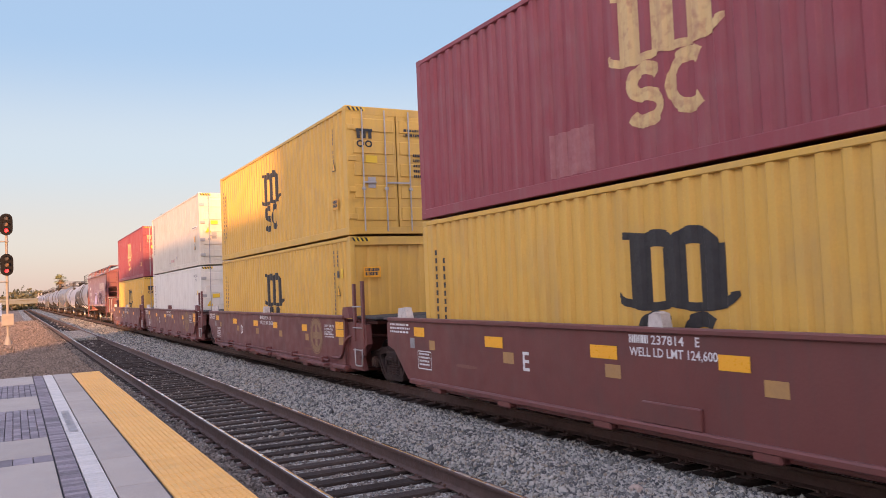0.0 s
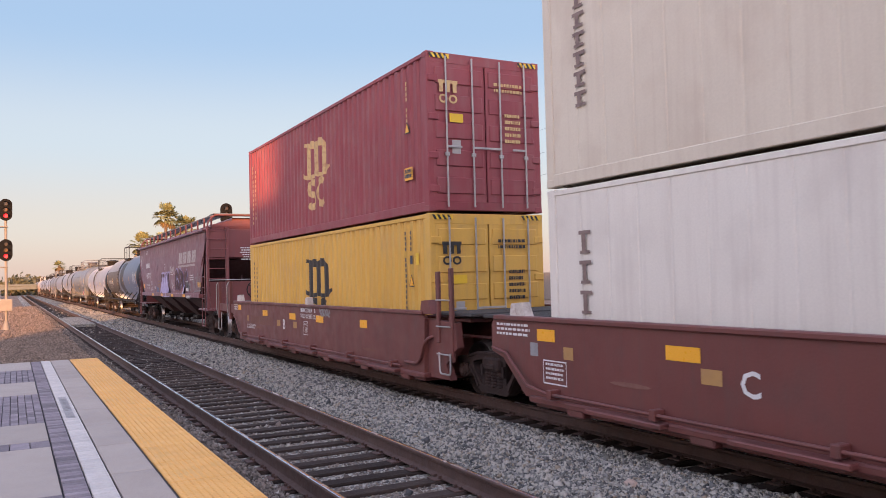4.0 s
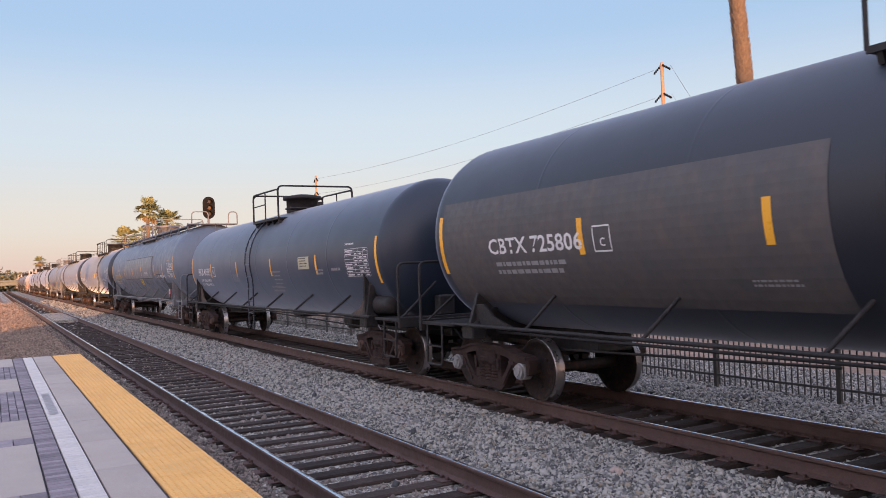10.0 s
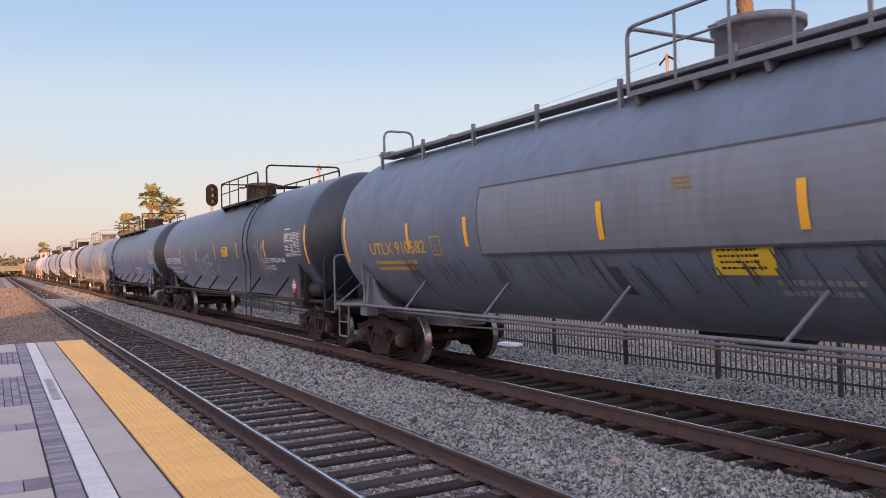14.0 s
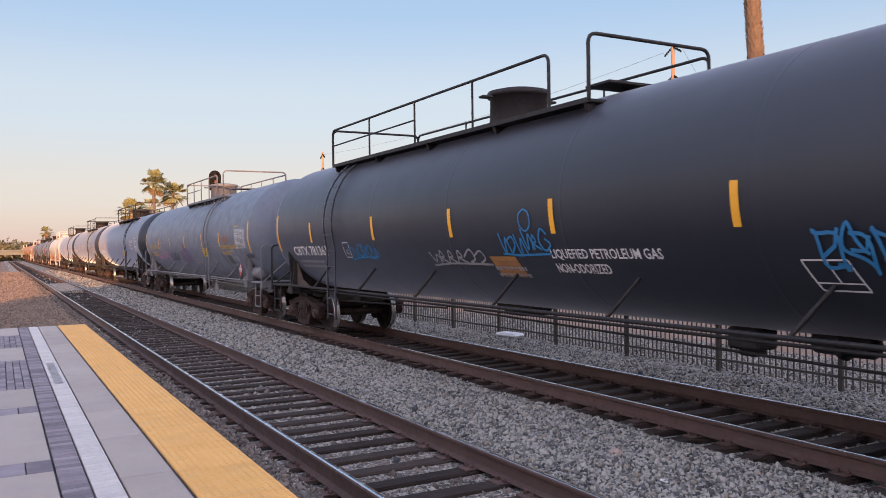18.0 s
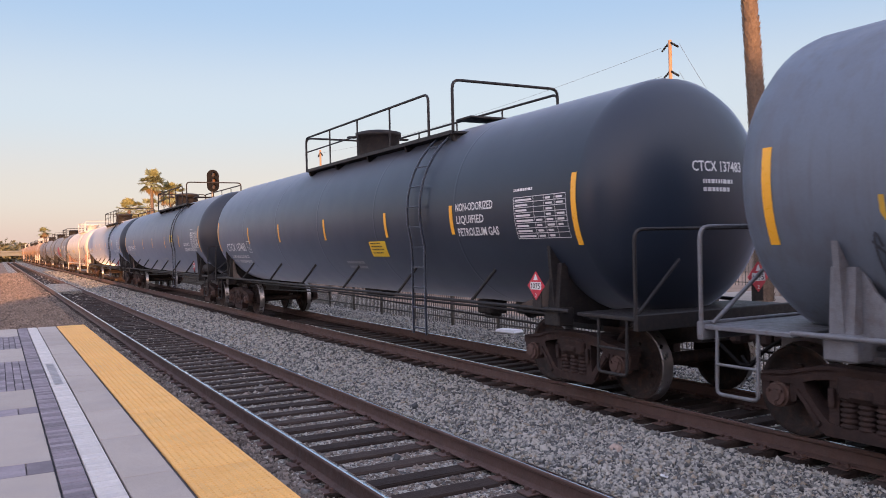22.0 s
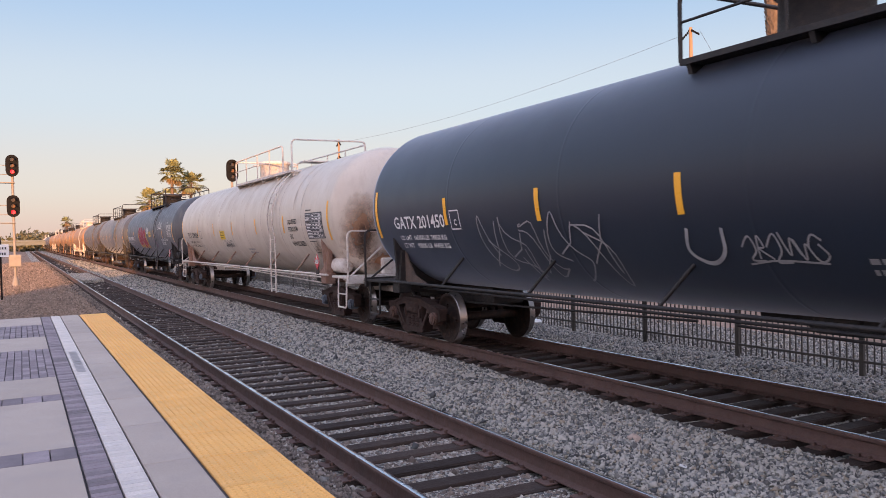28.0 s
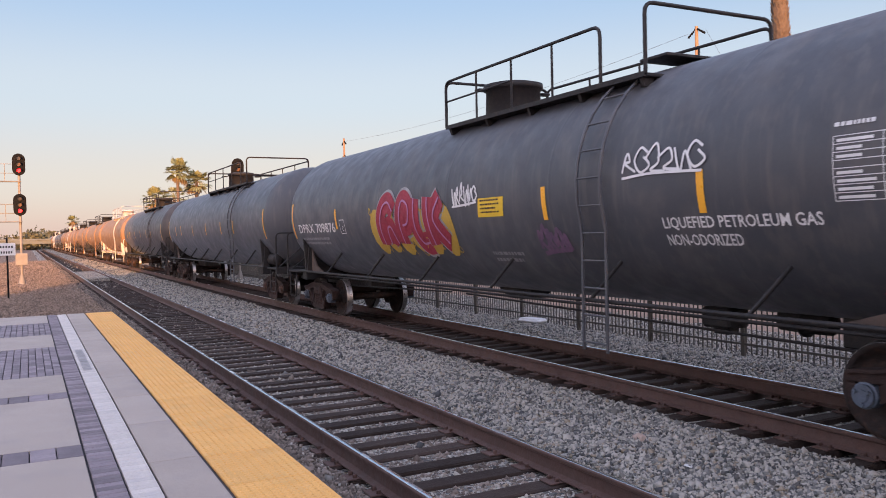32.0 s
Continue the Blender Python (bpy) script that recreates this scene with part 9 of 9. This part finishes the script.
def substation():
    """Galvanized lattice racks behind the beige wall, and a lattice mast."""
    for x, y, n in ((52, 44, 4), (56, 52, 4), (60, 62, 4)):
        s = thing("substation_rack", "grey galvanized lattice rack behind the low wall", "steel rack", pose(x, y, -0.3), group="substation racks")
        for k in range(n):
            for dx in (0, 0.5):
                part("column", Build().soft(dx - 0.05, dx + 0.05, k * 3 - 0.05, k * 3 + 0.05, 0, 6.5, 0.01), M["galvanized"], s)
            b = Build()
            for j in range(8):
                z = 0.8 * j
                b.tube([(0, k * 3, z), (0.5, k * 3, z + 0.8)], 0.025, 4)
            part("lacing", b, M["galvanized"], s)
        for z in (5.0, 6.4):
            b = Build().tube([(0, 0, z), (0, 3 * n - 3, z)], 0.05, 4).tube([(0, 0, z - 0.6), (0, 3 * n - 3, z - 0.6)], 0.05, 4)
            for j in range(3 * n - 3):
                b.tube([(0, j, z - 0.6), (0, j + 0.5, z), (0, j + 1, z - 0.6)], 0.03, 4)
            part("truss", b, M["galvanized"], s, "lattice beam")
    m = thing("lattice_mast", "distant tan steel mast with side arms", "mast", pose(91, 70, -0.3))
    b = Build().cyl((0, 0, 0), (0, 0, 16), 0.45, 8, 0.3)
    part("mast", b, M["pole_wood"], m)
    for z in (11.0, 13.4, 15.6):
        part("arm", Build().soft(-0.1, 0.1, 0, 1.6, z, z + 0.2, 0.03), M["galvanized"], m)
    lamp = thing("street_lamp", "grey street lamp beside the low wall", "street lamp", pose(42.9, 45, -0.3))
    part("pole", Build().cyl((0, 0, 0), (0, 0, 10.4), 0.09, 10, 0.06), M["galvanized"], lamp)
    part("arm", Build().tube(bend([(0, 0, 10.2), (0, -0.4, 10.7), (0, -1.4, 10.8)], 0.3), 0.04), M["galvanized"], lamp)
    part("lamp_head", Build().soft(-0.14, 0.14, -2.0, -1.35, 10.7, 10.85, 0.04), M["galvanized"], lamp)


def litter():
    rock = Build().lathe([(-0.06, 0.0), (-0.05, 0.06), (0.0, 0.085), (0.05, 0.05), (0.06, 0.0)], (0, 0, 0), "z", 7, False)
    tagged(part("rock", rock, M["pink_rock"], None, "", pose(5.55, 6.37, -0.13, 20, 10, 30)), "pinkish rock lying on the grey ballast", "rock")
    tagged(part("paper_scrap", Build().soft(-0.05, 0.05, -0.035, 0.035, 0, 0.008, 0.003), M["white_mark"], None, "", pose(5.24, 5.38, -0.115, 15, 8, 40)), "crumpled pale paper scrap on the ballast", "litter")
    tagged(part("white_sack", Build().soft(-0.2, 0.2, -0.35, 0.35, 0, 0.12, 0.05), M["white_mark"], None, "", pose(10.95, 16.4, -0.2, 0, 0, 8)), "flat white sack lying beside the fence", "litter")


M["pink_rock"] = surf("pink_rock", (0.3, 0.22, 0.18), (0.4, 0.32, 0.27), 0.9, 0, 12, 60, 0.4)
info_sign()
crossing_panels()
substation()
litter()


# an unseen building added behind the camera to throw shade over the near tracks
def station():
    s = thing("shade_building", "unseen plain beige building added to shade the near tracks", "building", pose(0, 0, 0))
    part("wall", Build().soft(-16, -12, -36, 2, -0.3, 7.6, 0.05), M["building"], s)
    part("roof", Build().soft(-16.5, -11.5, -36, 2.5, 7.6, 8.0, 0.05), M["roof_metal"], s)
    # taller added block, so that the nearest boxes stay out of the sun
    part("wall", Build().soft(-17, -12, -120, -36.1, -0.3, 12.8, 0.05), M["building"], s, "taller block sized for its shadow")
    part("roof", Build().soft(-17.5, -11.5, -120.5, -35.6, 12.8, 13.2, 0.05), M["roof_metal"], s)


overpass()
station()
build_stones()
build_platform()


def motions():
    for ob, x, u0, z in MOVING:
        walk(ob, [(0.0, pose(x, u0, z)), (32.0, pose(x, u0 - TRAIN_SPEED * 32.0, z))])
    turn = math.degrees(TRAIN_SPEED / 0.457)
    for w in WHEELS:
        p = w.matrix_basis.translation.copy()
        walk(w, [(k / 15, pose(p.x, p.y, p.z, turn * k / 15 % 360)) for k in range(481)])


motions()
